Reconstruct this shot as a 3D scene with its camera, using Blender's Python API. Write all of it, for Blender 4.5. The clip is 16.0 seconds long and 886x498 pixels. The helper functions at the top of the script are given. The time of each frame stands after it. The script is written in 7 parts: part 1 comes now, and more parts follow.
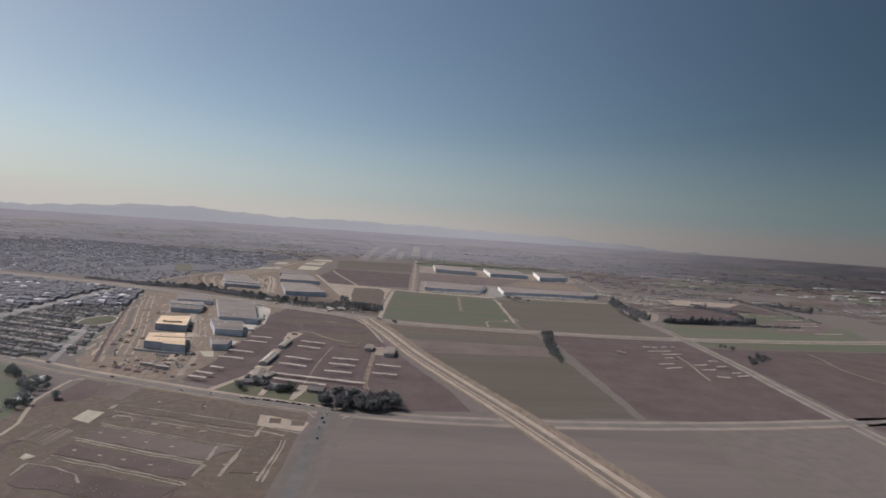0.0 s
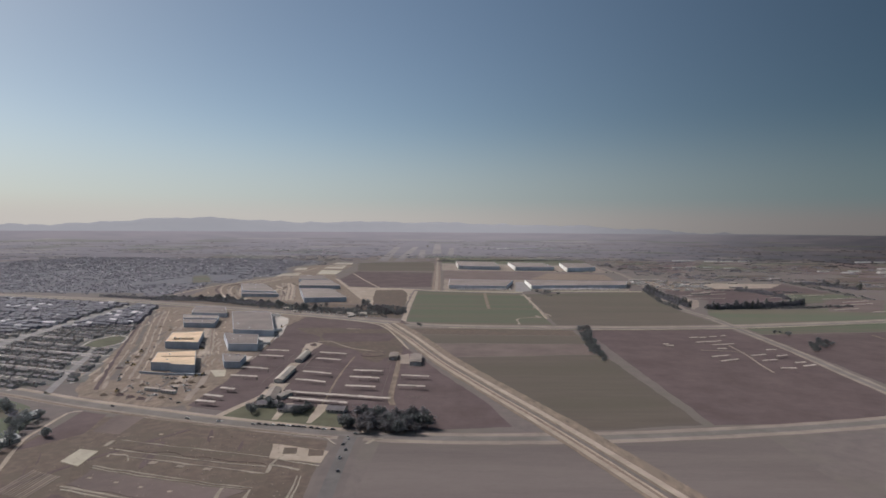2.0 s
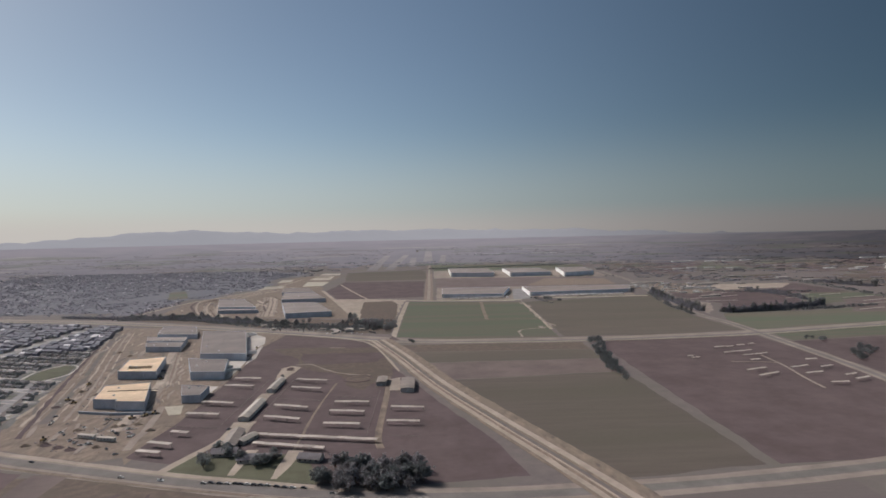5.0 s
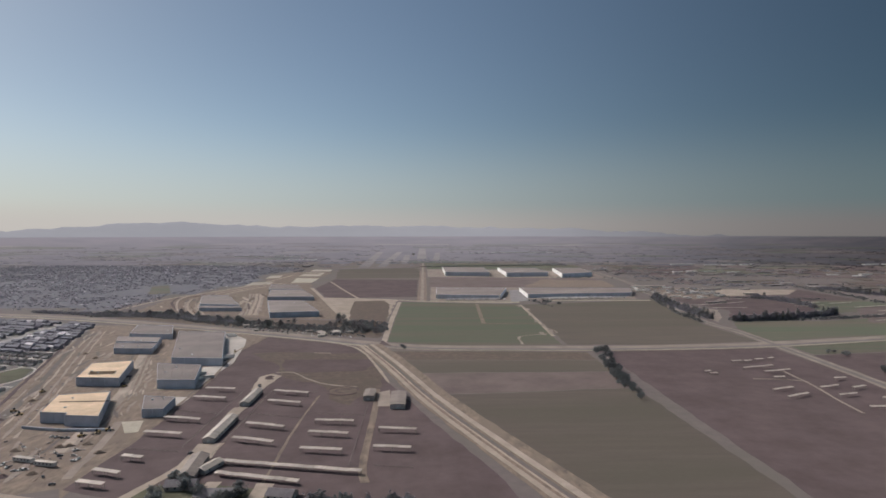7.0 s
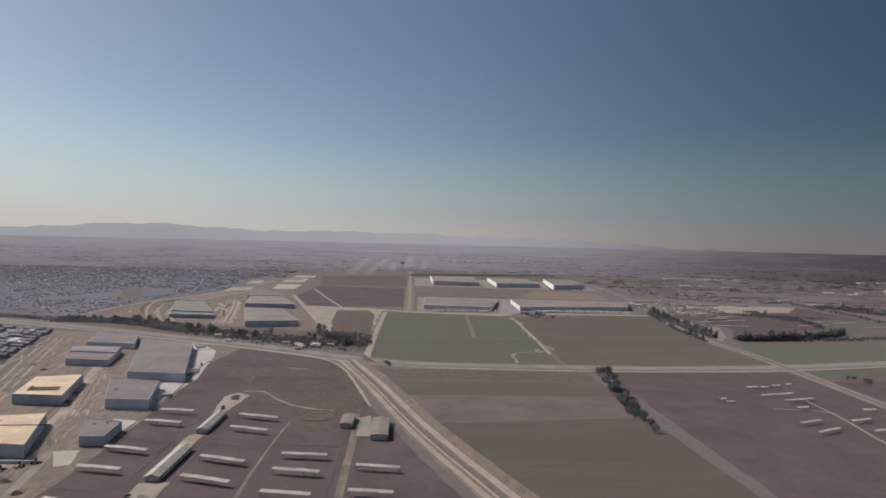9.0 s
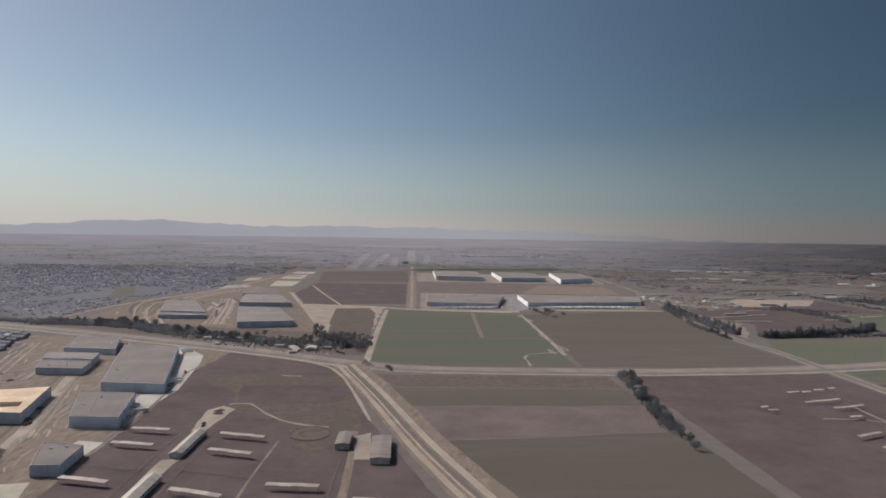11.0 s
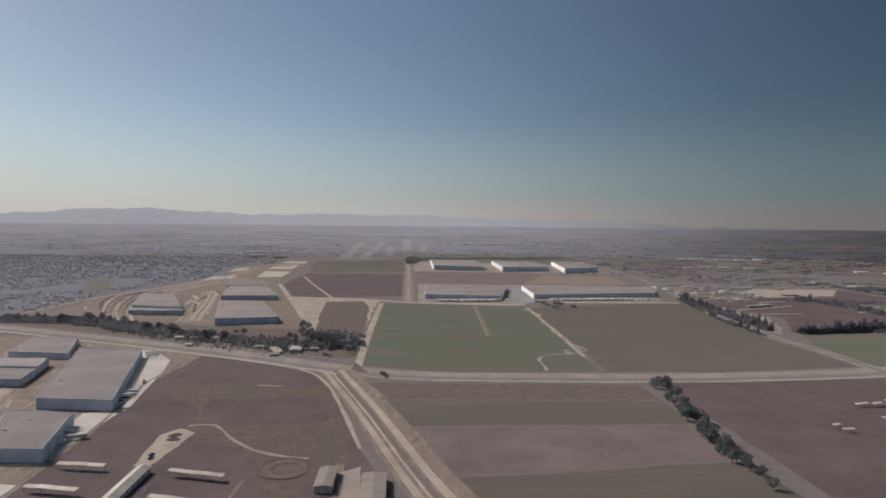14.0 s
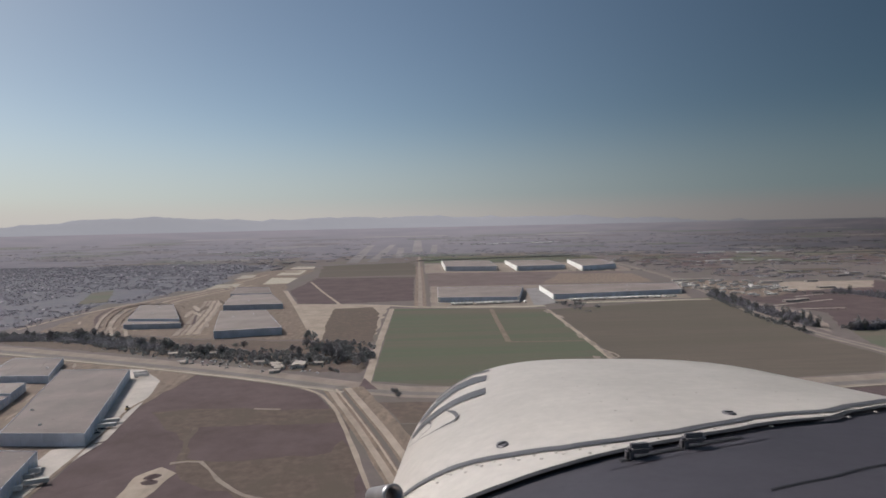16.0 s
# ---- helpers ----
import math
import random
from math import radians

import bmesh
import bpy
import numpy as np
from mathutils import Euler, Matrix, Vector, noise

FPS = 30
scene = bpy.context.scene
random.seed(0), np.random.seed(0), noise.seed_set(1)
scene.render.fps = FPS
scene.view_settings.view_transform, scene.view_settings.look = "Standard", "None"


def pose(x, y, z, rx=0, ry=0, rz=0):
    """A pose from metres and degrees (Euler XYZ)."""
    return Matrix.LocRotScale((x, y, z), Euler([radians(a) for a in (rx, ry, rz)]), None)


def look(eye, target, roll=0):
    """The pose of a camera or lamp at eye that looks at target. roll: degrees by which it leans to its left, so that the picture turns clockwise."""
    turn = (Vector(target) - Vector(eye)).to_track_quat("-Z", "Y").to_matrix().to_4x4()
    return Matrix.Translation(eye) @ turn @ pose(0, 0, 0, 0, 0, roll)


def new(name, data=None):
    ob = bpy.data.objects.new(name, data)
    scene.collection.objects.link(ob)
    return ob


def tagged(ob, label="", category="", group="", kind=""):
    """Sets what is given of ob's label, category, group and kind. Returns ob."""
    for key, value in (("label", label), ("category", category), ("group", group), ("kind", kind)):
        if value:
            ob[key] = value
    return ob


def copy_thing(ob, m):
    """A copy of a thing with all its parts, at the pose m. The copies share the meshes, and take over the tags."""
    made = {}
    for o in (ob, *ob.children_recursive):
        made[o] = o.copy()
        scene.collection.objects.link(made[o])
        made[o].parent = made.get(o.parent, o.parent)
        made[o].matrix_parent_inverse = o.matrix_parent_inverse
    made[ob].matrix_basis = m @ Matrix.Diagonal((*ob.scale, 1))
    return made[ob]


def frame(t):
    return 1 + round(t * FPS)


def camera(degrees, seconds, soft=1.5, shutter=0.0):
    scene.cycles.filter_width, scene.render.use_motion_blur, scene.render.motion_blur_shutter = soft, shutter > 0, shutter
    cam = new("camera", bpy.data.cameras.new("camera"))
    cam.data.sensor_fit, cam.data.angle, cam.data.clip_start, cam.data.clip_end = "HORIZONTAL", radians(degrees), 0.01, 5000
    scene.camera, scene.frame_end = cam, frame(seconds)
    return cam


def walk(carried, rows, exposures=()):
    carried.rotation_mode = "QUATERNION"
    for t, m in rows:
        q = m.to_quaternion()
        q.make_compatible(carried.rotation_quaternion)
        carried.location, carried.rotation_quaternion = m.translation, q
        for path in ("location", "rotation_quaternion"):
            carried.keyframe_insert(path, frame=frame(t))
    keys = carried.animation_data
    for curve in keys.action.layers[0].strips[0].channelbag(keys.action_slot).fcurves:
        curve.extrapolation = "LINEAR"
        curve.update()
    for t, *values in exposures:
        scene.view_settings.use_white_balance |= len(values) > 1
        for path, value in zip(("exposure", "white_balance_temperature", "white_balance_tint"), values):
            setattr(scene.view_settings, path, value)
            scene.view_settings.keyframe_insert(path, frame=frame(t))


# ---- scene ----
cam = camera(72.3, 16.0, 1.7)
PATH = [
    (0, (-0.005, -0.004, 185.974), (3.65, 99.9, 182.97), 3.9),
    (0.5, (-0.03, 18.702, 185.256), (2.47, 118.6, 181.41), 3.4),
    (1, (0.708, 37.328, 183.667), (2.01, 137.28, 179.52), 1.5),
    (1.5, (0.292, 56.374, 182.587), (0.84, 156.27, 178.94), 0.1),
    (2, (-2.119, 75.184, 182.635), (-1.87, 175.13, 178.93), 0.4),
    (2.5, (-2.077, 93.778, 182.246), (-2.23, 193.68, 178.65), -0.1),
    (3, (-1.649, 112.318, 179.973), (-1.7, 212.27, 176.92), 0.7),
    (3.2, (-1.604, 119.818, 179.317), (-2, 219.77, 176.37), 1.4),
    (5.3, (-4.596, 198.906, 176.825), (-2.7, 298.86, 174.58), -1.4),
    (5.5, (-4.973, 206.344, 176.721), (-2.97, 306.29, 175.02), -0.6),
    (6, (-6.037, 224.952, 176.495), (-3.79, 324.9, 175.05), 1.5),
    (6.5, (-7.389, 243.726, 177.446), (-4.69, 343.68, 175.3), 1.6),
    (7, (-7.285, 261.411, 178.616), (-4.43, 361.31, 175.62), 0),
    (7.5, (-6.911, 280.192, 177.271), (-4.21, 380.09, 174.92), -1.5),
    (8, (-7.231, 299.658, 176.188), (-4.88, 399.66, 174.04), -1.6),
    (8.5, (-8.337, 318.564, 175.134), (-5.44, 418.51, 173.93), 0.9),
    (9, (-9.62, 337.597, 176.282), (-4.72, 437.4, 174.68), 1.4),
    (9.2, (-10.051, 345.113, 176.296), (-5.5, 444.96, 174.15), 1.2),
    (11.5, (-11.517, 428.835, 174.035), (-6.62, 528.69, 171.44), 0.7),
    (12, (-11.569, 447.162, 173.149), (-6.37, 547.01, 170.65), 0.5),
    (12.5, (-11.74, 465.559, 172.484), (-6.24, 565.36, 169.53), -0.3),
    (13, (-12.135, 484.369, 171.311), (-6.69, 584.17, 167.61), -1.3),
    (13.5, (-12.513, 502.251, 171.056), (-7.36, 602, 166.61), -0.7),
    (14, (-14.375, 521.399, 170.576), (-8.93, 621.15, 166.08), 0.6),
    (14.5, (-14.317, 539.787, 169.681), (-8.47, 639.49, 165.23), 1.2),
    (15, (-13.378, 557.796, 168.371), (-7.98, 657.6, 163.92), 1),
    (15.5, (-14.121, 576.693, 167.125), (-9.52, 676.44, 162.53), -2),
    (16, (-14.765, 595.349, 166.587), (-11.02, 695.2, 162.24), -1.2),
]
walk(cam, [(t, look(eye, target, roll)) for t, eye, target, roll in PATH], [(0.0, 0.36, 6400, 10), (16.0, 0.36, 6400, 10)])

# ---- world, sun and exposure ----
SUN_EL, SUN_AZ = 39.0, 148.0          # degrees; azimuth counted from +x towards +y
world = bpy.data.worlds.new("sky")
scene.world = world
world.use_nodes = True
wn, wl = world.node_tree.nodes, world.node_tree.links
sky = wn.new("ShaderNodeTexSky")
sky.sky_type, sky.sun_disc = "NISHITA", False
sky.sun_elevation, sky.sun_rotation = radians(SUN_EL), radians(90.0 - SUN_AZ)
sky.altitude, sky.air_density, sky.dust_density, sky.ozone_density = 300, 0.75, 0.9, 1.4
# a low layer of pale haze, thinning out upwards, all round the horizon
co, axes, low = wn.new("ShaderNodeTexCoord"), wn.new("ShaderNodeSeparateXYZ"), wn.new("ShaderNodeMapRange")
wl.new(co.outputs["Generated"], axes.inputs[0])
low.interpolation_type = "SMOOTHERSTEP"
low.inputs["From Min"].default_value, low.inputs["From Max"].default_value = -0.02, 0.2
low.inputs["To Min"].default_value, low.inputs["To Max"].default_value = 0.72, 0.0
wl.new(axes.outputs["Z"], low.inputs["Value"])
air = wn.new("ShaderNodeMix")
air.data_type = "RGBA"
air.inputs[7].default_value = (5.3, 5.75, 6.2, 1)
wl.new(low.outputs["Result"], air.inputs[0])
dusty = wn.new("ShaderNodeMix")
dusty.data_type, dusty.blend_type = "RGBA", "MULTIPLY"
dusty.inputs[0].default_value, dusty.inputs[7].default_value = 1.0, (1.0, 1.0, 0.905, 1)
wl.new(sky.outputs[0], dusty.inputs[6])
wl.new(dusty.outputs[2], air.inputs[6])
# dusty air: the sky is paler towards the sun, with a wide glow about it, and deeper away from it
toward, side, tint = wn.new("ShaderNodeVectorMath"), wn.new("ShaderNodeMapRange"), wn.new("ShaderNodeMix")
toward.operation = "DOT_PRODUCT"
sun_dir = Vector((math.cos(radians(SUN_EL)) * math.cos(radians(SUN_AZ)), math.cos(radians(SUN_EL)) * math.sin(radians(SUN_AZ)), math.sin(radians(SUN_EL))))
toward.inputs[1].default_value = sun_dir
wl.new(co.outputs["Generated"], toward.inputs[0])
side.interpolation_type = "SMOOTHSTEP"
side.inputs["From Min"].default_value, side.inputs["From Max"].default_value = -0.15, 0.7
wl.new(toward.outputs["Value"], side.inputs["Value"])
# a thin warm band of dust lies along the horizon
band, dust = wn.new("ShaderNodeMapRange"), wn.new("ShaderNodeMix")
band.interpolation_type = "SMOOTHSTEP"
band.inputs["From Min"].default_value, band.inputs["From Max"].default_value = 0.004, 0.05
band.inputs["To Min"].default_value, band.inputs["To Max"].default_value = 0.85, 0.0
wl.new(axes.outputs["Z"], band.inputs["Value"])
dust.data_type = "RGBA"
shade_of = wn.new("ShaderNodeMix")
shade_of.data_type = "RGBA"
shade_of.inputs[6].default_value, shade_of.inputs[7].default_value = (1.95, 1.72, 1.66, 1), (5.9, 5.5, 5.15, 1)
wl.new(side.outputs["Result"], shade_of.inputs[0])
wl.new(shade_of.outputs[2], dust.inputs[7])
wl.new(band.outputs["Result"], dust.inputs[0])
# the clear sky is darkest and bluest a quarter turn from the sun, and paler again opposite to it
hue, back, both = wn.new("ShaderNodeMix"), wn.new("ShaderNodeMapRange"), wn.new("ShaderNodeMix")
hue.data_type = both.data_type = tint.data_type = "RGBA"
hue.inputs[6].default_value, hue.inputs[7].default_value = (0.285, 0.328, 0.333, 1), (0.885, 0.86, 0.835, 1)
wl.new(side.outputs["Result"], hue.inputs[0])
back.interpolation_type = "SMOOTHSTEP"
back.inputs["From Min"].default_value, back.inputs["From Max"].default_value = -0.8, -0.18
back.inputs["To Min"].default_value, back.inputs["To Max"].default_value = 1.0, 0.0
wl.new(toward.outputs["Value"], back.inputs["Value"])
# unseen sky opposite the sun is raised further as fill for shaded walls
both.inputs[7].default_value = (1.75, 1.72, 1.68, 1)
wl.new(back.outputs["Result"], both.inputs[0])
wl.new(hue.outputs[2], both.inputs[6])
tint.blend_type = "MULTIPLY"
tint.inputs[0].default_value = 1.0
wl.new(air.outputs[2], tint.inputs[6])
wl.new(both.outputs[2], tint.inputs[7])
glow, halo = wn.new("ShaderNodeMapRange"), wn.new("ShaderNodeMix")
glow.interpolation_type = "SMOOTHERSTEP"
glow.inputs["From Min"].default_value, glow.inputs["From Max"].default_value = 0.925, 1.0
glow.inputs["To Max"].default_value = 1.0
wl.new(toward.outputs["Value"], glow.inputs["Value"])
halo.data_type, halo.blend_type = "RGBA", "ADD"
halo.inputs[7].default_value = (95, 93, 91, 1)
wl.new(glow.outputs["Result"], halo.inputs[0])
wl.new(tint.outputs[2], dust.inputs[6])
wl.new(dust.outputs[2], halo.inputs[6])
wl.new(halo.outputs[2], wn["Background"].inputs["Color"])
wn["Background"].inputs["Strength"].default_value = 0.072
sun = new("sun", bpy.data.lights.new("sun", "SUN"))
sun.data.energy, sun.data.angle, sun.data.color = 1.75, radians(0.8), (1.0, 0.935, 0.895)
sun.matrix_world = look((-900, 1500, 900), Vector((-900, 1500, 900)) - sun_dir)

# ---- materials ----


def surface(name, base, second=None, size=6.0, mix=0.5, rough=0.9, metal=0.0, bump=0.3, grain=0.6, stretch=(1, 1, 1), third=None, patch=60.0, spread=0.06):
    """A procedural surface: broad patches, finer mottling and grain, in metres."""
    m = bpy.data.materials.new(name)
    m.use_nodes = True
    n, l = m.node_tree.nodes, m.node_tree.links
    bsdf = n["Principled BSDF"]
    bsdf.inputs["Roughness"].default_value, bsdf.inputs["Metallic"].default_value = rough, metal
    bsdf.inputs["Specular IOR Level"].default_value = 0.25 if rough < 0.85 else 0.06
    if rough >= 0.8:
        bsdf.inputs["Sheen Weight"].default_value, bsdf.inputs["Sheen Roughness"].default_value = 0.035, 0.6
        bsdf.inputs["Sheen Tint"].default_value = (0.95, 0.88, 0.88, 1)
    co = n.new("ShaderNodeTexCoord")
    sc = n.new("ShaderNodeMapping")
    sc.inputs["Scale"].default_value = stretch
    l.new(co.outputs["Object"], sc.inputs["Vector"])

    def tex(scale, detail):
        t = n.new("ShaderNodeTexNoise")
        t.inputs["Scale"].default_value, t.inputs["Detail"].default_value, t.inputs["Roughness"].default_value = scale, detail, 0.62
        l.new(sc.outputs["Vector"], t.inputs["Vector"])
        return t

    def ramp(src, lo, hi):
        r = n.new("ShaderNodeMapRange")
        r.inputs["From Min"].default_value, r.inputs["From Max"].default_value = lo, hi
        l.new(src, r.inputs["Value"])
        return r.outputs["Result"]

    def blend(fac, a, b, kind="MIX"):
        x = n.new("ShaderNodeMix")
        x.data_type, x.blend_type = "RGBA", kind
        for key, v in ((0, fac), (6, a), (7, b)):
            if isinstance(v, (int, float)):
                x.inputs[key].default_value = v
            elif isinstance(v, tuple):
                x.inputs[key].default_value = (*v, 1)
            else:
                l.new(v, x.inputs[key])
        return x.outputs[2]

    second = second or tuple(c * 0.72 for c in base)
    broad = tex(1.0 / patch, 6)
    fine = tex(1.0 / size, 8)
    tiny = tex(1.0 / grain, 4)
    f1 = ramp(fine.outputs["Fac"], 0.38, 0.66)
    scale = n.new("ShaderNodeMath")
    scale.operation = "MULTIPLY"
    scale.inputs[1].default_value = mix
    l.new(f1, scale.inputs[0])
    col = blend(scale.outputs[0], base, second)
    if third:
        col = blend(ramp(broad.outputs["Fac"], 0.46, 0.62), col, third)
    else:
        col = blend(0.5, col, blend(ramp(broad.outputs["Fac"], 0.35, 0.65), tuple(c * 1.22 for c in base), tuple(c * 0.66 for c in base)))
    g = ramp(tiny.outputs["Fac"], 0.3, 0.7)
    grey = n.new("ShaderNodeMapRange")
    grey.inputs["To Min"].default_value, grey.inputs["To Max"].default_value = 0.82, 1.16
    l.new(tiny.outputs["Fac"], grey.inputs["Value"])
    col = blend(1.0, col, grey.outputs["Result"], "MULTIPLY")
    if spread:
        info = n.new("ShaderNodeObjectInfo")
        v = n.new("ShaderNodeMapRange")
        v.inputs["To Min"].default_value, v.inputs["To Max"].default_value = 1 - spread, 1 + spread
        l.new(info.outputs["Random"], v.inputs["Value"])
        col = blend(1.0, col, v.outputs["Result"], "MULTIPLY")
    l.new(col, bsdf.inputs["Base Color"])
    if bump:
        b = n.new("ShaderNodeBump")
        b.inputs["Strength"].default_value, b.inputs["Distance"].default_value = bump, size * 0.05
        l.new(fine.outputs["Fac"], b.inputs["Height"])
        l.new(b.outputs["Normal"], bsdf.inputs["Normal"])
    return m


def islands(name, colours, rough=0.85, grain=0.5):
    """One colour a loose piece, drawn from a short list."""
    m = bpy.data.materials.new(name)
    m.use_nodes = True
    n, l = m.node_tree.nodes, m.node_tree.links
    geo, ramp = n.new("ShaderNodeNewGeometry"), n.new("ShaderNodeValToRGB")
    ramp.color_ramp.interpolation = "CONSTANT"
    while len(ramp.color_ramp.elements) < len(colours):
        ramp.color_ramp.elements.new(1.0)
    for i, c in enumerate(colours):
        ramp.color_ramp.elements[i].position, ramp.color_ramp.elements[i].color = i / len(colours), (*c, 1)
    l.new(geo.outputs["Random Per Island"], ramp.inputs["Fac"])
    no = n.new("ShaderNodeTexNoise")
    co = n.new("ShaderNodeTexCoord")
    no.inputs["Scale"].default_value, no.inputs["Detail"].default_value = grain, 5
    l.new(co.outputs["Object"], no.inputs["Vector"])
    r = n.new("ShaderNodeMapRange")
    r.inputs["To Min"].default_value, r.inputs["To Max"].default_value = 0.7, 1.3
    l.new(no.outputs["Fac"], r.inputs["Value"])
    x = n.new("ShaderNodeMix")
    x.data_type, x.blend_type = "RGBA", "MULTIPLY"
    x.inputs[0].default_value = 1.0
    l.new(ramp.outputs["Color"], x.inputs[6])
    l.new(r.outputs["Result"], x.inputs[7])
    l.new(x.outputs[2], n["Principled BSDF"].inputs["Base Color"])
    n["Principled BSDF"].inputs["Roughness"].default_value = rough
    return m


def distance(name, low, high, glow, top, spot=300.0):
    """Far land behind miles of air, a plain backdrop: haze is painted in as emission, stronger towards the sun and
    farther off.
    """
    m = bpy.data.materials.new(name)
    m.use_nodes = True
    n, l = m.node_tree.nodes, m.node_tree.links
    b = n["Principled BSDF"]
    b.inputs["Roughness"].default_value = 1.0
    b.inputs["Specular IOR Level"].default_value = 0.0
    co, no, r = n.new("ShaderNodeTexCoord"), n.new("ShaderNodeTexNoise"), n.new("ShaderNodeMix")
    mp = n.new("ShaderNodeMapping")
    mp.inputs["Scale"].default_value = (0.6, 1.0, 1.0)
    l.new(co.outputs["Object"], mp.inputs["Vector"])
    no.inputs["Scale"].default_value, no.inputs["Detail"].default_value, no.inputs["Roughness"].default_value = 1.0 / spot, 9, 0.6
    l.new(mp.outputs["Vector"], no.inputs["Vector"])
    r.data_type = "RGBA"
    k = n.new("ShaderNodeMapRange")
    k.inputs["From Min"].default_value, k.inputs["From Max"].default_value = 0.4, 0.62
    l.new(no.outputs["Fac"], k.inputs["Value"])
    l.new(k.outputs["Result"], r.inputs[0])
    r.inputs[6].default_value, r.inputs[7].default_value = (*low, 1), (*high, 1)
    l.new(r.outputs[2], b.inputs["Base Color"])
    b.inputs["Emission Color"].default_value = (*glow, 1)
    # emission strength imitates lit air: it grows towards the sun and with distance
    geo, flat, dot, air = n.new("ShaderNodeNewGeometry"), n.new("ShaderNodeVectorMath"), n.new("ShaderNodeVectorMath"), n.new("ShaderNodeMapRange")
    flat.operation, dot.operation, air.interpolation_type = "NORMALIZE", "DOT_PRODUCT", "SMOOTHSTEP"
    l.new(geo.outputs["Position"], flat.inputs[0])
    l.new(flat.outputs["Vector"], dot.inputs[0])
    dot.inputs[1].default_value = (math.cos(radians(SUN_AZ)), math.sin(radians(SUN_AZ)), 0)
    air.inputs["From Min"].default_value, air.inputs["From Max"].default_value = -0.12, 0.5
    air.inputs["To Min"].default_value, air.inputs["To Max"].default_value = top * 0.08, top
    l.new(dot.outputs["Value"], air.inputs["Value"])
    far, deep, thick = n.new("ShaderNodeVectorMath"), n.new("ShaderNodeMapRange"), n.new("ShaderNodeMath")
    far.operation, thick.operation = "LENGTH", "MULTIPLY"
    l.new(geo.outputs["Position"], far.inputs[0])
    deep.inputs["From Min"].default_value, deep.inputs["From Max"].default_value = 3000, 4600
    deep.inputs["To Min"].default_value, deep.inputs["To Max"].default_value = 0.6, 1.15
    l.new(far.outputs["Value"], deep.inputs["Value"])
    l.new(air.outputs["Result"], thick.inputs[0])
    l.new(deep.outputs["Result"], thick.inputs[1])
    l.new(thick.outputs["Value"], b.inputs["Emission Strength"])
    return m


EARTH = surface("dry earth and weeds", (0.172, 0.14, 0.13), (0.135, 0.112, 0.106), 14, 0.8, third=(0.152, 0.13, 0.112), patch=160)
SOIL = surface("dark corral soil", (0.124, 0.089, 0.086), (0.09, 0.067, 0.066), 11, 0.9, patch=48)
TILLED = surface("tilled grey soil", (0.165, 0.135, 0.125), (0.13, 0.105, 0.1), 3, 0.7, stretch=(0.12, 1, 1), patch=90)
RED_SOIL = surface("reddish soil", (0.165, 0.125, 0.115), (0.128, 0.098, 0.09), 8, 0.7)
WEEDS = surface("weedy brown soil", (0.152, 0.113, 0.09), (0.098, 0.074, 0.063), 8, 0.9, third=(0.118, 0.093, 0.074), patch=32)
DIRT = surface("graded tan dirt", (0.268, 0.204, 0.156), (0.138, 0.106, 0.09), 7, 1.0, third=(0.205, 0.157, 0.127), patch=22, stretch=(1.0, 0.4, 1))
PALE = surface("pale packed dirt", (0.385, 0.312, 0.252), (0.28, 0.23, 0.192), 5, 0.8, patch=30)
CROP = surface("low green crop", (0.104, 0.123, 0.08), (0.124, 0.116, 0.085), 9, 0.9, stretch=(0.06, 1, 1), third=(0.142, 0.118, 0.092), patch=70)
DRY_CROP = surface("thin olive crop on soil", (0.134, 0.108, 0.088), (0.108, 0.09, 0.074), 9, 0.8, stretch=(0.1, 1, 1), third=(0.112, 0.096, 0.075), patch=110)
LAWN = surface("lawn", (0.108, 0.104, 0.068), (0.095, 0.088, 0.06), 5, 0.7, patch=25)
ASPHALT = surface("old asphalt", (0.2, 0.174, 0.16), (0.155, 0.136, 0.126), 5, 0.7, patch=30)
VERGE = surface("road verge", (0.3, 0.245, 0.205), (0.22, 0.182, 0.16), 6, 0.8, patch=30)
CONCRETE = surface("concrete paving", (0.46, 0.405, 0.355), (0.38, 0.335, 0.3), 7, 0.5, patch=30, rough=0.8)
SLAB = surface("pale concrete slab", (0.41, 0.355, 0.275), (0.33, 0.285, 0.225), 4, 0.5, patch=14, rough=0.8)
GREY_ROOF = surface("grey membrane roof", (0.2, 0.16, 0.144), (0.172, 0.138, 0.126), 12, 0.5, patch=40, rough=0.8, bump=0.03)
PALE_ROOF = surface("pale membrane roof", (0.252, 0.205, 0.184), (0.222, 0.182, 0.164), 14, 0.5, patch=60, rough=0.8, bump=0.03)
DECK = surface("bare plywood roof deck", (0.7, 0.52, 0.36), (0.6, 0.445, 0.31), 5, 0.6, patch=20, rough=0.85, bump=0.05)
WALL = surface("tilt-up concrete wall", (0.56, 0.585, 0.64), (0.5, 0.52, 0.57), 8, 0.4, patch=20, rough=0.8, bump=0.05)
WHITE_WALL = surface("white painted wall", (0.8, 0.77, 0.72), (0.72, 0.69, 0.65), 6, 0.4, patch=20, rough=0.7, bump=0.05)
DARK_WALL = surface("unpainted concrete wall", (0.47, 0.485, 0.53), (0.4, 0.415, 0.455), 6, 0.5, patch=16, rough=0.85, bump=0.05)
SHEET = surface("galvanised sheet roof", (0.46, 0.395, 0.335), (0.34, 0.295, 0.255), 2, 0.6, patch=7, rough=0.6, metal=0.1, bump=0.1, stretch=(1, 0.2, 1), spread=0.15)
STREET = surface("worn residential asphalt", (0.27, 0.248, 0.242), (0.22, 0.203, 0.2), 5, 0.6, patch=30)
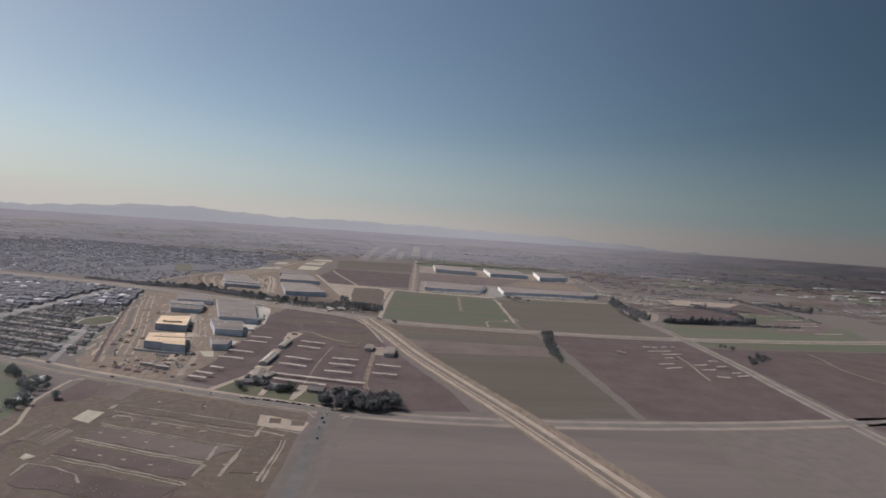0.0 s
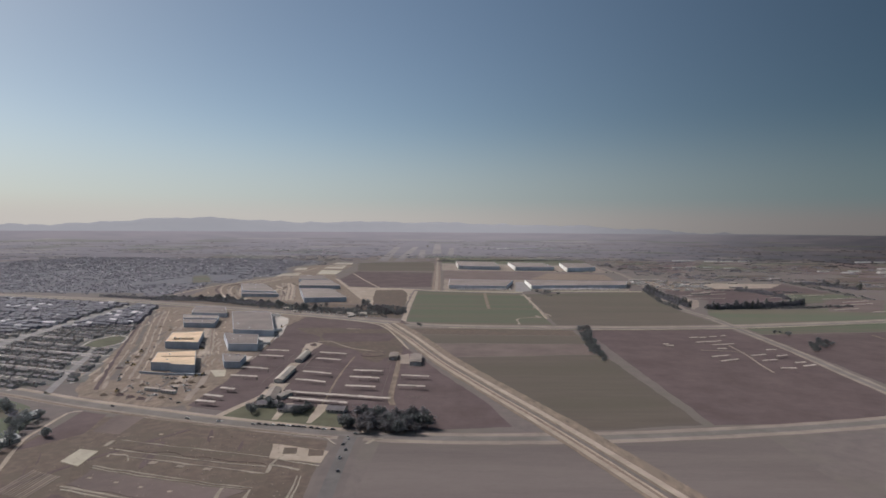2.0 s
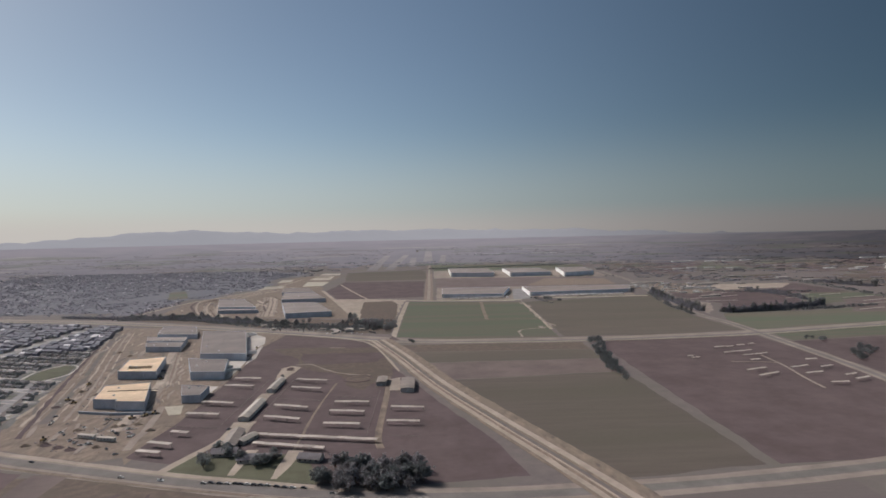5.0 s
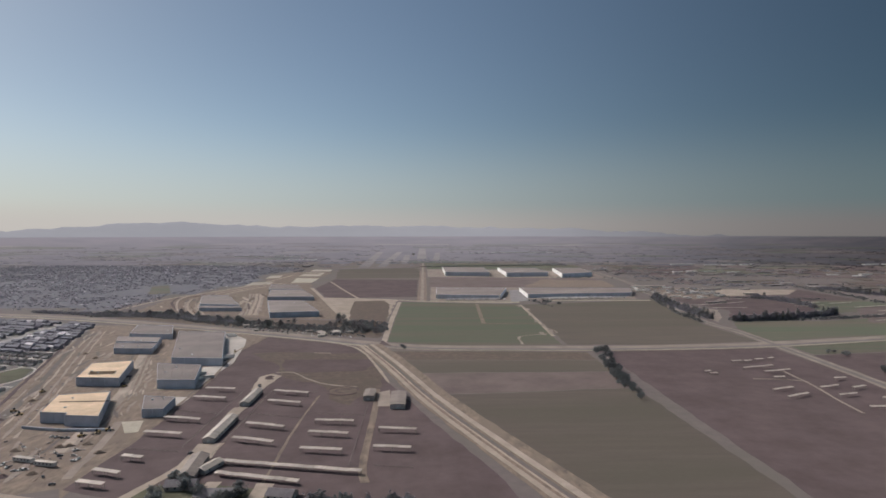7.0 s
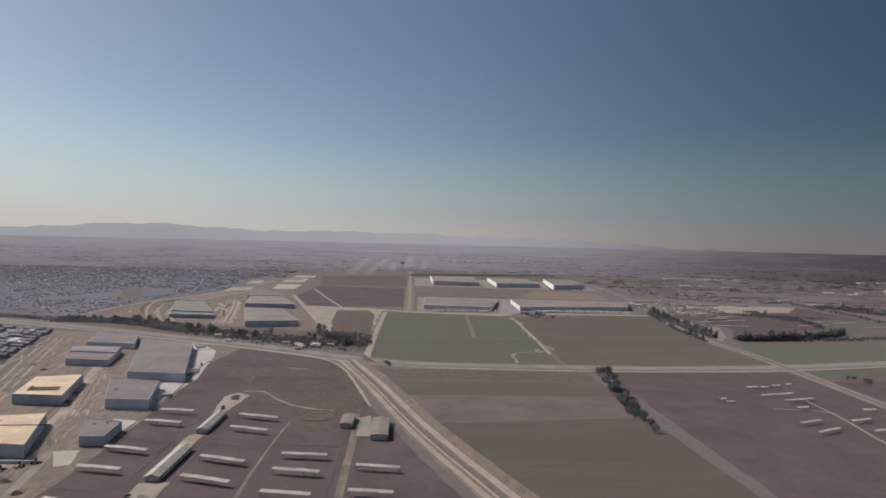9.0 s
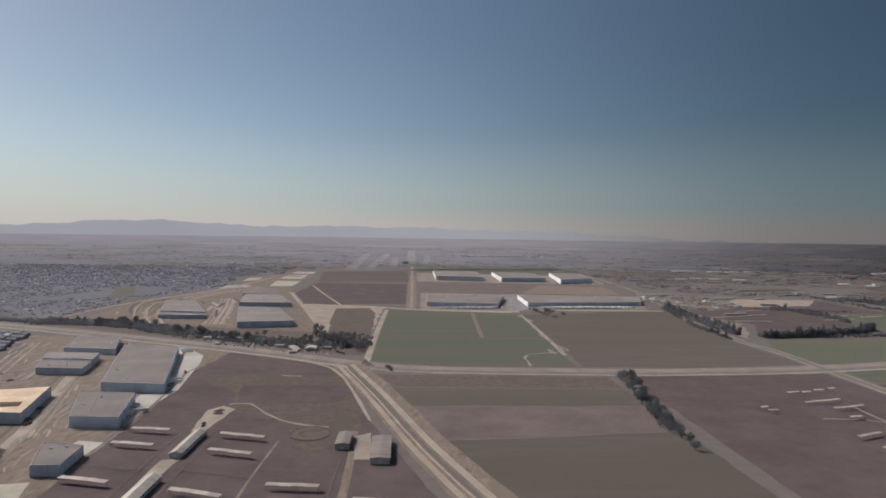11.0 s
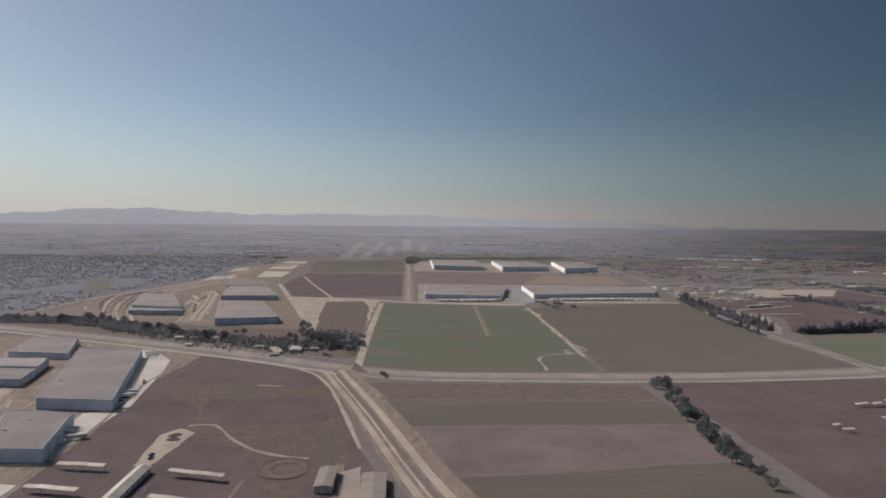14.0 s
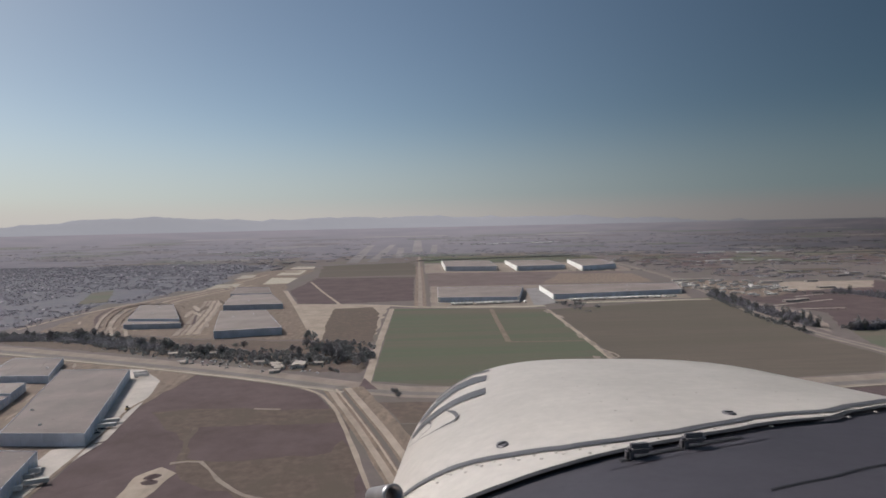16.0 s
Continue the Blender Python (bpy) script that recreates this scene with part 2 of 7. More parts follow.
DARK_ASPHALT = surface("dark patched asphalt", (0.15, 0.135, 0.13), (0.115, 0.104, 0.102), 5, 0.7, patch=30)
STRIP = surface("broken old concrete", (0.34, 0.292, 0.24), (0.2, 0.166, 0.138), 2.2, 1.0, patch=9)
RUSTY = surface("weathered brown sheet roof", (0.27, 0.22, 0.19), (0.2, 0.16, 0.14), 2, 0.6, patch=7, rough=0.7, bump=0.1, stretch=(1, 0.2, 1), spread=0.1)
POST = surface("weathered steel post", (0.22, 0.2, 0.18), size=0.4, patch=3)
DOOR = surface("painted steel door", (0.55, 0.54, 0.52), size=0.8, patch=4, rough=0.5)
GLASS = surface("dark window glass", (0.03, 0.035, 0.045), size=2, patch=6, rough=0.12, bump=0)
SHINGLE = surface("roof shingles", (0.17, 0.152, 0.154), (0.132, 0.118, 0.122), 1.5, 0.6, patch=8, rough=0.85, spread=0.5)
STUCCO = surface("stucco", (0.44, 0.4, 0.365), size=1.5, patch=6, spread=0.25)
# leaf colour is lifted to blue-grey to imitate haze over dark crowns
LEAF = surface("dusty foliage with haze tint", (0.22, 0.228, 0.225), (0.185, 0.194, 0.194), 1.2, 0.8, patch=5, spread=0.25, rough=0.8)
BARE = surface("grey winter twigs", (0.29, 0.275, 0.285), (0.235, 0.222, 0.232), 0.8, 0.8, patch=4, spread=0.2)
BARK = surface("bark", (0.12, 0.09, 0.07), size=0.4, patch=2)
PAINT = surface("vehicle paint", (0.6, 0.58, 0.55), size=2, mix=0.1, patch=5, rough=0.3, bump=0, spread=0.5)
DARK_PAINT = surface("dark vehicle paint", (0.08, 0.08, 0.09), size=2, mix=0.1, patch=5, rough=0.3, bump=0, spread=0.5)
YELLOW = surface("yellow machine paint", (0.3, 0.21, 0.09), size=1, mix=0.4, patch=3, rough=0.6)
RUBBER = surface("tyre rubber", (0.03, 0.03, 0.03), size=0.3, patch=1)
TRAILER = surface("white trailer panel", (0.55, 0.52, 0.49), size=2, mix=0.2, patch=5, rough=0.55, spread=0.3)


def leafy(m, share=0.5):
    """Lets part of the light through, as thin leaves do."""
    n, l = m.node_tree.nodes, m.node_tree.links
    b = n["Principled BSDF"]
    glow, both = n.new("ShaderNodeBsdfTranslucent"), n.new("ShaderNodeMixShader")
    both.inputs[0].default_value = share
    l.new(b.inputs["Base Color"].links[0].from_socket, glow.inputs["Color"])
    l.new(b.outputs[0], both.inputs[1])
    l.new(glow.outputs[0], both.inputs[2])
    l.new(both.outputs[0], n["Material Output"].inputs["Surface"])


# these materials glow a little: emission stands for the haze before them
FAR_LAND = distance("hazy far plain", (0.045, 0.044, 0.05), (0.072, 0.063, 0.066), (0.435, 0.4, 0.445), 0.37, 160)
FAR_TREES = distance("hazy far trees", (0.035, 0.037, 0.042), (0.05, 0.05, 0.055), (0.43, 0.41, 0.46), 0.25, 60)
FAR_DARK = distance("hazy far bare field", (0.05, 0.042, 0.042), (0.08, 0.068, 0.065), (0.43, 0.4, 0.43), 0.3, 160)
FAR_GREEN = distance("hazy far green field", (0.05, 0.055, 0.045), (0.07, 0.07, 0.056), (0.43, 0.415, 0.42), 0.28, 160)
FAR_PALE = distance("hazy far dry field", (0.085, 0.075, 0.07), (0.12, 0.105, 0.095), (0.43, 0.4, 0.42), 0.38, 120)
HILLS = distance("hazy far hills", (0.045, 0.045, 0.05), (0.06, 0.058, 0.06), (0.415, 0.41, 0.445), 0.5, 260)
RUBBLE = islands("mixed farm buildings", [(0.38, 0.35, 0.33), (0.2, 0.178, 0.17), (0.25, 0.22, 0.205), (0.18, 0.16, 0.158), (0.22, 0.195, 0.185), (0.23, 0.2, 0.19), (0.19, 0.168, 0.165)])
# haze is put into these roof colours: paler and more lavender
HOMES = islands("mixed house roofs with haze tint", [(0.184, 0.171, 0.196), (0.161, 0.153, 0.180), (0.196, 0.181, 0.202), (0.172, 0.164, 0.190), (0.178, 0.168, 0.194), (0.155, 0.148, 0.174), (0.621, 0.571, 0.585), (0.167, 0.152, 0.174), (0.190, 0.175, 0.194), (0.172, 0.160, 0.180), (0.161, 0.149, 0.172)])
# scrub takes the same blue-grey lift in place of haze
SCRUB = islands("dusty scrub with haze tint", [(0.22, 0.224, 0.224), (0.2, 0.206, 0.207), (0.23, 0.23, 0.227), (0.24, 0.23, 0.23)])
# haze is put into the far tree colours: lighter, towards mauve
FAR_SCRUB = islands("far trees with haze tint", [(0.269, 0.262, 0.290), (0.286, 0.273, 0.299), (0.297, 0.281, 0.304), (0.252, 0.249, 0.276)])

for m in (LEAF, BARE, SCRUB, FAR_SCRUB):
    leafy(m)

# ---- building blocks ----
CENTRE = Vector((0.0, 300.0))
NEAR, FAR, DEEP, EYE_Z = 2550.0, 4300.0, 22000.0, 177.0
STEP = (1 / NEAR - 1 / DEEP) / (FAR - NEAR)


def lie(x, y, z=0.0):
    """Lays a place of the plain on the ground sheet, whose far part is drawn nearer and rises."""
    d = Vector((x, y)) - CENTRE
    D = d.length
    if D <= NEAR:
        return Vector((x, y, z))
    r = NEAR + (1 / NEAR - 1 / D) / STEP
    p = CENTRE + d * (r / D)
    return Vector((p.x, p.y, EYE_Z * (1 - r / D) + z * r / D))


def link(name, verts, faces, material, parent=None, label="", smooth=False):
    me = bpy.data.meshes.new(name)
    me.from_pydata([tuple(v) for v in verts], [], faces)
    me.materials.append(material)
    if smooth:
        me.shade_smooth()
    ob = new(name, me)
    if parent:
        ob.parent = parent
    if label:
        ob["label"] = label
    return ob


def part(name, bm, material, parent=None, label="", smooth=False):
    me = bpy.data.meshes.new(name)
    bmesh.ops.recalc_face_normals(bm, faces=bm.faces)
    bm.to_mesh(me)
    bm.free()
    me.materials.append(material)
    if smooth:
        me.shade_smooth()
    ob = new(name, me)
    if parent:
        ob.parent = parent
    if label:
        ob["label"] = label
    return ob


def box_into(V, Fc, x0, x1, y0, y1, z0, z1, turn=0.0, at=(0, 0, 0)):
    c, s, k = math.cos(turn), math.sin(turn), len(V)
    for z in (z0, z1):
        for x, y in ((x0, y0), (x1, y0), (x1, y1), (x0, y1)):
            V.append((at[0] + c * x - s * y, at[1] + s * x + c * y, at[2] + z))
    Fc += [(k + 3, k + 2, k + 1, k), (k + 4, k + 5, k + 6, k + 7)]
    Fc += [(k + i, k + (i + 1) % 4, k + 4 + (i + 1) % 4, k + 4 + i) for i in range(4)]


def box(name, size, at, material, parent=None, label="", turn=0.0, bevel=0.0):
    V, Fc = [], []
    x, y, z = (s / 2 for s in size)
    box_into(V, Fc, -x, x, -y, y, -z, z)
    if not bevel:
        ob = link(name, V, Fc, material, parent, label)
    else:
        bm = bmesh.new()
        vs = [bm.verts.new(v) for v in V]
        for f in Fc:
            bm.faces.new([vs[i] for i in f])
        bmesh.ops.bevel(bm, geom=bm.edges[:], offset=bevel, segments=2, affect="EDGES")
        ob = part(name, bm, material, parent, label)
    ob.location, ob.rotation_euler = at, (0, 0, turn)
    return ob


def ragged(pts, step=14.0, rough=1.5, closed=True, seed=0.0):
    """Breaks a line into short pieces that wander a little."""
    out, n = [], len(pts)
    for i in range(n if closed else n - 1):
        a, b = Vector(pts[i]), Vector(pts[(i + 1) % n])
        k = max(1, int((b - a).length / step))
        for j in range(k):
            p = a.lerp(b, j / k)
            w = 0.25 if j == 0 else 1.0
            q = Vector((p.x / 23 + seed, p.y / 23, seed))
            out.append(p + Vector((noise.noise(q), noise.noise(q + Vector((9, 4, 2))))) * rough * 2 * w)
    if not closed:
        out.append(Vector(pts[-1]))
    return out


def sheet(name, pts, z, material, label, category="ground", rough=1.5, step=14.0, kind="structure", parent=None):
    """A thin layer of ground with an uneven edge."""
    ring = ragged(pts, step, rough, True, z * 7)
    bm = bmesh.new()
    top = [bm.verts.new(lie(p.x, p.y, z)) for p in ring]
    low = [bm.verts.new(lie(p.x, p.y, -0.4)) for p in ring]
    f = bm.faces.new(top)
    n = len(ring)
    for i in range(n):
        bm.faces.new((top[i], low[i], low[(i + 1) % n], top[(i + 1) % n]))
    bmesh.ops.triangulate(bm, faces=[f])
    ob = part(name, bm, material)
    if ob.data.polygons[0].normal.z < 0 and ob.data.polygons[-1].normal.z < 0:
        ob.data.flip_normals()
    if parent:
        ob.parent = parent
    return tagged(ob, label, category, "", kind)


def smooth_line(pts, step=18.0):
    P = [Vector(p) for p in pts]
    P = [2 * P[0] - P[1]] + P + [2 * P[-1] - P[-2]]
    out = []
    for i in range(1, len(P) - 2):
        a, b, c, d = P[i - 1:i + 3]
        k = max(2, int((c - b).length / step))
        for j in range(k):
            t = j / k
            out.append(0.5 * (2 * b + (c - a) * t + (2 * a - 5 * b + 4 * c - d) * t * t + (3 * b - a - 3 * c + d) * t ** 3))
    out.append(P[-2])
    return out


def ribbon(name, pts, width, z, material, label, category="road", rough=0.4, shift=0.0, height=0.4, kind="structure"):
    line = smooth_line(pts)
    V, Fc = [], []
    for i, p in enumerate(line):
        d = (line[min(i + 1, len(line) - 1)] - line[max(i - 1, 0)]).normalized()
        side = Vector((d.y, -d.x))
        q = Vector((p.x / 19, p.y / 19, shift))
        a, b = noise.noise(q) * rough, noise.noise(q + Vector((5, 5, 5))) * rough
        l, r = p + side * (shift - width / 2 + a), p + side * (shift + width / 2 + b)
        V += [lie(l.x, l.y, z - height), lie(l.x, l.y, z), lie(r.x, r.y, z), lie(r.x, r.y, z - height)]
    for i in range(len(line) - 1):
        k = 4 * i
        Fc += [(k + j, k + j + 1, k + j + 5, k + j + 4) for j in range(3)]
    ob = link(name, V, [f[::-1] for f in Fc], material)
    return tagged(ob, label, category, "", kind)


# ---- ground sheet, far plain and hills ----


def ring_mesh(name, radii, heights, material, label, category, segs=220):
    V, Fc = [], []
    for j, r in enumerate(radii):
        for i in range(segs):
            a = 2 * math.pi * i / segs
            x, y = CENTRE.x + r * math.cos(a), CENTRE.y + r * math.sin(a)
            V.append((x, y, heights(r, math.degrees(a), x, y)))
    for j in range(len(radii) - 1):
        for i in range(segs):
            k = (i + 1) % segs
            Fc.append((j * segs + i, (j + 1) * segs + i, (j + 1) * segs + k, j * segs + k))
    ob = link(name, V, Fc, material, smooth=True)
    return tagged(ob, label, category, "", "structure")


def plain_height(r, a, x, y):
    if r <= NEAR:
        return 0.0
    return EYE_Z * (1 - r * (1 / NEAR - (r - NEAR) * STEP))


ring_mesh("ground", [1.0] + [100.0 * i for i in range(1, 25)] + [2500, 2550, 2600, 2700, 2800, 2850, 2900, 3000, 3100], plain_height, EARTH, "brown dry valley ground with weeds and dust", "ground")
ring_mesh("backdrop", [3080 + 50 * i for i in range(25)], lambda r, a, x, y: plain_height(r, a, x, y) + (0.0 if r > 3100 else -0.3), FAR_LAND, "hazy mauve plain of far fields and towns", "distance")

RIDGE = [(0, 122), (40, 126), (58, 134), (64, 146), (73, 176), (77, 199), (82, 202), (92, 215), (97, 215), (103, 209), (107, 218), (112, 234), (117, 226), (121, 194), (125, 176), (150, 172), (200, 162), (270, 142), (330, 122), (360, 122)]


def ridge_height(a):
    for (a0, z0), (a1, z1) in zip(RIDGE, RIDGE[1:]):
        if a0 <= a <= a1:
            return z0 + (z1 - z0) * (0.5 - 0.5 * math.cos(math.pi * (a - a0) / (a1 - a0)))
    return 150.0


def hill_height(r, a, x, y):
    s = max(0.0, min(1.0, (r - 4240) / 240))
    top = ridge_height(a) + 12 * noise.fractal(Vector((math.cos(radians(a)) * 34, math.sin(radians(a)) * 34, 1.5)), 0.7, 2.1, 7)
    low = plain_height(min(r, FAR), a, x, y) - 4
    bumps = 8 * noise.noise(Vector((x / 90, y / 90, 0))) * s * (1 - s)
    return low + (max(top, low + 6) - low) * (s * s * (3 - 2 * s)) + bumps if r <= 4480 else top - (r - 4480) * 0.8


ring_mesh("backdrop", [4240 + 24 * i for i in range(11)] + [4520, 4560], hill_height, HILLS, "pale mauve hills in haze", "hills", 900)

# ---- roads, lanes and the flood channel ----
NEAR_ROAD = [(-778.5, 852), (-553.6, 761.2), (-448.9, 721.4), (-373.7, 689.4), (-275.1, 655.7), (-197.2, 630.6), (-93.4, 602.9), (17.3, 591.7), (173, 600.3), (363.3, 631.5), (605.5, 692)]
MAIN_ROAD = [(-1384, 1695.4), (-1036.3, 1600.2), (-778.5, 1532.8), (-615.9, 1470.5), (-458.4, 1399.6), (-325.2, 1339), (-206.7, 1280.2), (-84.8, 1212.7), (13, 1183.3), (207.6, 1172.9), (348.6, 1174.7), (525.9, 1193.7), (793.2, 1254.2), (1036.3, 1323.5), (1557, 1487.8)]
EAST_ROAD = [(484.4, 519), (497.4, 692), (511.2, 843.4), (524.2, 952.4), (538, 1152.2), (546.7, 1297.5), (541.5, 1422.9), (557.9, 1608.9), (610.7, 1859.8), (644.4, 2041.4), (692, 2335.5), (726.6, 2854.5)]
CANAL = [(-100.3, 1206.7), (-51.9, 1064), (0, 895.3), (53.6, 750.8), (112.5, 596.9), (198.9, 346)]
ribbon("verge", NEAR_ROAD, 27.7, 0.05, VERGE, "dusty verge along a two-lane road", "verge", 2.0)
ribbon("road", NEAR_ROAD, 11.2, 0.12, ASPHALT, "old grey two-lane asphalt road", "road")
ribbon("verge", [(-79.6, 596.9), (-79.6, 484.4), (-77.8, 403.1), (-76.1, 173), (-73.5, -346)], 22.5, 0.06, EARTH, "dusty verge along a side road", "verge", 2.0)
ribbon("road", [(-79.6, 596.9), (-79.6, 484.4), (-77.8, 403.1), (-76.1, 173), (-73.5, -346)], 10.4, 0.13, DARK_ASPHALT, "old grey asphalt side road", "road")
ribbon("verge", MAIN_ROAD, 39.8, 0.05, VERGE, "wide dusty verge of a road across the valley", "verge", 3.0)
ribbon("road", MAIN_ROAD, 10.4, 0.12, ASPHALT, "faded asphalt road across the valley", "road", 0.4, 6)
ribbon("road_edge", MAIN_ROAD[:8], 4.3, 0.6, SLAB, "pale earth bank beside a road", "bank", 0.8, 21, 1.0)
ribbon("road_edge", MAIN_ROAD[8:], 3, 0.5, SLAB, "pale earth bank beside a road", "bank", 0.8, 19, 1.0)
ribbon("verge", EAST_ROAD, 19, 0.075, VERGE, "dusty verge of a country road", "verge", 2.0)
ribbon("road", EAST_ROAD, 6.9, 0.15, ASPHALT, "narrow asphalt country road", "road")
ribbon("lane", [(-74.4, 1206.7), (-75.3, 1470.5), (-72.7, 1781.9)], 9.5, 0.12, PALE, "pale dirt lane between fields", "lane", 1.2)
ribbon("lane", [(-276.8, 1877), (-155.7, 1852.8), (-79.6, 1826.9), (-17.3, 1794.9), (103.8, 1768.9), (207.6, 1756)], 13.8, 0.1, PALE, "pale dirt lane between fields", "lane", 1.5)
ribbon("verge", [(-17.3, 1781.9), (-17.3, 2249), (-20.8, 2941), (-22.5, 3589.8)], 25.9, 0.06, DIRT, "dirt shoulder of a straight road", "verge", 1.5)
ribbon("road", [(-17.3, 1781.9), (-17.3, 2249), (-20.8, 2941), (-22.5, 3589.8)], 9.5, 0.13, VERGE, "pale straight road to the airfield", "road", 0.3)
ribbon("levee", CANAL, 39.8, 0.3, DIRT, "tan earth levee of a flood channel", "levee", 2.5, -5)
ribbon("levee_road", CANAL, 6.1, 0.8, PALE, "pale maintenance road on a levee", "road", 0.5, -9, 0.8)
ribbon("channel", CANAL, 3.9, 0.34, EARTH, "brown dry channel between two banks", "channel", 0.5, -1.5)
ribbon("levee_bank", CANAL, 1.4, 0.9, PALE, "pale raised channel wall", "bank", 0.3, 2.5, 0.9)
ribbon("levee_road", CANAL, 5.2, 0.5, PALE, "pale track beside the channel", "road", 0.8, 9, 0.5)
sheet("ditch", [(-78.7, 1249.9), (-80.4, 1204.1), (-60.5, 1201.5)], 0.25, SOIL, "dark ditch by a road crossing", "ditch", 0.6, 8)

# ---- fields and lots ----
sheet("field", [(-259.5, 641.8), (-194.6, 615.9), (-97.7, 584.7), (-92.6, 406.6), (-90, 216.2), (-259.5, 259.5), (-363.3, 449.8), (-350.3, 596.9), (-328.7, 644.4)], 0.02, WEEDS, "weedy brown lot of a cleared farm", "field")
sheet("field", [(-308.8, 602.9), (-312.3, 650.5), (-282, 650.5), (-282, 596.9)], 0.06, RED_SOIL, "reddish bare field", "field")
sheet("field", [(-350.3, 661.7), (-321.8, 653.1), (-313.1, 596.9), (-346, 553.6)], 0.05, SOIL, "dark grassy field", "field")
sheet("field", [(-53.6, 586.5), (51.9, 584.7), (285.4, 605.5), (285.4, 86.5), (-60.5, 86.5), (-64, 406.6)], 0.03, TILLED, "even grey tilled field", "field", 0.8)
sheet("lawn", [(-458.4, 702.4), (-413.5, 676.4), (-380.6, 635.8), (-344.3, 519), (-363.3, 346), (-605.5, 389.2), (-622.8, 743.9)], 0.05, CROP, "green sports field or pasture", "lawn")
ribbon("path", [Vector(p) for p in [(-352.0, 662.0), (-362.0, 655.0), (-358.0, 614.0), (-354.0, 582.0), (-340.0, 545.0), (-324.0, 493.0)] + [(-330.0, 372.0), (-312.0, 300.0)]], 3.1, 0.15, PALE, "pale curving dirt path", "path", 0.8)
sheet("field", [(-257.8, 681.6), (-252.6, 778.5), (-256.9, 873.6), (-262.1, 978.3), (-278.5, 1124.5), (-283.7, 1168.6), (-271.6, 1292.3), (-216.2, 1264.6), (-163.5, 1231.8), (-122.8, 1197.2), (-91.7, 1126.2), (-50.2, 968.8), (0, 820), (45, 702.4), (64, 622.8), (-34.6, 610.7), (-147.1, 638.4)], 0.04, SOIL, "dark brown dairy corrals", "field", 1.0)
sheet("field", [(-263, 1150), (-213.1, 1155.6), (-163.2, 1148), (-91.9, 1146), (-75, 1075), (-57.1, 964.5), (-85, 880), (-110, 905), (-129.8, 961.9), (-186, 1012), (-216, 1092)], 0.08, WEEDS, "bare brown waste ground", "field", 5)
sheet("field", [(-209.4, 1103.1), (-170, 1103.3), (-108.9, 1101.4), (-86.9, 1103.2), (-76.1, 1065.2), (-83.9, 1036.2), (-126.9, 1029.3), (-145.2, 1025), (-188.6, 1034.8), (-201.3, 1068)], 0.12, SOIL, "dark bare patch of soil", "field", 4)
sheet("field", [(-250.8, 977.5), (-256, 1072.6), (-262, 1140), (-220, 1088), (-206, 1060), (-200, 1036)], 0.1, SOIL, "dark bare corral", "field", 3)
ribbon("track", [Vector(p) for p in ((-195.4, 1025.0), (-174.3, 1026.1), (-151.1, 993.6), (-135.4, 975.9), (-122.1, 965.3), (-103.3, 956.8), (-85.9, 953.1))], 3.4, 0.22, VERGE, "worn tan farm track", "track", 1.8)
ribbon("track", [Vector(p) for p in ((-236.7, 1138.1), (-208.0, 1110.7), (-200.9, 1073.2), (-191.6, 1035.1), (-185.1, 1024.1))], 5, 0.2, WEEDS, "faint worn farm track", "track", 2.2)
ribbon("track", [Vector(p) for p in ((-169.8, 1149.1), (-157, 1147), (-145.1, 1144.5))], 3.2, 0.22, VERGE, "pale worn streak of dirt", "track", 1.2)
sheet("yard", [(-60.3, 928.7), (-47.0, 937.9), (-42.4, 874.3), (-56.5, 875.4)], 0.19, VERGE, "dusty yard between farm sheds", "yard", 1.5, 8)
sheet("yard", [(-210.2, 1003.4), (-198.9, 1019), (-184.2, 1007.7), (-192, 944.6), (-204.1, 942.9)], 0.18, PALE, "pale dirt farmyard", "yard", 1.5, 8)
sheet("yard", [(-200.7, 835.6), (-191.2, 835.6), (-186.8, 877.1), (-200.7, 875.4)], 0.18, PALE, "pale dirt farmyard", "yard", 1.0, 8)
sheet("yard", [(-192, 711), (-175.6, 718), (-176.5, 771.6), (-192, 771.6)], 0.18, PALE, "pale dirt farmyard", "yard", 1.0, 8)
ribbon("lane", [(-216.2, 644.4), (-204.1, 683.4), (-192, 722.3), (-194.6, 769.9)], 7.8, 0.17, PALE, "pale dirt farm lane", "lane", 0.8)
ribbon("lane", [(-50.2, 687.7), (-55.4, 718), (-57.1, 804.5), (-58.8, 891), (-62.3, 942.9)], 6.1, 0.17, DIRT, "tan dirt lane beside corrals", "lane", 0.8)
ribbon("lane", [(-122.8, 690.3), (-125.4, 804.5), (-122.8, 916.9)], 2.2, 0.14, DIRT, "worn cattle path", "lane", 0.8)
sheet("lawn", [(-212.8, 647), (-204.1, 683.4), (-177.3, 692), (-108.1, 676.4), (-90, 618.5), (-145.3, 626.3)], 0.14, LAWN, "green farmhouse lawn", "lawn", 1.5, 10)
sheet("driveway", [(-126.3, 629.7), (-127.2, 688.5), (-114.2, 688.5), (-117.6, 650.5), (-122, 629.7)], 0.2, PALE, "pale concrete driveway", "driveway", 0.6, 8)
sheet("driveway", [(-160.9, 638.4), (-162.6, 692), (-152.2, 692), (-155.7, 638.4)], 0.2, PALE, "pale farm driveway", "driveway", 0.6, 8)
SITE = [(-410, 750.8), (-519, 1068.3), (-640.1, 1418.6), (-553.6, 1418.6), (-449.8, 1377.1), (-346, 1327.8), (-278.5, 1296.6), (-290.6, 1168.6), (-271.6, 1067.4), (-267.3, 978.3), (-262.1, 873.6), (-294.1, 808.8), (-261.2, 683.4), (-285.4, 673), (-384.9, 711)]
sheet("building_site", SITE, 0.03, DIRT, "graded tan dirt of a building site", "building site", 2.5)
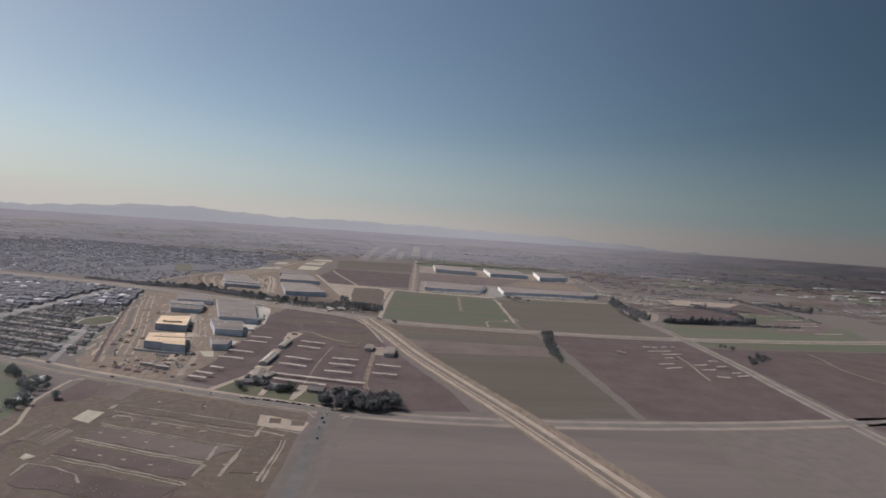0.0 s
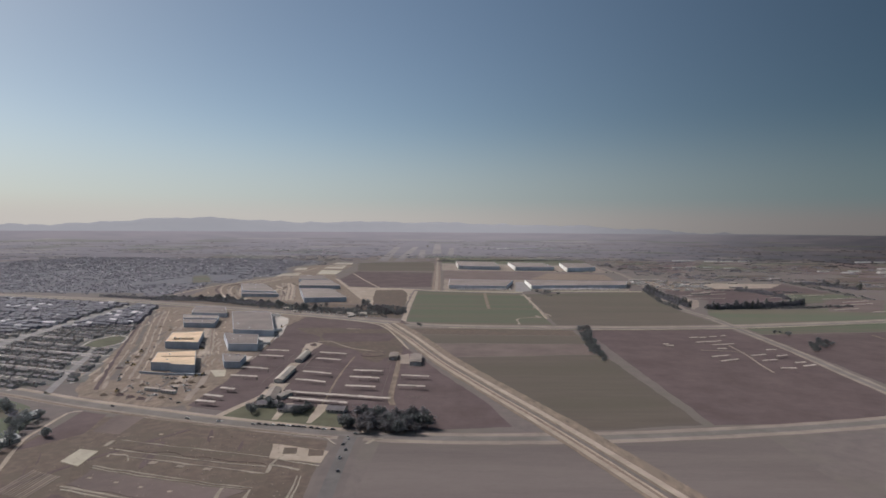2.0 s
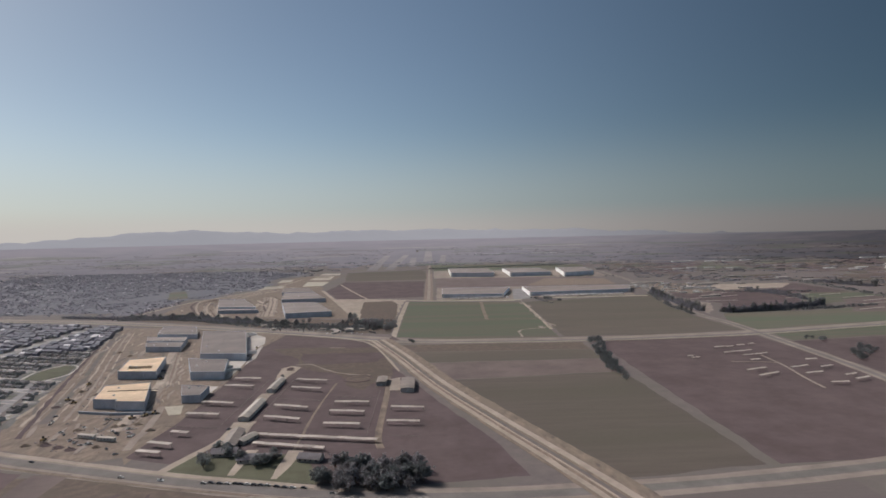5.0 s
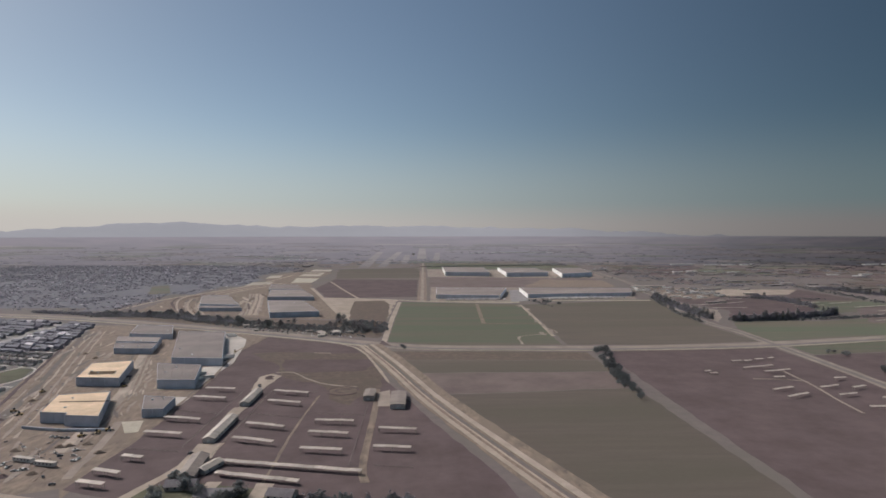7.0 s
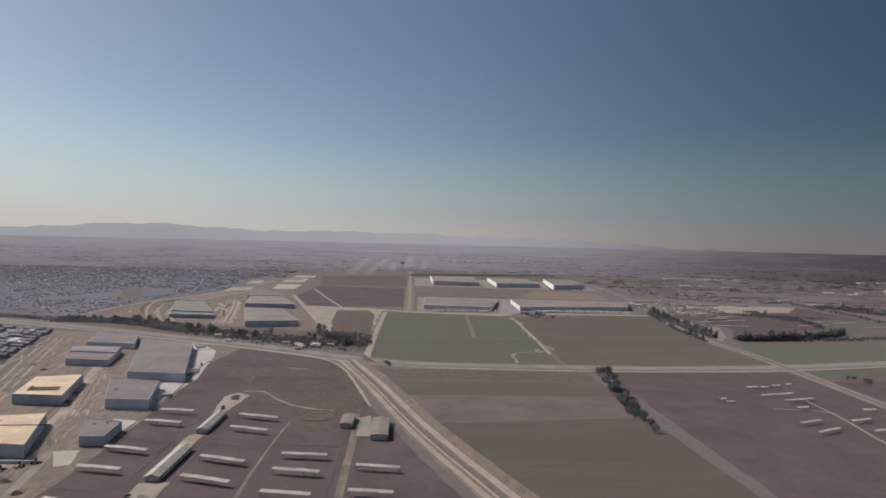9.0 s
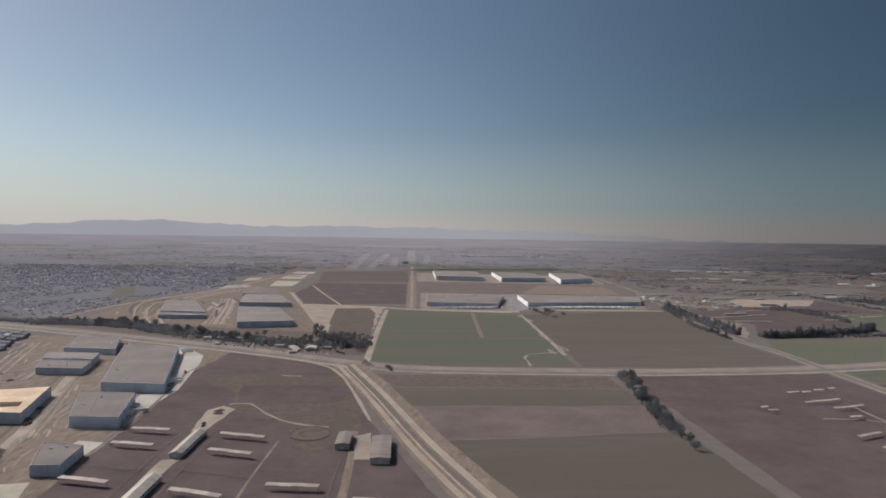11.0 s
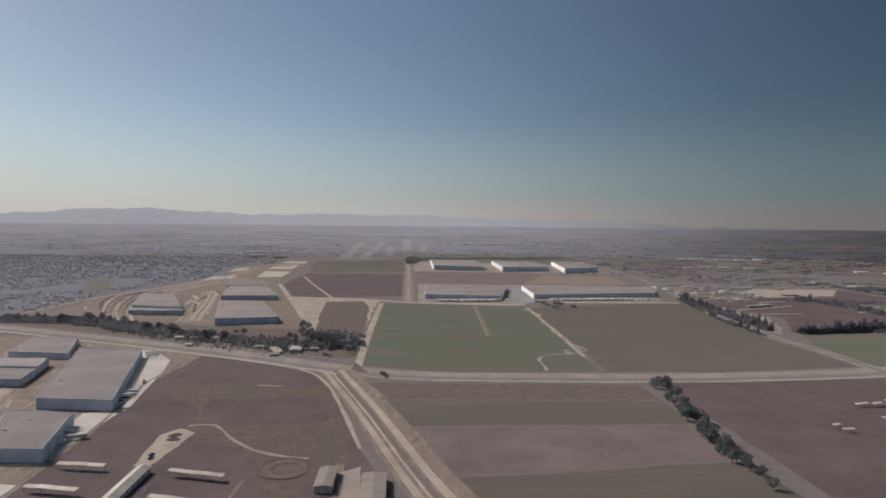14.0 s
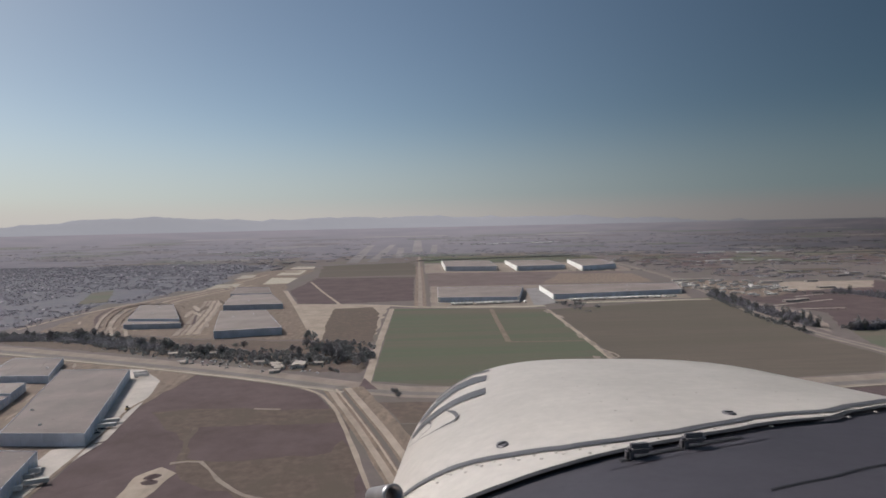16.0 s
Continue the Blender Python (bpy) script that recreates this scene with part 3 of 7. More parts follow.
ribbon("road", [(-381.3, 736.6), (-448.5, 903), (-529.9, 1115.6), (-628.5, 1376.8)], 4.2, 0.36, SOIL, "dark rutted site road", "road", 2.0)
ribbon("road", [(-302.8, 752.5), (-321.8, 856.4), (-350.3, 960.1), (-393.6, 1081.2), (-442.9, 1228.3), (-471.4, 1349.4)], 13.8, 0.1, PALE, "pale rutted road between new warehouses", "road", 2.0)
ribbon("road", [Vector((-266.0, 700.0)), Vector((-272.0, 727.0)), Vector((-274.0, 750.0)), Vector((-281.0, 780.0)), Vector((-286.0, 803.0)), Vector((-294.0, 832.0))], 6.9, 0.14, VERGE, "grey gravel ramp road round a building site", "road", 0.6)
for k, (off, w, m) in enumerate(((12, 3, PALE), (-9, 4, VERGE), (22, 2, VERGE), (30, 7, EARTH), (38, 2, PALE), (48, 3, VERGE), (57, 2, PALE), (-18, 6, EARTH))):
    ribbon("ruts", [(-415.2, 769.9), (-471.4, 929.9), (-553.6, 1133.2), (-631.5, 1336.4)], w, 0.16 + 0.01 * k, m, "wheel ruts along a building site", "ruts", 2.5, off)
for k, (off, w, m) in enumerate(((-7, 3, DIRT), (6, 4, VERGE), (12, 2, VERGE), (-13, 3, EARTH))):
    ribbon("ruts", [(-302.8, 752.5), (-321.8, 856.4), (-350.3, 960.1), (-393.6, 1081.2), (-442.9, 1228.3), (-471.4, 1349.4)], w, 0.16 + 0.01 * k, m, "wheel ruts between new warehouses", "ruts", 2.5, off)
for k, (off, w, m) in enumerate(((0, 7, PALE), (-22, 5, VERGE), (26, 6, PALE), (40, 4, VERGE), (-44, 6, VERGE))):
    ribbon("ruts", [(-484.4, 1600.2), (-596.9, 1946.2), (-519, 2335.5)], w, 0.16 + 0.01 * k, m, "wheel ruts over a large building site", "ruts", 4, off)
    ribbon("ruts", [(-380.6, 1548.3), (-432.5, 1781.9), (-484.4, 1989.5)], w, 0.16 + 0.01 * k, m, "wheel ruts over a large building site", "ruts", 3, off * 0.4)
sheet("slab", [(-291.5, 831.3), (-272.5, 834.7), (-263, 801.9), (-273.3, 799.3)], 0.2, SLAB, "pale new concrete slab", "slab", 0.4, 10)
sheet("pavement", [(-361.6, 1323.5), (-346, 1320), (-302.8, 1264.6), (-290.6, 1217.1), (-266.4, 1077.8), (-276.8, 1069.1)], 0.2, CONCRETE, "pale concrete truck court", "pavement", 0.5, 20)
sheet("pavement", [(-298.4, 1060.5), (-266.4, 1072.6), (-269.9, 1012), (-264.7, 955), (-285.4, 948)], 0.21, CONCRETE, "pale concrete truck court", "pavement", 0.5, 20)
sheet("pavement", [(-285.4, 918.6), (-259.5, 913.4), (-259.5, 882.3), (-285.4, 899.6)], 0.2, CONCRETE, "pale concrete yard", "pavement", 0.5, 20)
sheet("field", [(-69.2, 1235.2), (-67.5, 1778.4), (103.8, 1749), (218, 1724.8), (205.9, 1200.6), (17.3, 1204.1)], 0.04, CROP, "flat green crop field", "field", 1.2)
ribbon("track", [(117.6, 1738.7), (110.7, 1583), (104.7, 1424.7)], 7.8, 0.14, DIRT, "tan dirt strip in a green field", "track", 0.8)
ribbon("track", [(104.7, 1424.7), (155.7, 1419.5), (212.8, 1416.9)], 2.2, 0.14, DIRT, "thin dirt line in a green field", "track", 0.5)
ribbon("track", [Vector(p) for p in ((211, 1372), (224, 1316), (190, 1297), (160.6, 1285.2), (148.3, 1266.4), (145, 1206))], 3.4, 0.2, VERGE, "worn dusty track bending across a field", "track", 3.0)
for k, (x, y) in enumerate(((214, 1330), (212, 1400), (210, 1452), (217, 1540), (222, 1632), (214, 1690), (196, 1306))):
    sheet("patch", [(x - 4, y - 15), (x + 4, y - 18), (x + 5, y + 12), (x - 3, y + 17)], 0.21 + 0.003 * k, VERGE, "worn pale patch beside a dirt track", "ground", 3.0, 7)
ribbon("track", [(220.6, 1717), (218, 1557), (212.8, 1384), (209.3, 1280.2)], 6.1, 0.16, PALE, "pale dirt track between fields", "track", 1.2)
sheet("field", [(215.4, 1202.3), (226.6, 1717), (380.6, 1756), (588.2, 1833.8), (545, 1583), (524.2, 1418.6), (529.4, 1221.4), (363.3, 1198.9)], 0.04, DRY_CROP, "wide olive-brown crop field", "field", 1.2)
sheet("field", [(-57.1, 1157.4), (230.1, 1143.5), (230.1, 1091.6), (-34.6, 1096.8)], 0.04, WEEDS, "brown fallow field", "field")
sheet("field", [(-34.6, 1093.4), (230.1, 1088.2), (230.1, 1020.7), (-12.1, 1020.7)], 0.05, DRY_CROP, "thin green field strip", "field")
sheet("field", [(-12.1, 1017.2), (230.1, 1017.2), (231.8, 942.9), (10.4, 918.6)], 0.04, RED_SOIL, "brown bare field strip", "field")
sheet("field", [(12.1, 915.2), (231.8, 939.4), (242.2, 631.5), (112.5, 610.7)], 0.05, DRY_CROP, "olive fallow field", "field")
sheet("field", [(252.6, 1150.5), (522.5, 1164.3), (517.3, 951.5), (501.7, 804.5), (484.4, 640.1), (252.6, 631.5)], 0.04, SOIL, "dark brown dairy corrals", "field")
ribbon("lane", [Vector(p) for p in ((447.6, 1014.6), (440.5, 947.5), (428.5, 885.8), (421.5, 838.2))], 3.2, 0.17, VERGE, "tan dirt lane between corrals", "lane", 1.0)
ribbon("lane", [Vector(p) for p in ((387.9, 978.0), (427.0, 973.0), (446, 960))], 2.6, 0.19, VERGE, "tan dirt lane between corrals", "lane", 1.0)
sheet("field", [(968, 1611), (1093.5, 1679), (1146.8, 1632.7), (968.7, 1400), (861.3, 1411)], 0.09, RED_SOIL, "red-brown corrals beside a lane", "field", 3)
sheet("field", [(555.3, 1224.8), (562.2, 1349.4), (598.6, 1431.6), (782.8, 1437.6), (994.8, 1492.1), (1124.5, 1557), (1046.7, 1342.5), (790.6, 1275)], 0.04, CROP, "green crop field", "field")
sheet("field", [(557.9, 1185), (622.8, 1200.6), (865, 1254.2), (1141.8, 1323.5), (994.8, 1202.3), (775, 1150.5), (553.6, 1115.8)], 0.04, CROP, "dark green crop field", "field")
sheet("field", [(548.4, 1110.7), (775, 1145.3), (994.8, 1195.4), (1211, 1314.8), (1211, 605.5), (510.4, 605.5)], 0.05, SOIL, "brown bare fields", "field")
ribbon("track", [(742.2, 1115.8), (738.7, 1075.2), (712.8, 979.2), (716.2, 888.4), (735.2, 778.5)], 4.3, 0.16, DIRT, "tan farm track", "track", 1.0)
sheet("field", [(566.6, 1427.2), (577.8, 1608.9), (621.1, 1756), (648.8, 1600.2), (591.7, 1470.5)], 0.05, VERGE, "dry tan grass field", "field", 3)
sheet("field", [(605.5, 1470.5), (674.7, 1591.6), (631.5, 1781.9), (692, 1946.2), (1124.5, 2076), (1107.2, 1626.2)], 0.04, SOIL, "red-brown corrals", "field", 3)
sheet("field", [(865, 1548.3), (916.9, 1773.2), (1115.8, 1781.9), (1124.5, 1626.2)], 0.07, CROP, "green pasture", "field", 3)
sheet("yard", [(600.3, 2093.3), (699.8, 2179.8), (809.6, 2129.6), (865, 1989.5), (830.4, 1890), (690.3, 1809.6), (635.8, 1885.7)], 0.05, DIRT, "tan dirt trailer yard", "yard", 3)
sheet("yard", [(760.3, 1960.1), (830.4, 1900.4), (1010.3, 1929.8), (1120.2, 2069.9), (899.6, 2080.3)], 0.08, PALE, "pale open dirt yard", "yard", 3)
sheet("field", [(-692, 1589.9), (-559.7, 1591.6), (-369.4, 1515.5), (-166.1, 1461.8), (-86.5, 1470.5), (-85.6, 1271.5), (-177.3, 1297.5), (-273.3, 1359.8), (-449.8, 1431.6), (-640.1, 1515.5)], 0.04, WEEDS, "dark weedy ground under trees", "ground", 4)
sheet("building_site", [(-648.8, 1610.6), (-683.4, 1907.3), (-631.5, 2040.5), (-562.2, 2335.5), (-622.8, 2681.5), (-510.4, 3148.6), (-406.6, 2854.5), (-415.2, 2400.4), (-359.8, 2162.5), (-169.5, 1475.7), (-369.4, 1524.1), (-559.7, 1600.2)], 0.05, DIRT, "graded tan dirt of a large building site", "building site", 5)
sheet("field", [(-169.5, 1475.7), (-207.6, 1626.2), (-275.1, 1868.4), (-79.6, 1832.1), (-86.5, 1475.7)], 0.05, PALE, "pale dry cleared land", "field", 4)
sheet("field", [(-155.6, 1454.3), (-84.0, 1456.0), (-92.6, 1715.0), (-113.1, 1810.7), (-187.1, 1801.4), (-176.0, 1619.4)], 0.1, WEEDS, "dark square bare field", "field", 2.5)
sheet("field", [(-342, 2506), (-35, 2472), (-32, 1901), (-182, 1880), (-273, 1886), (-349, 2145)], 0.05, SOIL, "brown fallow field", "field", 3)
sheet("field", [(-414, 3086), (-37, 3255), (-30, 2565), (-341, 2533)], 0.06, DRY_CROP, "olive field", "field", 3)
ribbon("lane", [(-363.3, 2162.5), (-285.4, 1894.3), (-224.9, 1678.1), (-166.1, 1470.5)], 10.4, 0.16, PALE, "pale dirt haul road", "lane", 1.0)
ribbon("lane", [(-337.4, 2387.4), (-259.5, 2110.6), (-186, 1868.4)], 6.1, 0.16, PALE, "pale dirt lane", "lane", 1.0)
for pts in ([(-468, 2345), (-398.8, 2360.6), (-406.6, 2543.1), (-493.1, 2560.4)], [(-505.2, 2659.9), (-423.9, 2654.7), (-436.8, 2863.2), (-514.7, 2851)], [(-517.3, 2941), (-425.6, 2934.1), (-441.1, 3092.4), (-520.7, 3086.3)], [(-605.5, 2535.3), (-562.2, 2577.7), (-577, 2697.9), (-622.8, 2687.6)], [(-596.9, 2249), (-527.6, 2283.6), (-536.3, 2387.4), (-605.5, 2370.1)]):
    sheet("building_pad", pts, 0.3, SLAB, "pale new concrete building slab", "slab", 0.8, 20)
sheet("pavement", [(3.5, 1783.6), (216.2, 1764.6), (259.5, 1812.2), (545, 1826.9), (596.9, 2006.8), (553.6, 2145.2), (8.7, 2179.8)], 0.04, VERGE, "paved truck yards round warehouses", "pavement", 2)
sheet("pavement", [(226.6, 1781.9), (259.5, 1807.8), (290.6, 2093.3), (242.2, 2076), (207.6, 1781.9)], 0.1, STREET, "worn grey truck court", "pavement", 1)
sheet("field", [(3.5, 2184.1), (553.6, 2153.8), (622.8, 2508.5), (8.7, 2629.6)], 0.05, RED_SOIL, "brown graded land between warehouses", "field", 3)
sheet("field", [(311.4, 2188.4), (596.9, 2162.5), (631.5, 2422), (415.2, 2473.9)], 0.09, DIRT, "tan graded land", "field", 5)
sheet("pavement", [(0, 2595), (674.7, 2508.5), (718, 2941), (0, 3070.8)], 0.1, VERGE, "paved yards round far warehouses", "pavement", 2)
sheet("field", [(0, 3114), (726.6, 2984.2), (778.5, 3460), (-17.3, 3633)], 0.1, CROP, "green field before the airfield", "field", 3)
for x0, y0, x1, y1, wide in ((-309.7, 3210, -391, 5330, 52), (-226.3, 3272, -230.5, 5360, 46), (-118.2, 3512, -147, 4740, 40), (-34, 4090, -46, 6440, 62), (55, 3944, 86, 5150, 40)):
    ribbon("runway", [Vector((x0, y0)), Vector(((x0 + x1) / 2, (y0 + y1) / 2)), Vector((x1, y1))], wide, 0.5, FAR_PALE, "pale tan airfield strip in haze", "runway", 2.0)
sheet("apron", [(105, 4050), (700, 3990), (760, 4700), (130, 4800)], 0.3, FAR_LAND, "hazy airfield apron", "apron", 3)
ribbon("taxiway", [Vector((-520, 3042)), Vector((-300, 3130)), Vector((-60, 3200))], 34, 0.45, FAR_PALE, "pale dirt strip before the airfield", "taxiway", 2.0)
sheet("park", [(-782.8, 1972.2), (-880.6, 2214.4), (-852, 2274.9), (-737, 2012.9)], 0.6, CROP, "small green park", "park", 3)
ribbon("track", [(-260.4, 873.6), (-264.7, 978.3), (-281.1, 1124.5), (-287.2, 1168.6), (-273.3, 1292.3)], 3, 0.27, DIRT, "tan track along the corrals' edge", "track", 1.0)
ribbon("track", [(-273.3, 1292.3), (-216.2, 1266.4), (-163.5, 1233.5), (-122.8, 1198.9), (-91.7, 1129.7), (-50.2, 970.5)], 3.5, 0.29, PALE, "pale track along the corrals' edge", "track", 1.2)
sheet("field", [(-349.5, 1321.7), (-302.8, 1266.4), (-290.6, 1218.8), (-282, 1168.6), (-271.6, 1288.8), (-311.4, 1316.5)], 0.12, DIRT, "tan weedy corner beside a truck court", "field", 2.5)

# terraced earthworks and a trench on the large building site
for k in range(5):
    dx, dy = 12.5 * k, -2.4 * k
    ribbon("earthwork", [Vector((-523.0 + dx, 1556.0 + dy)), Vector((-575.0 + dx * 1.05, 1658.0 + dy)), Vector((-622.0 + dx * 1.15, 1777.0 + dy)), Vector((-652.0 + dx * 1.3, 1888.0 + dy)), Vector((-639.0 + dx * 1.35, 1965.0 + dy))], 5.0, 1.5, (PALE, DIRT)[k % 2], "raised tan earth bank on a graded site", "earthwork", 1.5, 0.0, 1.8)
ribbon("trench", [Vector((-481.0, 1823.0)), Vector((-461.0, 1818.0)), Vector((-436.0, 1735.0)), Vector((-411.0, 1652.0)), Vector((-431.0, 1656.0))], 4.3, 0.3, SOIL, "dark open trench round a graded pad", "trench", 0.8)
ribbon("track", [Vector((-700.0, 1640.0)), Vector((-690.0, 1800.0)), Vector((-660.0, 1960.0)), Vector((-600.0, 2140.0)), Vector((-560.0, 2400.0)), Vector((-540.0, 2700.0))], 7.8, 0.3, PALE, "pale haul track over graded dirt", "track", 2.5)
ribbon("track", [Vector((-560.0, 1640.0)), Vector((-600.0, 1700.0)), Vector((-640.0, 1790.0)), Vector((-668.0, 1900.0))], 6.1, 0.28, SOIL, "dark damp track over graded dirt", "track", 2.5)

OVAL = [Vector((-99.0 + 17 * math.cos(a / 5), 936.0 + 18 * math.sin(a / 5))) for a in range(30)]
sheet("spoil_bed", [tuple(p) for p in OVAL], 0.3, WEEDS, "olive weedy hollow on waste ground", "ground", 1.5, 8)
ribbon("spoil", OVAL, 2.2, 0.5, SOIL, "low ring of dark spoil on waste ground", "spoil", 2.0)
ribbon("spoil", [c * 0.5 + Vector((-99.0, 936.0)) * 0.5 for c in OVAL[3:26]], 1.8, 0.45, SOIL, "inner ring of dark spoil on waste ground", "spoil", 1.6)
ribbon("verge", NEAR_ROAD[:7], 6.1, 0.16, PALE, "pale dirt shoulder along a road", "verge", 1.6, -11)
ribbon("verge", NEAR_ROAD[:7], 3.5, 0.16, DIRT, "tan dirt shoulder along a road", "verge", 1.6, 11)
ribbon("track", [Vector((-226.0, 610.0)), Vector((-262.0, 560.0)), Vector((-290.0, 512.0)), Vector((-310.0, 462.0))], 4.3, 0.14, SOIL, "dark dirt track across a cleared lot", "track", 1.2)
sheet("building_site", [(-262.1, 873.6), (-294.1, 808.8), (-261.2, 683.4), (-250.8, 666), (-252.6, 778.5), (-256.9, 869.3)], 0.035, DIRT, "tan dirt beside dairy corrals", "building site", 1.5)

# ---- warehouses ----


def inset(Q, d):
    """A ring of corners moved inwards by d."""
    n, out = len(Q), []
    for i in range(n):
        a, b, c = Q[i - 1], Q[i], Q[(i + 1) % n]
        u, v = (b - a).normalized(), (c - b).normalized()
        nu, nv = Vector((-u.y, u.x)), Vector((-v.y, v.x))
        m = (nu + nv) / max(0.3, 1 + nu.dot(nv))
        out.append(b + m * d)
    return out


def warehouse(corners, height, roof, wall, label, docks=(), lights=0, units=0, court=None, panels=8.0, sunlit_end=False):
    """A flat-roofed shed on a plan of any four or more corners, anticlockwise: parapet wall, roof, panels, dock doors, rooflights."""
    flat = [Vector(c) for c in corners]
    mid = sum(flat, Vector((0, 0))) / len(flat)
    base = lie(mid.x, mid.y)
    P = [lie(c.x, c.y) for c in flat]
    k = min(1.0, (P[0] - P[1]).length / (flat[0] - flat[1]).length)
    Q = [Vector((p.x - base.x, p.y - base.y)) for p in P]
    height *= k
    root = new("warehouse")
    root.location = base
    tagged(root, label, "warehouse", "industrial warehouses")
    inner, n = inset(Q, 0.3), len(Q)
    V = [(*q, -0.6) for q in Q] + [(*q, height + 0.4) for q in Q] + [(*q, height + 0.4) for q in inner] + [(*q, -0.6) for q in inner]
    Fc = []
    for i in range(n):
        j = (i + 1) % n
        Fc += [(i, j, n + j, n + i), (n + i, n + j, 2 * n + j, 2 * n + i), (2 * n + i, 2 * n + j, 3 * n + j, 3 * n + i)]
    link("wall", V, Fc, wall, root)
    # sunlight put into colour: a white end wall against the greyer, shaded front
    if sunlit_end:
        a, b = Q[-1], Q[0]
        d = (b - a).normalized()
        out = Vector((d.y, -d.x))
        c = (a + b) / 2 + out * 0.2
        box("end_wall", ((b - a).length, 0.4, height + 1.6), (c.x, c.y, height / 2 + 0.4), WHITE_WALL, root, "end wall coloured bright white as if sunlit", math.atan2(d.y, d.x))
        corner = Q[0] + (Q[1] - Q[0]).normalized() * 2.2 - Vector((0, 0.2))
        box("corner_panel", (4.6, 0.4, height + 1.6), (corner.x, corner.y, height / 2 + 0.4), WHITE_WALL, root, "white corner panel", math.atan2((Q[1] - Q[0]).y, (Q[1] - Q[0]).x))
        corner = Q[1] - (Q[1] - Q[0]).normalized() * 2.2 - Vector((0, 0.2))
        box("corner_panel", (4.6, 0.4, height + 1.2), (corner.x, corner.y, height / 2 + 0.2), WHITE_WALL, root, "white corner panel", math.atan2((Q[1] - Q[0]).y, (Q[1] - Q[0]).x))
    if court:
        C = [Vector(lie(*c)[:2]) - Vector(base[:2]) for c in court]
        bm = bmesh.new()
        o = [bm.verts.new((*q, height)) for q in inner]
        h = [bm.verts.new((*q, height)) for q in C]
        low = [bm.verts.new((*q, height - 5)) for q in C]
        for i in range(4):
            j = (i + 1) % 4
            bm.faces.new((o[i], o[j], h[j], h[i]))
            bm.faces.new((h[i], h[j], low[j], low[i]))
        part("roof", bm, roof, root)
        link("court_floor", [(*q, height - 4.9) for q in C], [(0, 1, 2, 3)], DARK_WALL, root)
        rim = [(Vector(q) - sum(C, Vector((0, 0))) / 4) * 1.05 + sum(C, Vector((0, 0))) / 4 for q in C]
        V = [(*q, height) for q in rim] + [(*q, height + 0.3) for q in rim] + [(*q, height + 0.3) for q in C] + [(*q, height) for q in C]
        link("kerb", V, [f for i in range(4) for j in [(i + 1) % 4] for f in ((i, j, 4 + j, 4 + i), (4 + i, 4 + j, 8 + j, 8 + i), (8 + i, 8 + j, 12 + j, 12 + i))], POST, root)
    else:
        V = [(*q, height) for q in inner] + [(*q, height - 0.5) for q in inner]
        Fc = [tuple(range(n)), tuple(range(2 * n - 1, n - 1, -1))] + [(i, n + i, n + (i + 1) % n, (i + 1) % n) for i in range(n)]
        link("roof", V, Fc, roof, root)
    # pilaster strips between the wall panels of the two sides that face the flight
    for side in (0, 1):
        a, b = Q[side], Q[(side + 1) % n]
        L = (b - a).length
        d = (b - a) / L
        out = Vector((d.y, -d.x))
        m = max(2, min(14, int(L / (panels * 2))))
        for i in range(m + 1):
            c = a + d * (L * (i + 0.02) / (m + 0.04)) + out * 0.12
            box("panel_joint", (0.7, 0.25, height + 0.3), (c.x, c.y, (height + 0.3) / 2), wall, root, "", math.atan2(d.y, d.x))
    for side in docks:
        a, b = Q[side], Q[(side + 1) % n]
        L = (b - a).length
        d = (b - a) / L
        out = Vector((d.y, -d.x))
        m = min(22, int(L / 7))
        for i in range(m):
            c = a + d * (L * (i + 0.5) / m) + out * 0.1
            box("dock_door", (3.2, 0.24, 3.4), (c.x, c.y, 2.9), DOOR, root, "", math.atan2(d.y, d.x))
    rnd = random.Random(int(abs(mid.x) * 7 + mid.y))
    a, b, c, d = inner[0], inner[1], inner[-2], inner[-1]

    def on_roof(u, v):
        return (a * (1 - u) + b * u) * (1 - v) + (d * (1 - u) + c * u) * v

    turn = math.atan2((b - a).y, (b - a).x)
    cols = max(2, int(math.sqrt(lights / 2))) if lights else 0
    for i in range(lights):
        p = on_roof((i % cols + 0.5) / cols, (i // cols + 0.5) / (lights // cols + 1))
        box("rooflight", (1.0, 1.8, 0.2), (p.x, p.y, height + 0.08), PALE_ROOF, root, "pale rooflight", turn)
    for i in range(min(2, units)):
        p = on_roof(rnd.uniform(0.1, 0.9), rnd.uniform(0.08, 0.92))
        box("roof_unit", (1.8, 2.2, 1.1), (p.x, p.y, height + 0.5), DOOR, root, "grey roof ventilation unit", turn + rnd.choice((0, 1.57)), 0.1)
    return root


big = warehouse([(-345.1, 1072.6), (-275.9, 1065.7), (-341.7, 1278.5), (-421.3, 1287.1)], 10, GREY_ROOF, WALL, "long new warehouse with a grey roof and blue-grey walls", (1,), 26, 7)
warehouse([(-311.4, 951.5), (-268.1, 949.8), (-290.6, 1031.1), (-348.6, 1038.9)], 10, GREY_ROOF, WALL, "new warehouse with a speckled grey roof and blue-grey walls", (1,), 40, 5)
warehouse([(-278.6, 844.1), (-258.9, 845.0), (-264.0, 885.6), (-298.3, 892.6)], 8, GREY_ROOF, DARK_WALL, "small grey warehouse with loose roofing materials on top", (1,), 0, 9)
tan = warehouse([(-365.7, 830.8), (-339.2, 827.6), (-337.4, 820.6), (-305.0, 816.6), (-338.3, 902.7), (-385.2, 890.7)], 10, DECK, DARK_WALL, "unfinished warehouse with a bare plywood roof deck", (), 0, 3)
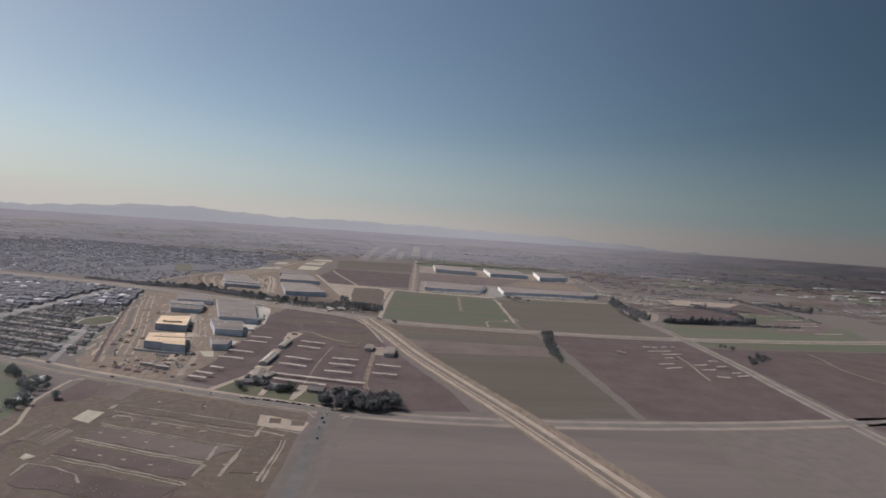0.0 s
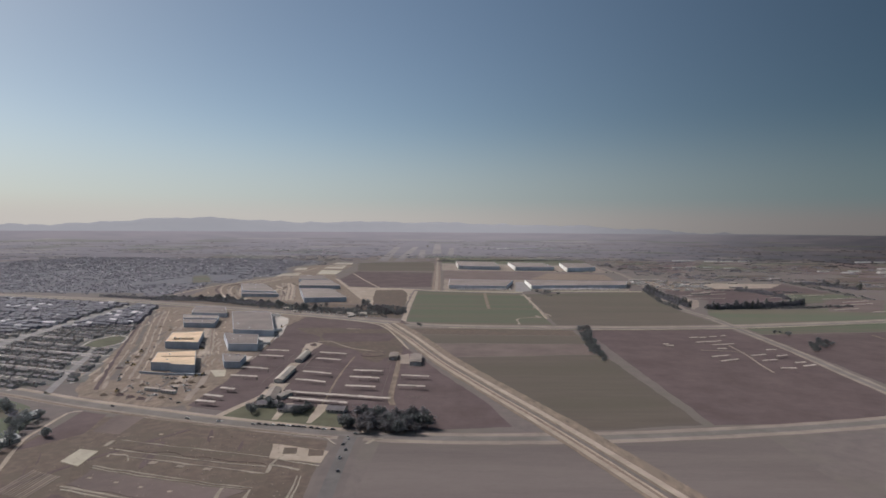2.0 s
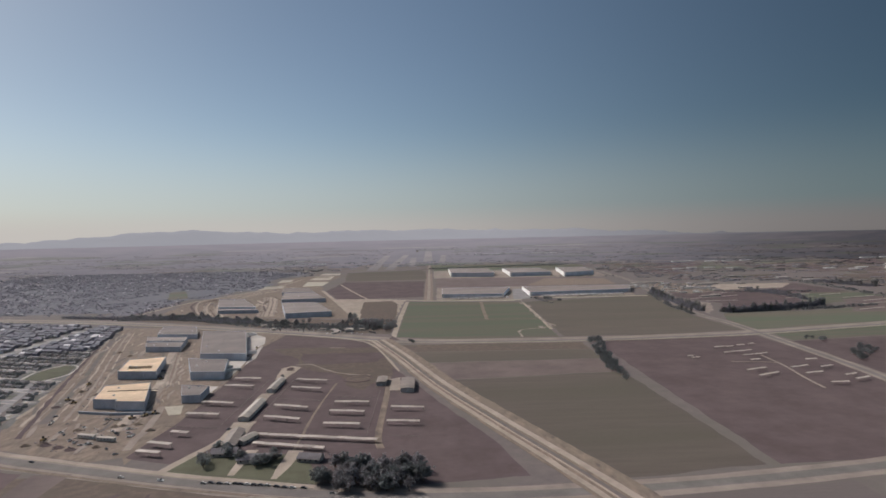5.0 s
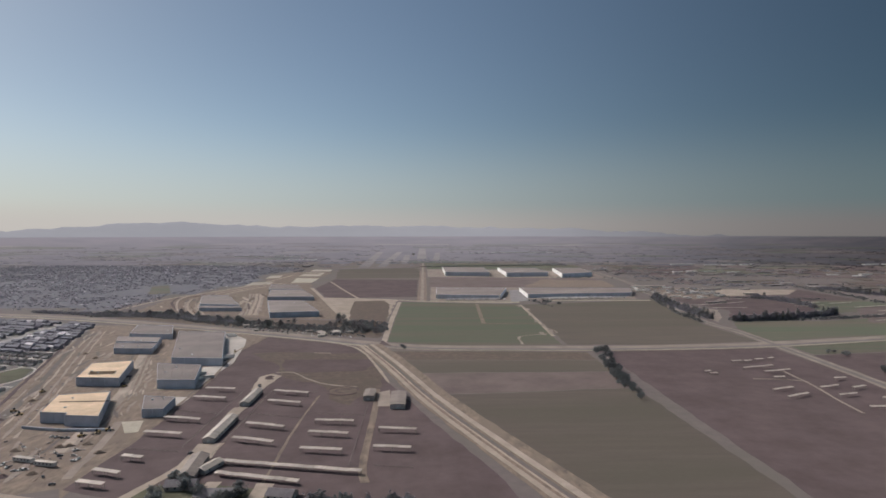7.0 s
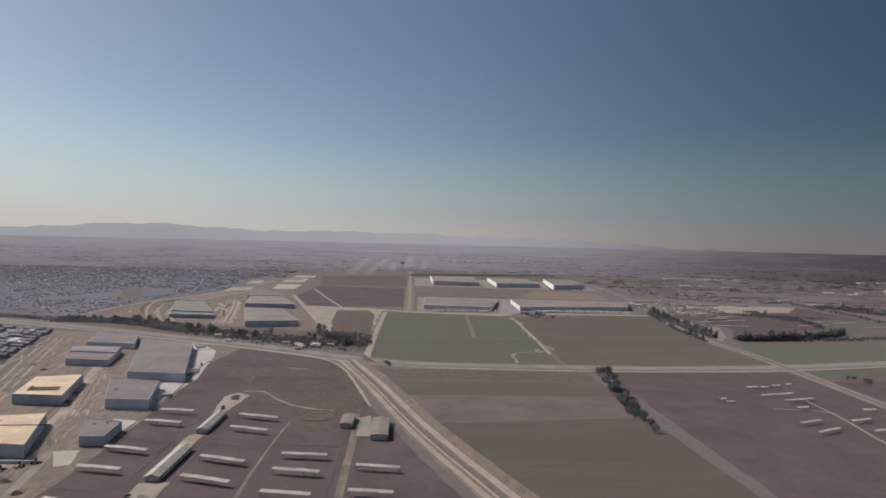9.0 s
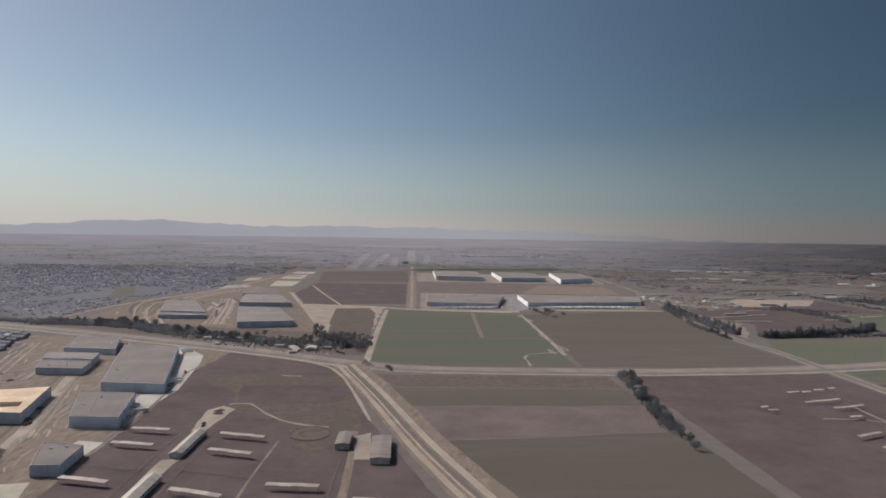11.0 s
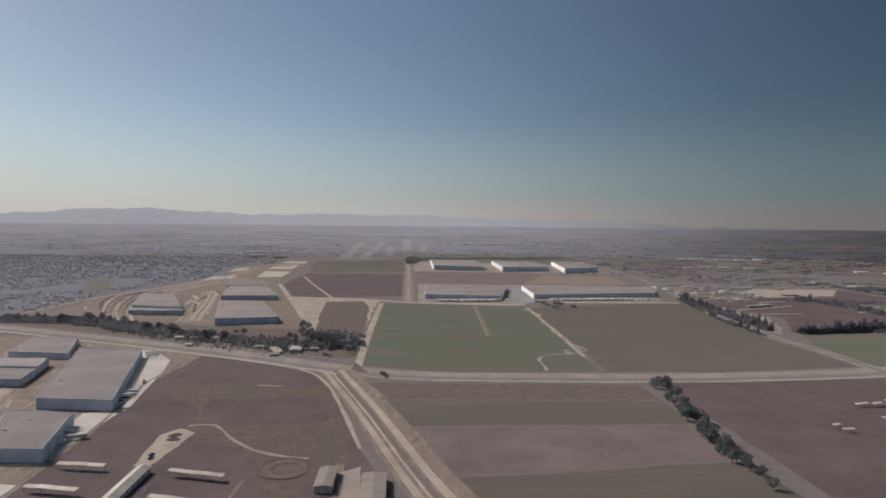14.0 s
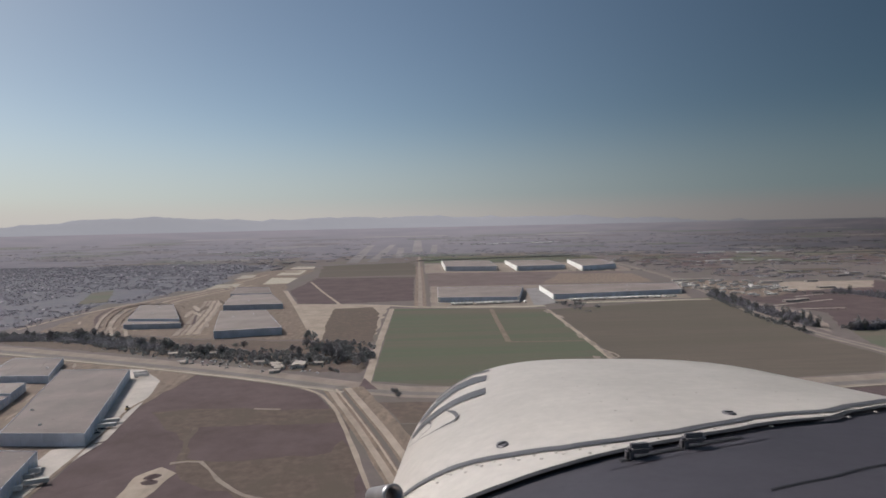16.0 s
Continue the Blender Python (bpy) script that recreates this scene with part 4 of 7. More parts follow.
warehouse([(-409.2, 965.7), (-358.7, 961.6), (-387.6, 1056.2), (-432.3, 1042.2)], 10, DECK, DARK_WALL, "unfinished warehouse with an opening in its plywood roof", (), 0, 2, [(-403.1, 979.9), (-374.8, 983.4), (-380.1, 997.2), (-408.3, 993.6)])
warehouse([(-497.4, 1275), (-423.9, 1267.2), (-461.9, 1361.5), (-527.6, 1368.4)], 8, GREY_ROOF, WALL, "grey-roofed warehouse beside a main road", (1,), 12, 3)
warehouse([(-460.2, 1150.5), (-404, 1146.1), (-415.2, 1190.2), (-480.9, 1197.2)], 8, GREY_ROOF, DARK_WALL, "grey-roofed new warehouse on bare dirt", (1,), 8, 3)
warehouse([(-481.8, 1200.6), (-416.1, 1193.7), (-429, 1237), (-500, 1242.1)], 9, PALE_ROOF, DARK_WALL, "pale-roofed new warehouse on bare dirt", (1,), 8, 3)
warehouse([(-523.3, 1659.1), (-429.9, 1643.5), (-519, 1842.5), (-588.2, 1848.5)], 11, PALE_ROOF, WALL, "pale-roofed warehouse on a graded site", (), 10, 3)
warehouse([(-510.4, 1615.8), (-416.1, 1615), (-428.2, 1638.3), (-524.2, 1654.7)], 8, PALE_ROOF, DARK_WALL, "low front warehouse on a graded site", (), 4, 2)
warehouse([(-327, 1509.4), (-230.1, 1529.3), (-305.3, 1732.6), (-389.2, 1733.5)], 11, PALE_ROOF, DARK_WALL, "broad pale-roofed warehouse on a graded site", (), 12, 3)
warehouse([(-411.7, 1819.1), (-294.1, 1821.7), (-363.3, 2015.5), (-449.8, 2006.8)], 10, PALE_ROOF, DARK_WALL, "grey warehouse behind another on dirt", (), 8, 2)
warehouse([(-462.8, 2032.8), (-367.6, 2032.8), (-407.4, 2167.7), (-493.1, 2187.6)], 9, GREY_ROOF, DARK_WALL, "grey warehouse at the back of a dirt site", (), 6, 2)
warehouse([(20, 1857), (188, 1837), (229, 2036), (25, 2051)], 10, PALE_ROOF, WALL, "wide distribution warehouse with sunlit white end walls", (0,), 20, 6, None, 14, True)
warehouse([(264, 1861), (556, 1898), (597, 2028), (269, 2039)], 10, PALE_ROOF, WALL, "very long distribution warehouse with a sunlit white end wall", (0,), 24, 8, None, 14, True)
warehouse([(70.1, 2664.2), (243.9, 2625.3), (252.6, 2975.6), (69.2, 3044.8)], 16, PALE_ROOF, WALL, "far distribution warehouse with sunlit white end walls", (0,), 12, 4, None, 16, True)
warehouse([(306.2, 2601.9), (473.2, 2620.9), (476.6, 2931.5), (314, 2956.6)], 16, PALE_ROOF, WALL, "far distribution warehouse with sunlit white end walls", (0,), 12, 4, None, 16, True)
warehouse([(510.4, 2543.1), (646.2, 2621.8), (679, 2926.3), (555.3, 2937.5)], 16, PALE_ROOF, WALL, "far distribution warehouse with sunlit white end walls", (0,), 12, 4, None, 16, True)

ridge = Vector(lie(*(-340.9, 865.6))) - tan.location
box("roof_joint", (54, 1.0, 0.5), (ridge.x, ridge.y, 10.2), RUBBER, tan, "dark open joint across a roof deck", radians(3))

# ---- dairy farm ----


def gable(name, length, width, eave, rise, roof, wall, label, category, group="", posts=False, over=0.5, doors=2, windows=3):
    """A building with a gabled roof, its length along x: walls with gables, roof of two thick slopes, doors and windows."""
    root = new(name)
    tagged(root, label, category, group)
    x, y = length / 2, width / 2
    V = [(-x, -y, -0.3), (x, -y, -0.3), (x, y, -0.3), (-x, y, -0.3), (-x, -y, eave), (x, -y, eave), (x, y, eave), (-x, y, eave), (-x, 0, eave + rise), (x, 0, eave + rise)]
    link("wall", V, [(0, 1, 5, 4), (2, 3, 7, 6), (1, 2, 6, 9, 5), (3, 0, 4, 8, 7)], wall, root)
    s, t = rise / y, 0.22
    xo, yo = x + over, y + over
    ze, zr = eave - s * over, eave + rise
    for sign in (-1, 1):
        W = [(-xo, sign * yo, ze + 0.05), (xo, sign * yo, ze + 0.05), (xo, 0, zr + 0.05), (-xo, 0, zr + 0.05)]
        W += [(a, b, c + t) for a, b, c in W]
        link("roof_slope", W, [(0, 1, 5, 4), (1, 2, 6, 5), (2, 3, 7, 6), (3, 0, 4, 7), (4, 5, 6, 7), (3, 2, 1, 0)], roof, root)
    for i in range(doors):
        box("door", (0.12, min(3.0, width * 0.3), min(2.6, eave * 0.8)), (-x - 0.06 if i else x + 0.06, 0, min(2.6, eave * 0.8) / 2), DOOR, root)
    for i in range(windows):
        u = -x + (i + 0.5) * length / windows
        box("window", (1.4, 0.12, 1.1), (u, -y - 0.06, eave * 0.58), GLASS, root)
    return root


def shade(a, b, z=4.2, width=4.2, label="open corral shade with a pale sheet roof on posts"):
    """A cattle shade: a long sheet roof on two rows of posts."""
    a, b = Vector(a), Vector(b)
    d = b - a
    L, turn = d.length, math.atan2(d.y, d.x)
    root = new("corral_shade")
    tagged(root, label, "corral shade", "dairy corral shades")
    root.location, root.rotation_euler = ((a.x + b.x) / 2, (a.y + b.y) / 2, 0), (0, 0, turn)
    m = max(2, int(L / 9))
    for i in range(m):
        u0, u1 = -L / 2 + i * L / m, -L / 2 + (i + 1) * L / m - 0.05
        dz = 0.16 * math.sin(i * 2.3 + a.x)
        V = []
        for u in (u0, u1):
            V += [(u, -width / 2, z - 0.15 + dz), (u, width / 2, z + 0.25 + dz)]
        V = [V[0], V[2], V[3], V[1]]
        V += [(p, q, r + 0.12) for p, q, r in V]
        link("roof_sheet", V, [(0, 1, 5, 4), (1, 2, 6, 5), (2, 3, 7, 6), (3, 0, 4, 7), (4, 5, 6, 7), (3, 2, 1, 0)], SHEET, root)
    k = max(2, int(L / 12))
    for i in range(k + 1):
        for v in (-width * 0.32, width * 0.32):
            box("post", (0.22, 0.22, z), (-L / 2 + 0.5 + i * (L - 1) / k, v, z / 2), POST, root)
    return root


for a, b in (((-253.0, 793.0), (-218.5, 785.8)), ((-253.4, 834.7), (-217.1, 826.1)), ((-252.6, 904.8), (-217.1, 897.9)), ((-252.6, 940.3), (-218.8, 935.1)), ((-173, 926.4), (-134.1, 916)), ((-170.4, 888.4), (-134.9, 878)),
             ((-171.3, 814.8), (-134.1, 802.7)), ((-171.3, 775.9), (-134.1, 763.8)), ((-109.9, 820.9), (-73.5, 817.4)), ((-109.9, 788.9), (-74.4, 782.8)), ((-109, 749.1), (-74.4, 743)), ((-49.3, 796.7), (-15.6, 792.3)), ((-50.2, 750.8), (-19, 747.4)),
             ((-251.1, 687.4), (-229.7, 681.5)), ((-251.2, 708.6), (-229.0, 701.0)), ((-243.5, 735.5), (-226.4, 731.4))):
    shade(a, b)
for a, b in (((-170.4, 727.5), (-54.5, 702.4)), ((-160.9, 703.2), (-96.9, 685.9))):
    shade(a, b, 3.0, 4.5, "very long low feeding shade with a pale roof")
for a, b in (((404.9, 1062), (422.1, 1068)), ((422.7, 1063), (436, 1069)), ((443.3, 1074), (456, 1076)), ((464.7, 1080), (474, 1083)), ((400.6, 1024), (446, 1036)), ((415.6, 1002), (455, 1013)),
             ((410.7, 972.4), (426.4, 977.1)), ((341.6, 1004.8), (351.2, 1009.6)), ((377.3, 916.5), (406.8, 928.6)), ((376.9, 888.1), (407.9, 903)), ((436.6, 925.7), (462.7, 934.1)), ((435.4, 893.2), (460.5, 901)), ((480, 966.4), (497.7, 971.1)),
             ((472, 923.1), (491.8, 931.2)), ((473.5, 880.6), (491.6, 887.9)), ((472.4, 860.9), (495.1, 871.3)), ((436.9, 850.4), (457.7, 851)), ((343.5, 996), (354, 996.3)), ((976, 1622), (1079, 1653)), ((981, 1555), (1078, 1594)), ((939, 1500), (1045, 1537)),
             ((852, 1643.5), (934.2, 1665.1)), ((873.6, 1695.4), (960.1, 1721.3)), ((968.8, 1695.4), (1038, 1717)), ((647.9, 1622.7), (725.7, 1621.9)), ((628, 1671.2), (777.6, 1730)), ((735.2, 1781.9), (813.1, 1807.8)), ((873.6, 1418.6), (942.9, 1440.2)), ((934.2, 1384), (1020.7, 1410))):
    shade(a, b, 3.4, 3.2)


def put(ob, at, degrees=0.0):
    ob.location, ob.rotation_euler = (at[0], at[1], 0.15), (0, 0, radians(degrees))
    return ob


put(gable("milking_barn", 64, 10, 3.6, 2.0, SHEET, STUCCO, "long low milking barn with a grey sheet roof", "barn", "", False, 0.6, 2, 8), (-190.3, 804.5), 90)
put(gable("milking_barn", 54, 9, 3.6, 1.8, SHEET, STUCCO, "long low milking barn with a grey sheet roof", "barn", "", False, 0.6, 2, 7), (-192, 905.7), 90)
put(gable("barn", 44, 12, 3.8, 2.2, RUSTY, STUCCO, "farm barn with a weathered sheet roof", "barn", "", False, 0.6, 2, 5), (-180.8, 714.5), 96)
put(gable("farm_shed", 30, 11, 4.4, 0.9, RUSTY, STUCCO, "small farm shed with a dusty brown sheet roof", "shed", "", False, 0.5, 2, 3), (-67.6, 911.4), 90)
put(gable("barn", 50, 15, 4.6, 0.9, RUSTY, STUCCO, "farm barn with a low dusty brown roof", "barn", "", False, 0.6, 2, 5), (-36, 890), 91)
put(gable("farmhouse", 20, 12, 3.0, 2.6, SHINGLE, STUCCO, "dark-roofed farmhouse among trees", "farmhouse", "", False, 0.7, 1, 4), (-177.3, 683.4), 5)
put(gable("farmhouse", 24, 13, 3.0, 2.8, SHINGLE, STUCCO, "dark-roofed farmhouse on a lawn", "farmhouse", "", False, 0.7, 1, 4), (-148.8, 667.8), 0)
put(gable("farmhouse", 18, 12, 3.0, 2.6, SHINGLE, STUCCO, "dark-roofed farmhouse beside a pale driveway", "farmhouse", "", False, 0.7, 1, 4), (-103.8, 666), -12)
put(gable("farm_shed", 22, 9, 3.0, 1.6, SHEET, STUCCO, "pale farm shed beside corrals", "shed", "", False, 0.4, 1, 2), (-169.5, 716.2), 70)
put(gable("farm_shed", 18, 14, 3.4, 1.6, SHEET, STUCCO, "pale-roofed shed in a scrap yard", "shed", "", False, 0.4, 1, 2), (-161.8, 1313.1), 92)

# concrete strips, slabs and pads that a cleared dairy left
for pts, wide, z in (
    ([(-272.0, 582.0), (-204.5, 564.5), (-137.0, 547.0)], 1.1, 0.35),
    ([(-271.0, 562.0), (-209.0, 545.0), (-168.0, 534.0), (-134.0, 528.0)], 1.3, 0.35),
    ([(-246.0, 545.0), (-184.0, 529.0), (-131.0, 515.0)], 1.5, 0.35),
    ([(-264.0, 545.0), (-264.0, 551.0), (-249.0, 548.0), (-243.0, 537.0)], 1.3, 0.35),
    ([(-265.0, 527.0), (-224.0, 515.0), (-177.0, 501.0), (-132.0, 490.0)], 1.2, 0.35),
    ([(-263.0, 523.0), (-222.0, 510.0), (-176.0, 497.0), (-131.0, 487.0)], 1, 0.35),
    ([(-266.0, 491.0), (-213.0, 474.0), (-152.0, 456.0)], 1.8, 0.35),
    ([(-263.0, 486.0), (-211.0, 469.0), (-151.0, 452.0)], 1.2, 0.35),
    ([(-261.0, 441.0), (-261.0, 449.0), (-209.0, 434.0), (-152.0, 415.0)], 1.3, 0.35),
    ([(-264.0, 454.0), (-211.0, 439.0), (-154.0, 420.0), (-150.0, 415.0)], 1.3, 0.35),
    ([(-153.0, 490.0), (-151.0, 460.0)], 4.2, 0.35),
    ([(-150.0, 452.0), (-151.0, 430.0)], 2.2, 0.35),
    ([(-133.0, 488.0), (-133.0, 454.0), (-133.0, 432.0)], 2.6, 0.35),
    ([(-277.0, 568.0), (-278.0, 581.0)], 3, 0.35),
    ([(-130.0, 516.0), (-131.0, 534.0), (-128.0, 546.0)], 2, 0.35),
    ([(-132.0, 531.0), (-119.0, 528.0), (-107.0, 522.0)], 3, 0.35),
    ([(-103.0, 511.0), (-102.0, 466.0), (-101.0, 427.0)], 1.2, 0.35),
    ([(-106.0, 511.0), (-105.0, 468.0), (-105.0, 428.0)], 1.4, 0.35),
    ([(-133.0, 600.0), (-118.0, 598.0), (-100.0, 591.0), (-89.0, 575.0)], 1.6, 0.35),
    ([(-64.0, 577.0), (-58.0, 588.0), (-51.0, 590.0)], 2.4, 0.35),
    ([(-131.0, 543.0), (-110.0, 535.0), (-94.0, 529.0)], 1.4, 0.35),
    ([(-268.0, 416.0), (-270.0, 437.0), (-248.0, 433.0), (-228.0, 423.0), (-219.0, 410.0)], 1.1, 0.35),
):
    ribbon("concrete_strip", [Vector(p) for p in ragged(pts, 7.0, 0.5, False, 3.0)], min(3.0, wide * 1.25), z, STRIP, "broken tan concrete strip of a cleared dairy", "concrete strip", 1.5)
for k, pts in enumerate(([(-264, 478), (-152, 447), (-153, 425), (-262, 456)], [(-262, 520), (-135, 485), (-156, 460), (-264, 494)], [(-262, 437), (-153, 410), (-160, 380), (-262, 405)], [(-128, 512), (-108, 508), (-107, 440), (-128, 440)], [(-270, 578), (-140, 545), (-136, 533), (-270, 565)])):
    sheet("field", pts, 0.27 + 0.004 * k, (SOIL, RED_SOIL, SOIL, WEEDS, WEEDS)[k], "bare soil of an old corral pen", "ground", 2.2, 6)
sheet("slab", [(-294.0, 535.0), (-294.0, 561.0), (-277.0, 557.0), (-275.0, 526.0)], 0.4, SLAB, "pale yellow concrete slab of a removed building", "slab", 0.3, 12)
sheet("slab", [(-281.0, 446.0), (-282.0, 455.0), (-272.0, 451.0), (-276.0, 443.0)], 0.3, SLAB, "pale concrete slab of a removed building", "slab", 0.4, 8)
sheet("slab", [(-142.0, 576.0), (-92.0, 560.0), (-94.0, 535.0), (-136.0, 544.0)], 0.3, PALE, "pale cleared yard", "slab", 1.0, 10)
sheet("field", [(-130.0, 567.0), (-119.0, 567.0), (-117.0, 554.0), (-128.0, 553.0)], 0.42, WEEDS, "rectangle of bare soil in a cleared yard", "ground", 0.8, 8)
sheet("field", [(-109.0, 564.0), (-96.0, 561.0), (-95.0, 550.0), (-107.0, 550.0)], 0.42, WEEDS, "rectangle of bare soil in a cleared yard", "ground", 0.8, 8)
for x, y in ((-254, 505), (-231, 498), (-210, 490), (-187, 484), (-253, 466), (-230, 459), (-210, 453), (-187, 446), (-245, 597), (-199, 591), (-110, 442), (-136, 454)):
    sheet("footing", [(x - 1.6, y - 1.0), (x + 1.5, y - 1.2), (x + 1.7, y + 1.1), (x - 1.4, y + 1.3)], 0.36, PALE, "small pale concrete footing on a cleared lot", "footing", 0.5, 1.5)
for x, y in ((-222, 534), (-199, 527), (-176, 522)):
    sheet("footing", [(x - 3.2, y - 2.4), (x + 2.6, y - 3.0), (x + 3.4, y + 2.2), (x - 2.6, y + 2.8)], 0.33, VERGE, "worn pale patch beside a concrete strip", "footing", 0.9, 2.5)
# a bed of short pale rows
A, B, C, D = (Vector(p) for p in [(-278, 471), (-276, 507), (-304, 519), (-305, 481)])
for i in range(11):
    u = (i + 0.5) / 11
    a, b = A.lerp(D, u), B.lerp(C, u)
    ribbon("planting_row", [a, a.lerp(b, 0.5), b], 0.9, 0.3, PALE if i % 2 else VERGE, "pale worn row in a weedy bed", "row", 0.7)
ribbon("apron", [(294.1, 1797.5), (389.2, 1799.2), (570.9, 1800.9)], 15, 0.3, SLAB, "pale concrete apron before a warehouse", "pavement", 0.3)
ribbon("apron", [(34.6, 1780.2), (112.5, 1773.2), (226.6, 1764.6)], 13, 0.3, SLAB, "pale concrete apron before a warehouse", "pavement", 0.3)
put(gable("house", 16, 11, 3.0, 2.2, WHITE_WALL, STUCCO, "white-roofed house beside a green field", "house", "", False, 0.5, 1, 3), (-389, 640), 70)
put(gable("house", 15, 10, 3.0, 2.2, WHITE_WALL, STUCCO, "white-roofed house beside a green field", "house", "", False, 0.5, 1, 3), (-362, 574), 75)
ribbon("wall", [(-372.0, 815.0), (-330.0, 806.0), (-288.0, 806.0)], 1.2, 2.4, DARK_WALL, "long low dark retaining wall below a warehouse", "wall", 0.0, 0, 2.8)
ribbon("apron", [(-309.0, 947.0), (-286.0, 947.0), (-264.0, 948.0)], 3.5, 0.4, SLAB, "bright concrete strip beside a warehouse", "pavement", 0.2)

# ---- trees ----


def clump(V, Fc, c, r, rnd, squash=0.8):
    """A ragged tuft of leaf sprays: a few small bent blades that face all ways."""
    for i in range(6):
        a, h = rnd.uniform(0, 6.283), rnd.uniform(-1, 1)
        q = math.sqrt(1 - h * h)
        u = Vector((math.cos(a) * q, math.sin(a) * q, h))
        w = u.orthogonal().normalized()
        v = u.cross(w)
        o = Vector(c) + Vector((rnd.uniform(-1, 1), rnd.uniform(-1, 1), rnd.uniform(-1, 1) * squash)) * r * 0.55
        g, k = r * rnd.uniform(0.55, 0.95), len(V)
        for p, t in ((-1, -0.7), (1, -0.8), (0.8, 0.9), (-0.9, 0.8)):
            e = o + (w * p * rnd.uniform(0.7, 1.1) + v * t * rnd.uniform(0.7, 1.1) * squash) * g + u * g * rnd.uniform(-0.25, 0.25)
            V.append(tuple(e))
        Fc.append((k, k + 1, k + 2, k + 3))


def limb(V, Fc, a, b, ra, rb, sides=5):
    a, b = Vector(a), Vector(b)
    d = (b - a).normalized()
    u = d.orthogonal().normalized()
    w = d.cross(u)
    k = len(V)
    for p, r in ((a, ra), (b, rb)):
        for i in range(sides):
            t = 2 * math.pi * i / sides
            V.append(tuple(p + (u * math.cos(t) + w * math.sin(t)) * r))
    Fc += [(k + i, k + (i + 1) % sides, k + sides + (i + 1) % sides, k + sides + i) for i in range(sides)]


def tree(height, spread, seed, leaf, label, narrow=False, clumps=115):
    rnd = random.Random(seed)
    root = new("tree")
    tagged(root, label, "tree", "trees of the valley")
    V, Fc = [], []
    fork = height * (0.25 if not narrow else 0.12)
    limb(V, Fc, (0, 0, -0.3), (0.1, 0.05, fork), height * 0.035, height * 0.026, 7)
    tips = []
    for i in range(7):
        a = 2 * math.pi * i / 7 + rnd.uniform(-0.3, 0.3)
        q = spread * 0.5 * rnd.uniform(0.45, 0.85)
        tip = Vector((q * math.cos(a), q * math.sin(a), height * rnd.uniform(0.5, 0.85)))
        limb(V, Fc, (0.1, 0.05, fork * 0.95), tip, height * 0.018, height * 0.006)
        tips.append(tip)
    tips.append(Vector((0, 0, height * 0.9)))
    limb(V, Fc, (0.1, 0.05, fork), (0, 0, height * 0.9), height * 0.02, height * 0.006)
    if leaf is BARE:
        for t in tips:
            for i in range(5):
                e = t + Vector((rnd.uniform(-1, 1), rnd.uniform(-1, 1), rnd.uniform(0.0, 1))) * spread * 0.22
                limb(V, Fc, t * 0.8, e, height * 0.006, height * 0.002, 4)
    link("trunk", V, Fc, BARK, root, "", True)
    V, Fc = [], []
    for i in range(clumps):
        t = rnd.choice(tips)
        f = rnd.uniform(0.16 if narrow else 0.55, 1.1)
        c = t * f + Vector((rnd.gauss(0, 1), rnd.gauss(0, 1), rnd.gauss(0, 0.7))) * spread * 0.13
        c.z = max(height * (0.28 if not narrow else 0.1), c.z)
        clump(V, Fc, c, spread * rnd.uniform(0.05, 0.1), rnd)
    link("crown", V, Fc, leaf, root)
    return root


KINDS = [tree(9, 8.5, 1, LEAF, "broad tree with dusty green leaves"), tree(12, 9, 2, LEAF, "tall dusty green tree"), tree(7, 7.5, 3, LEAF, "low rounded dusty green tree"),
         tree(21, 9, 4, LEAF, "tall dense blue-green windbreak tree", True, 180), tree(10, 9, 5, BARE, "leafless grey winter tree", False, 105), tree(13, 10, 6, BARE, "tall leafless grey winter tree", False, 115),
         tree(12, 11, 7, LEAF, "dense dark rounded tree in a stand", False, 230)]
used = set()


def plant(kind, x, y, size=1.0, turn=0.0):
    ob = KINDS[kind]
    at = lie(x, y, 0.05)
    m = Matrix.Translation(at) @ Matrix.Rotation(turn, 4, "Z")
    if kind not in used:
        used.add(kind)
        ob.matrix_basis = m @ Matrix.Diagonal((size, size, size, 1))
        return ob
    c = copy_thing(ob, m)
    c.scale = (size, size, size)
    return c


rnd = random.Random(11)


def grove(kinds, pts, count, wander, lo=0.8, hi=1.25):
    """Trees strung along a line, off it by up to so many metres."""
    line = smooth_line(pts, 10)
    for i in range(count):
        p = line[min(len(line) - 1, int(rnd.random() * len(line)))]
        plant(rnd.choice(kinds), p.x + rnd.uniform(-1, 1) * wander, p.y + rnd.uniform(-1, 1) * wander, rnd.uniform(lo, hi), rnd.uniform(0, 6.3))


grove([0, 1, 2, 5], [(-683.4, 1557), (-553.6, 1548.3), (-415.2, 1461.8), (-285.4, 1392.7)], 50, 22, 0.8, 1.3)
grove([0, 2, 4], [(-276.8, 1418.6), (-207.6, 1375.3), (-164.3, 1349.4)], 12, 36, 0.7, 1.1)
grove([4, 5, 2, 0], [(-164.3, 1427.2), (-129.8, 1358), (-96.9, 1323.5)], 26, 34, 0.7, 1.2)
grove([0, 1], [(-171.3, 1474.8), (-177.3, 1492.1)], 4, 8, 0.8, 1.2)
grove([5, 4, 5, 6], [(-74, 612), (-50, 607), (-26, 611)], 22, 9, 0.75, 1.0)
grove([5, 5, 6, 4], [(-78, 632), (-50, 628), (-22, 630)], 34, 14, 0.85, 1.15)
grove([6], [(-90, 622), (-84, 619)], 5, 5, 0.7, 0.95)
grove([0, 2], [(-192, 669.5), (-185.1, 659.1)], 3, 4, 0.9, 1.1)
grove([0, 2], [(-164.3, 659.1), (-138.4, 660.9), (-129.8, 671.2)], 8, 8, 0.8, 1.1)
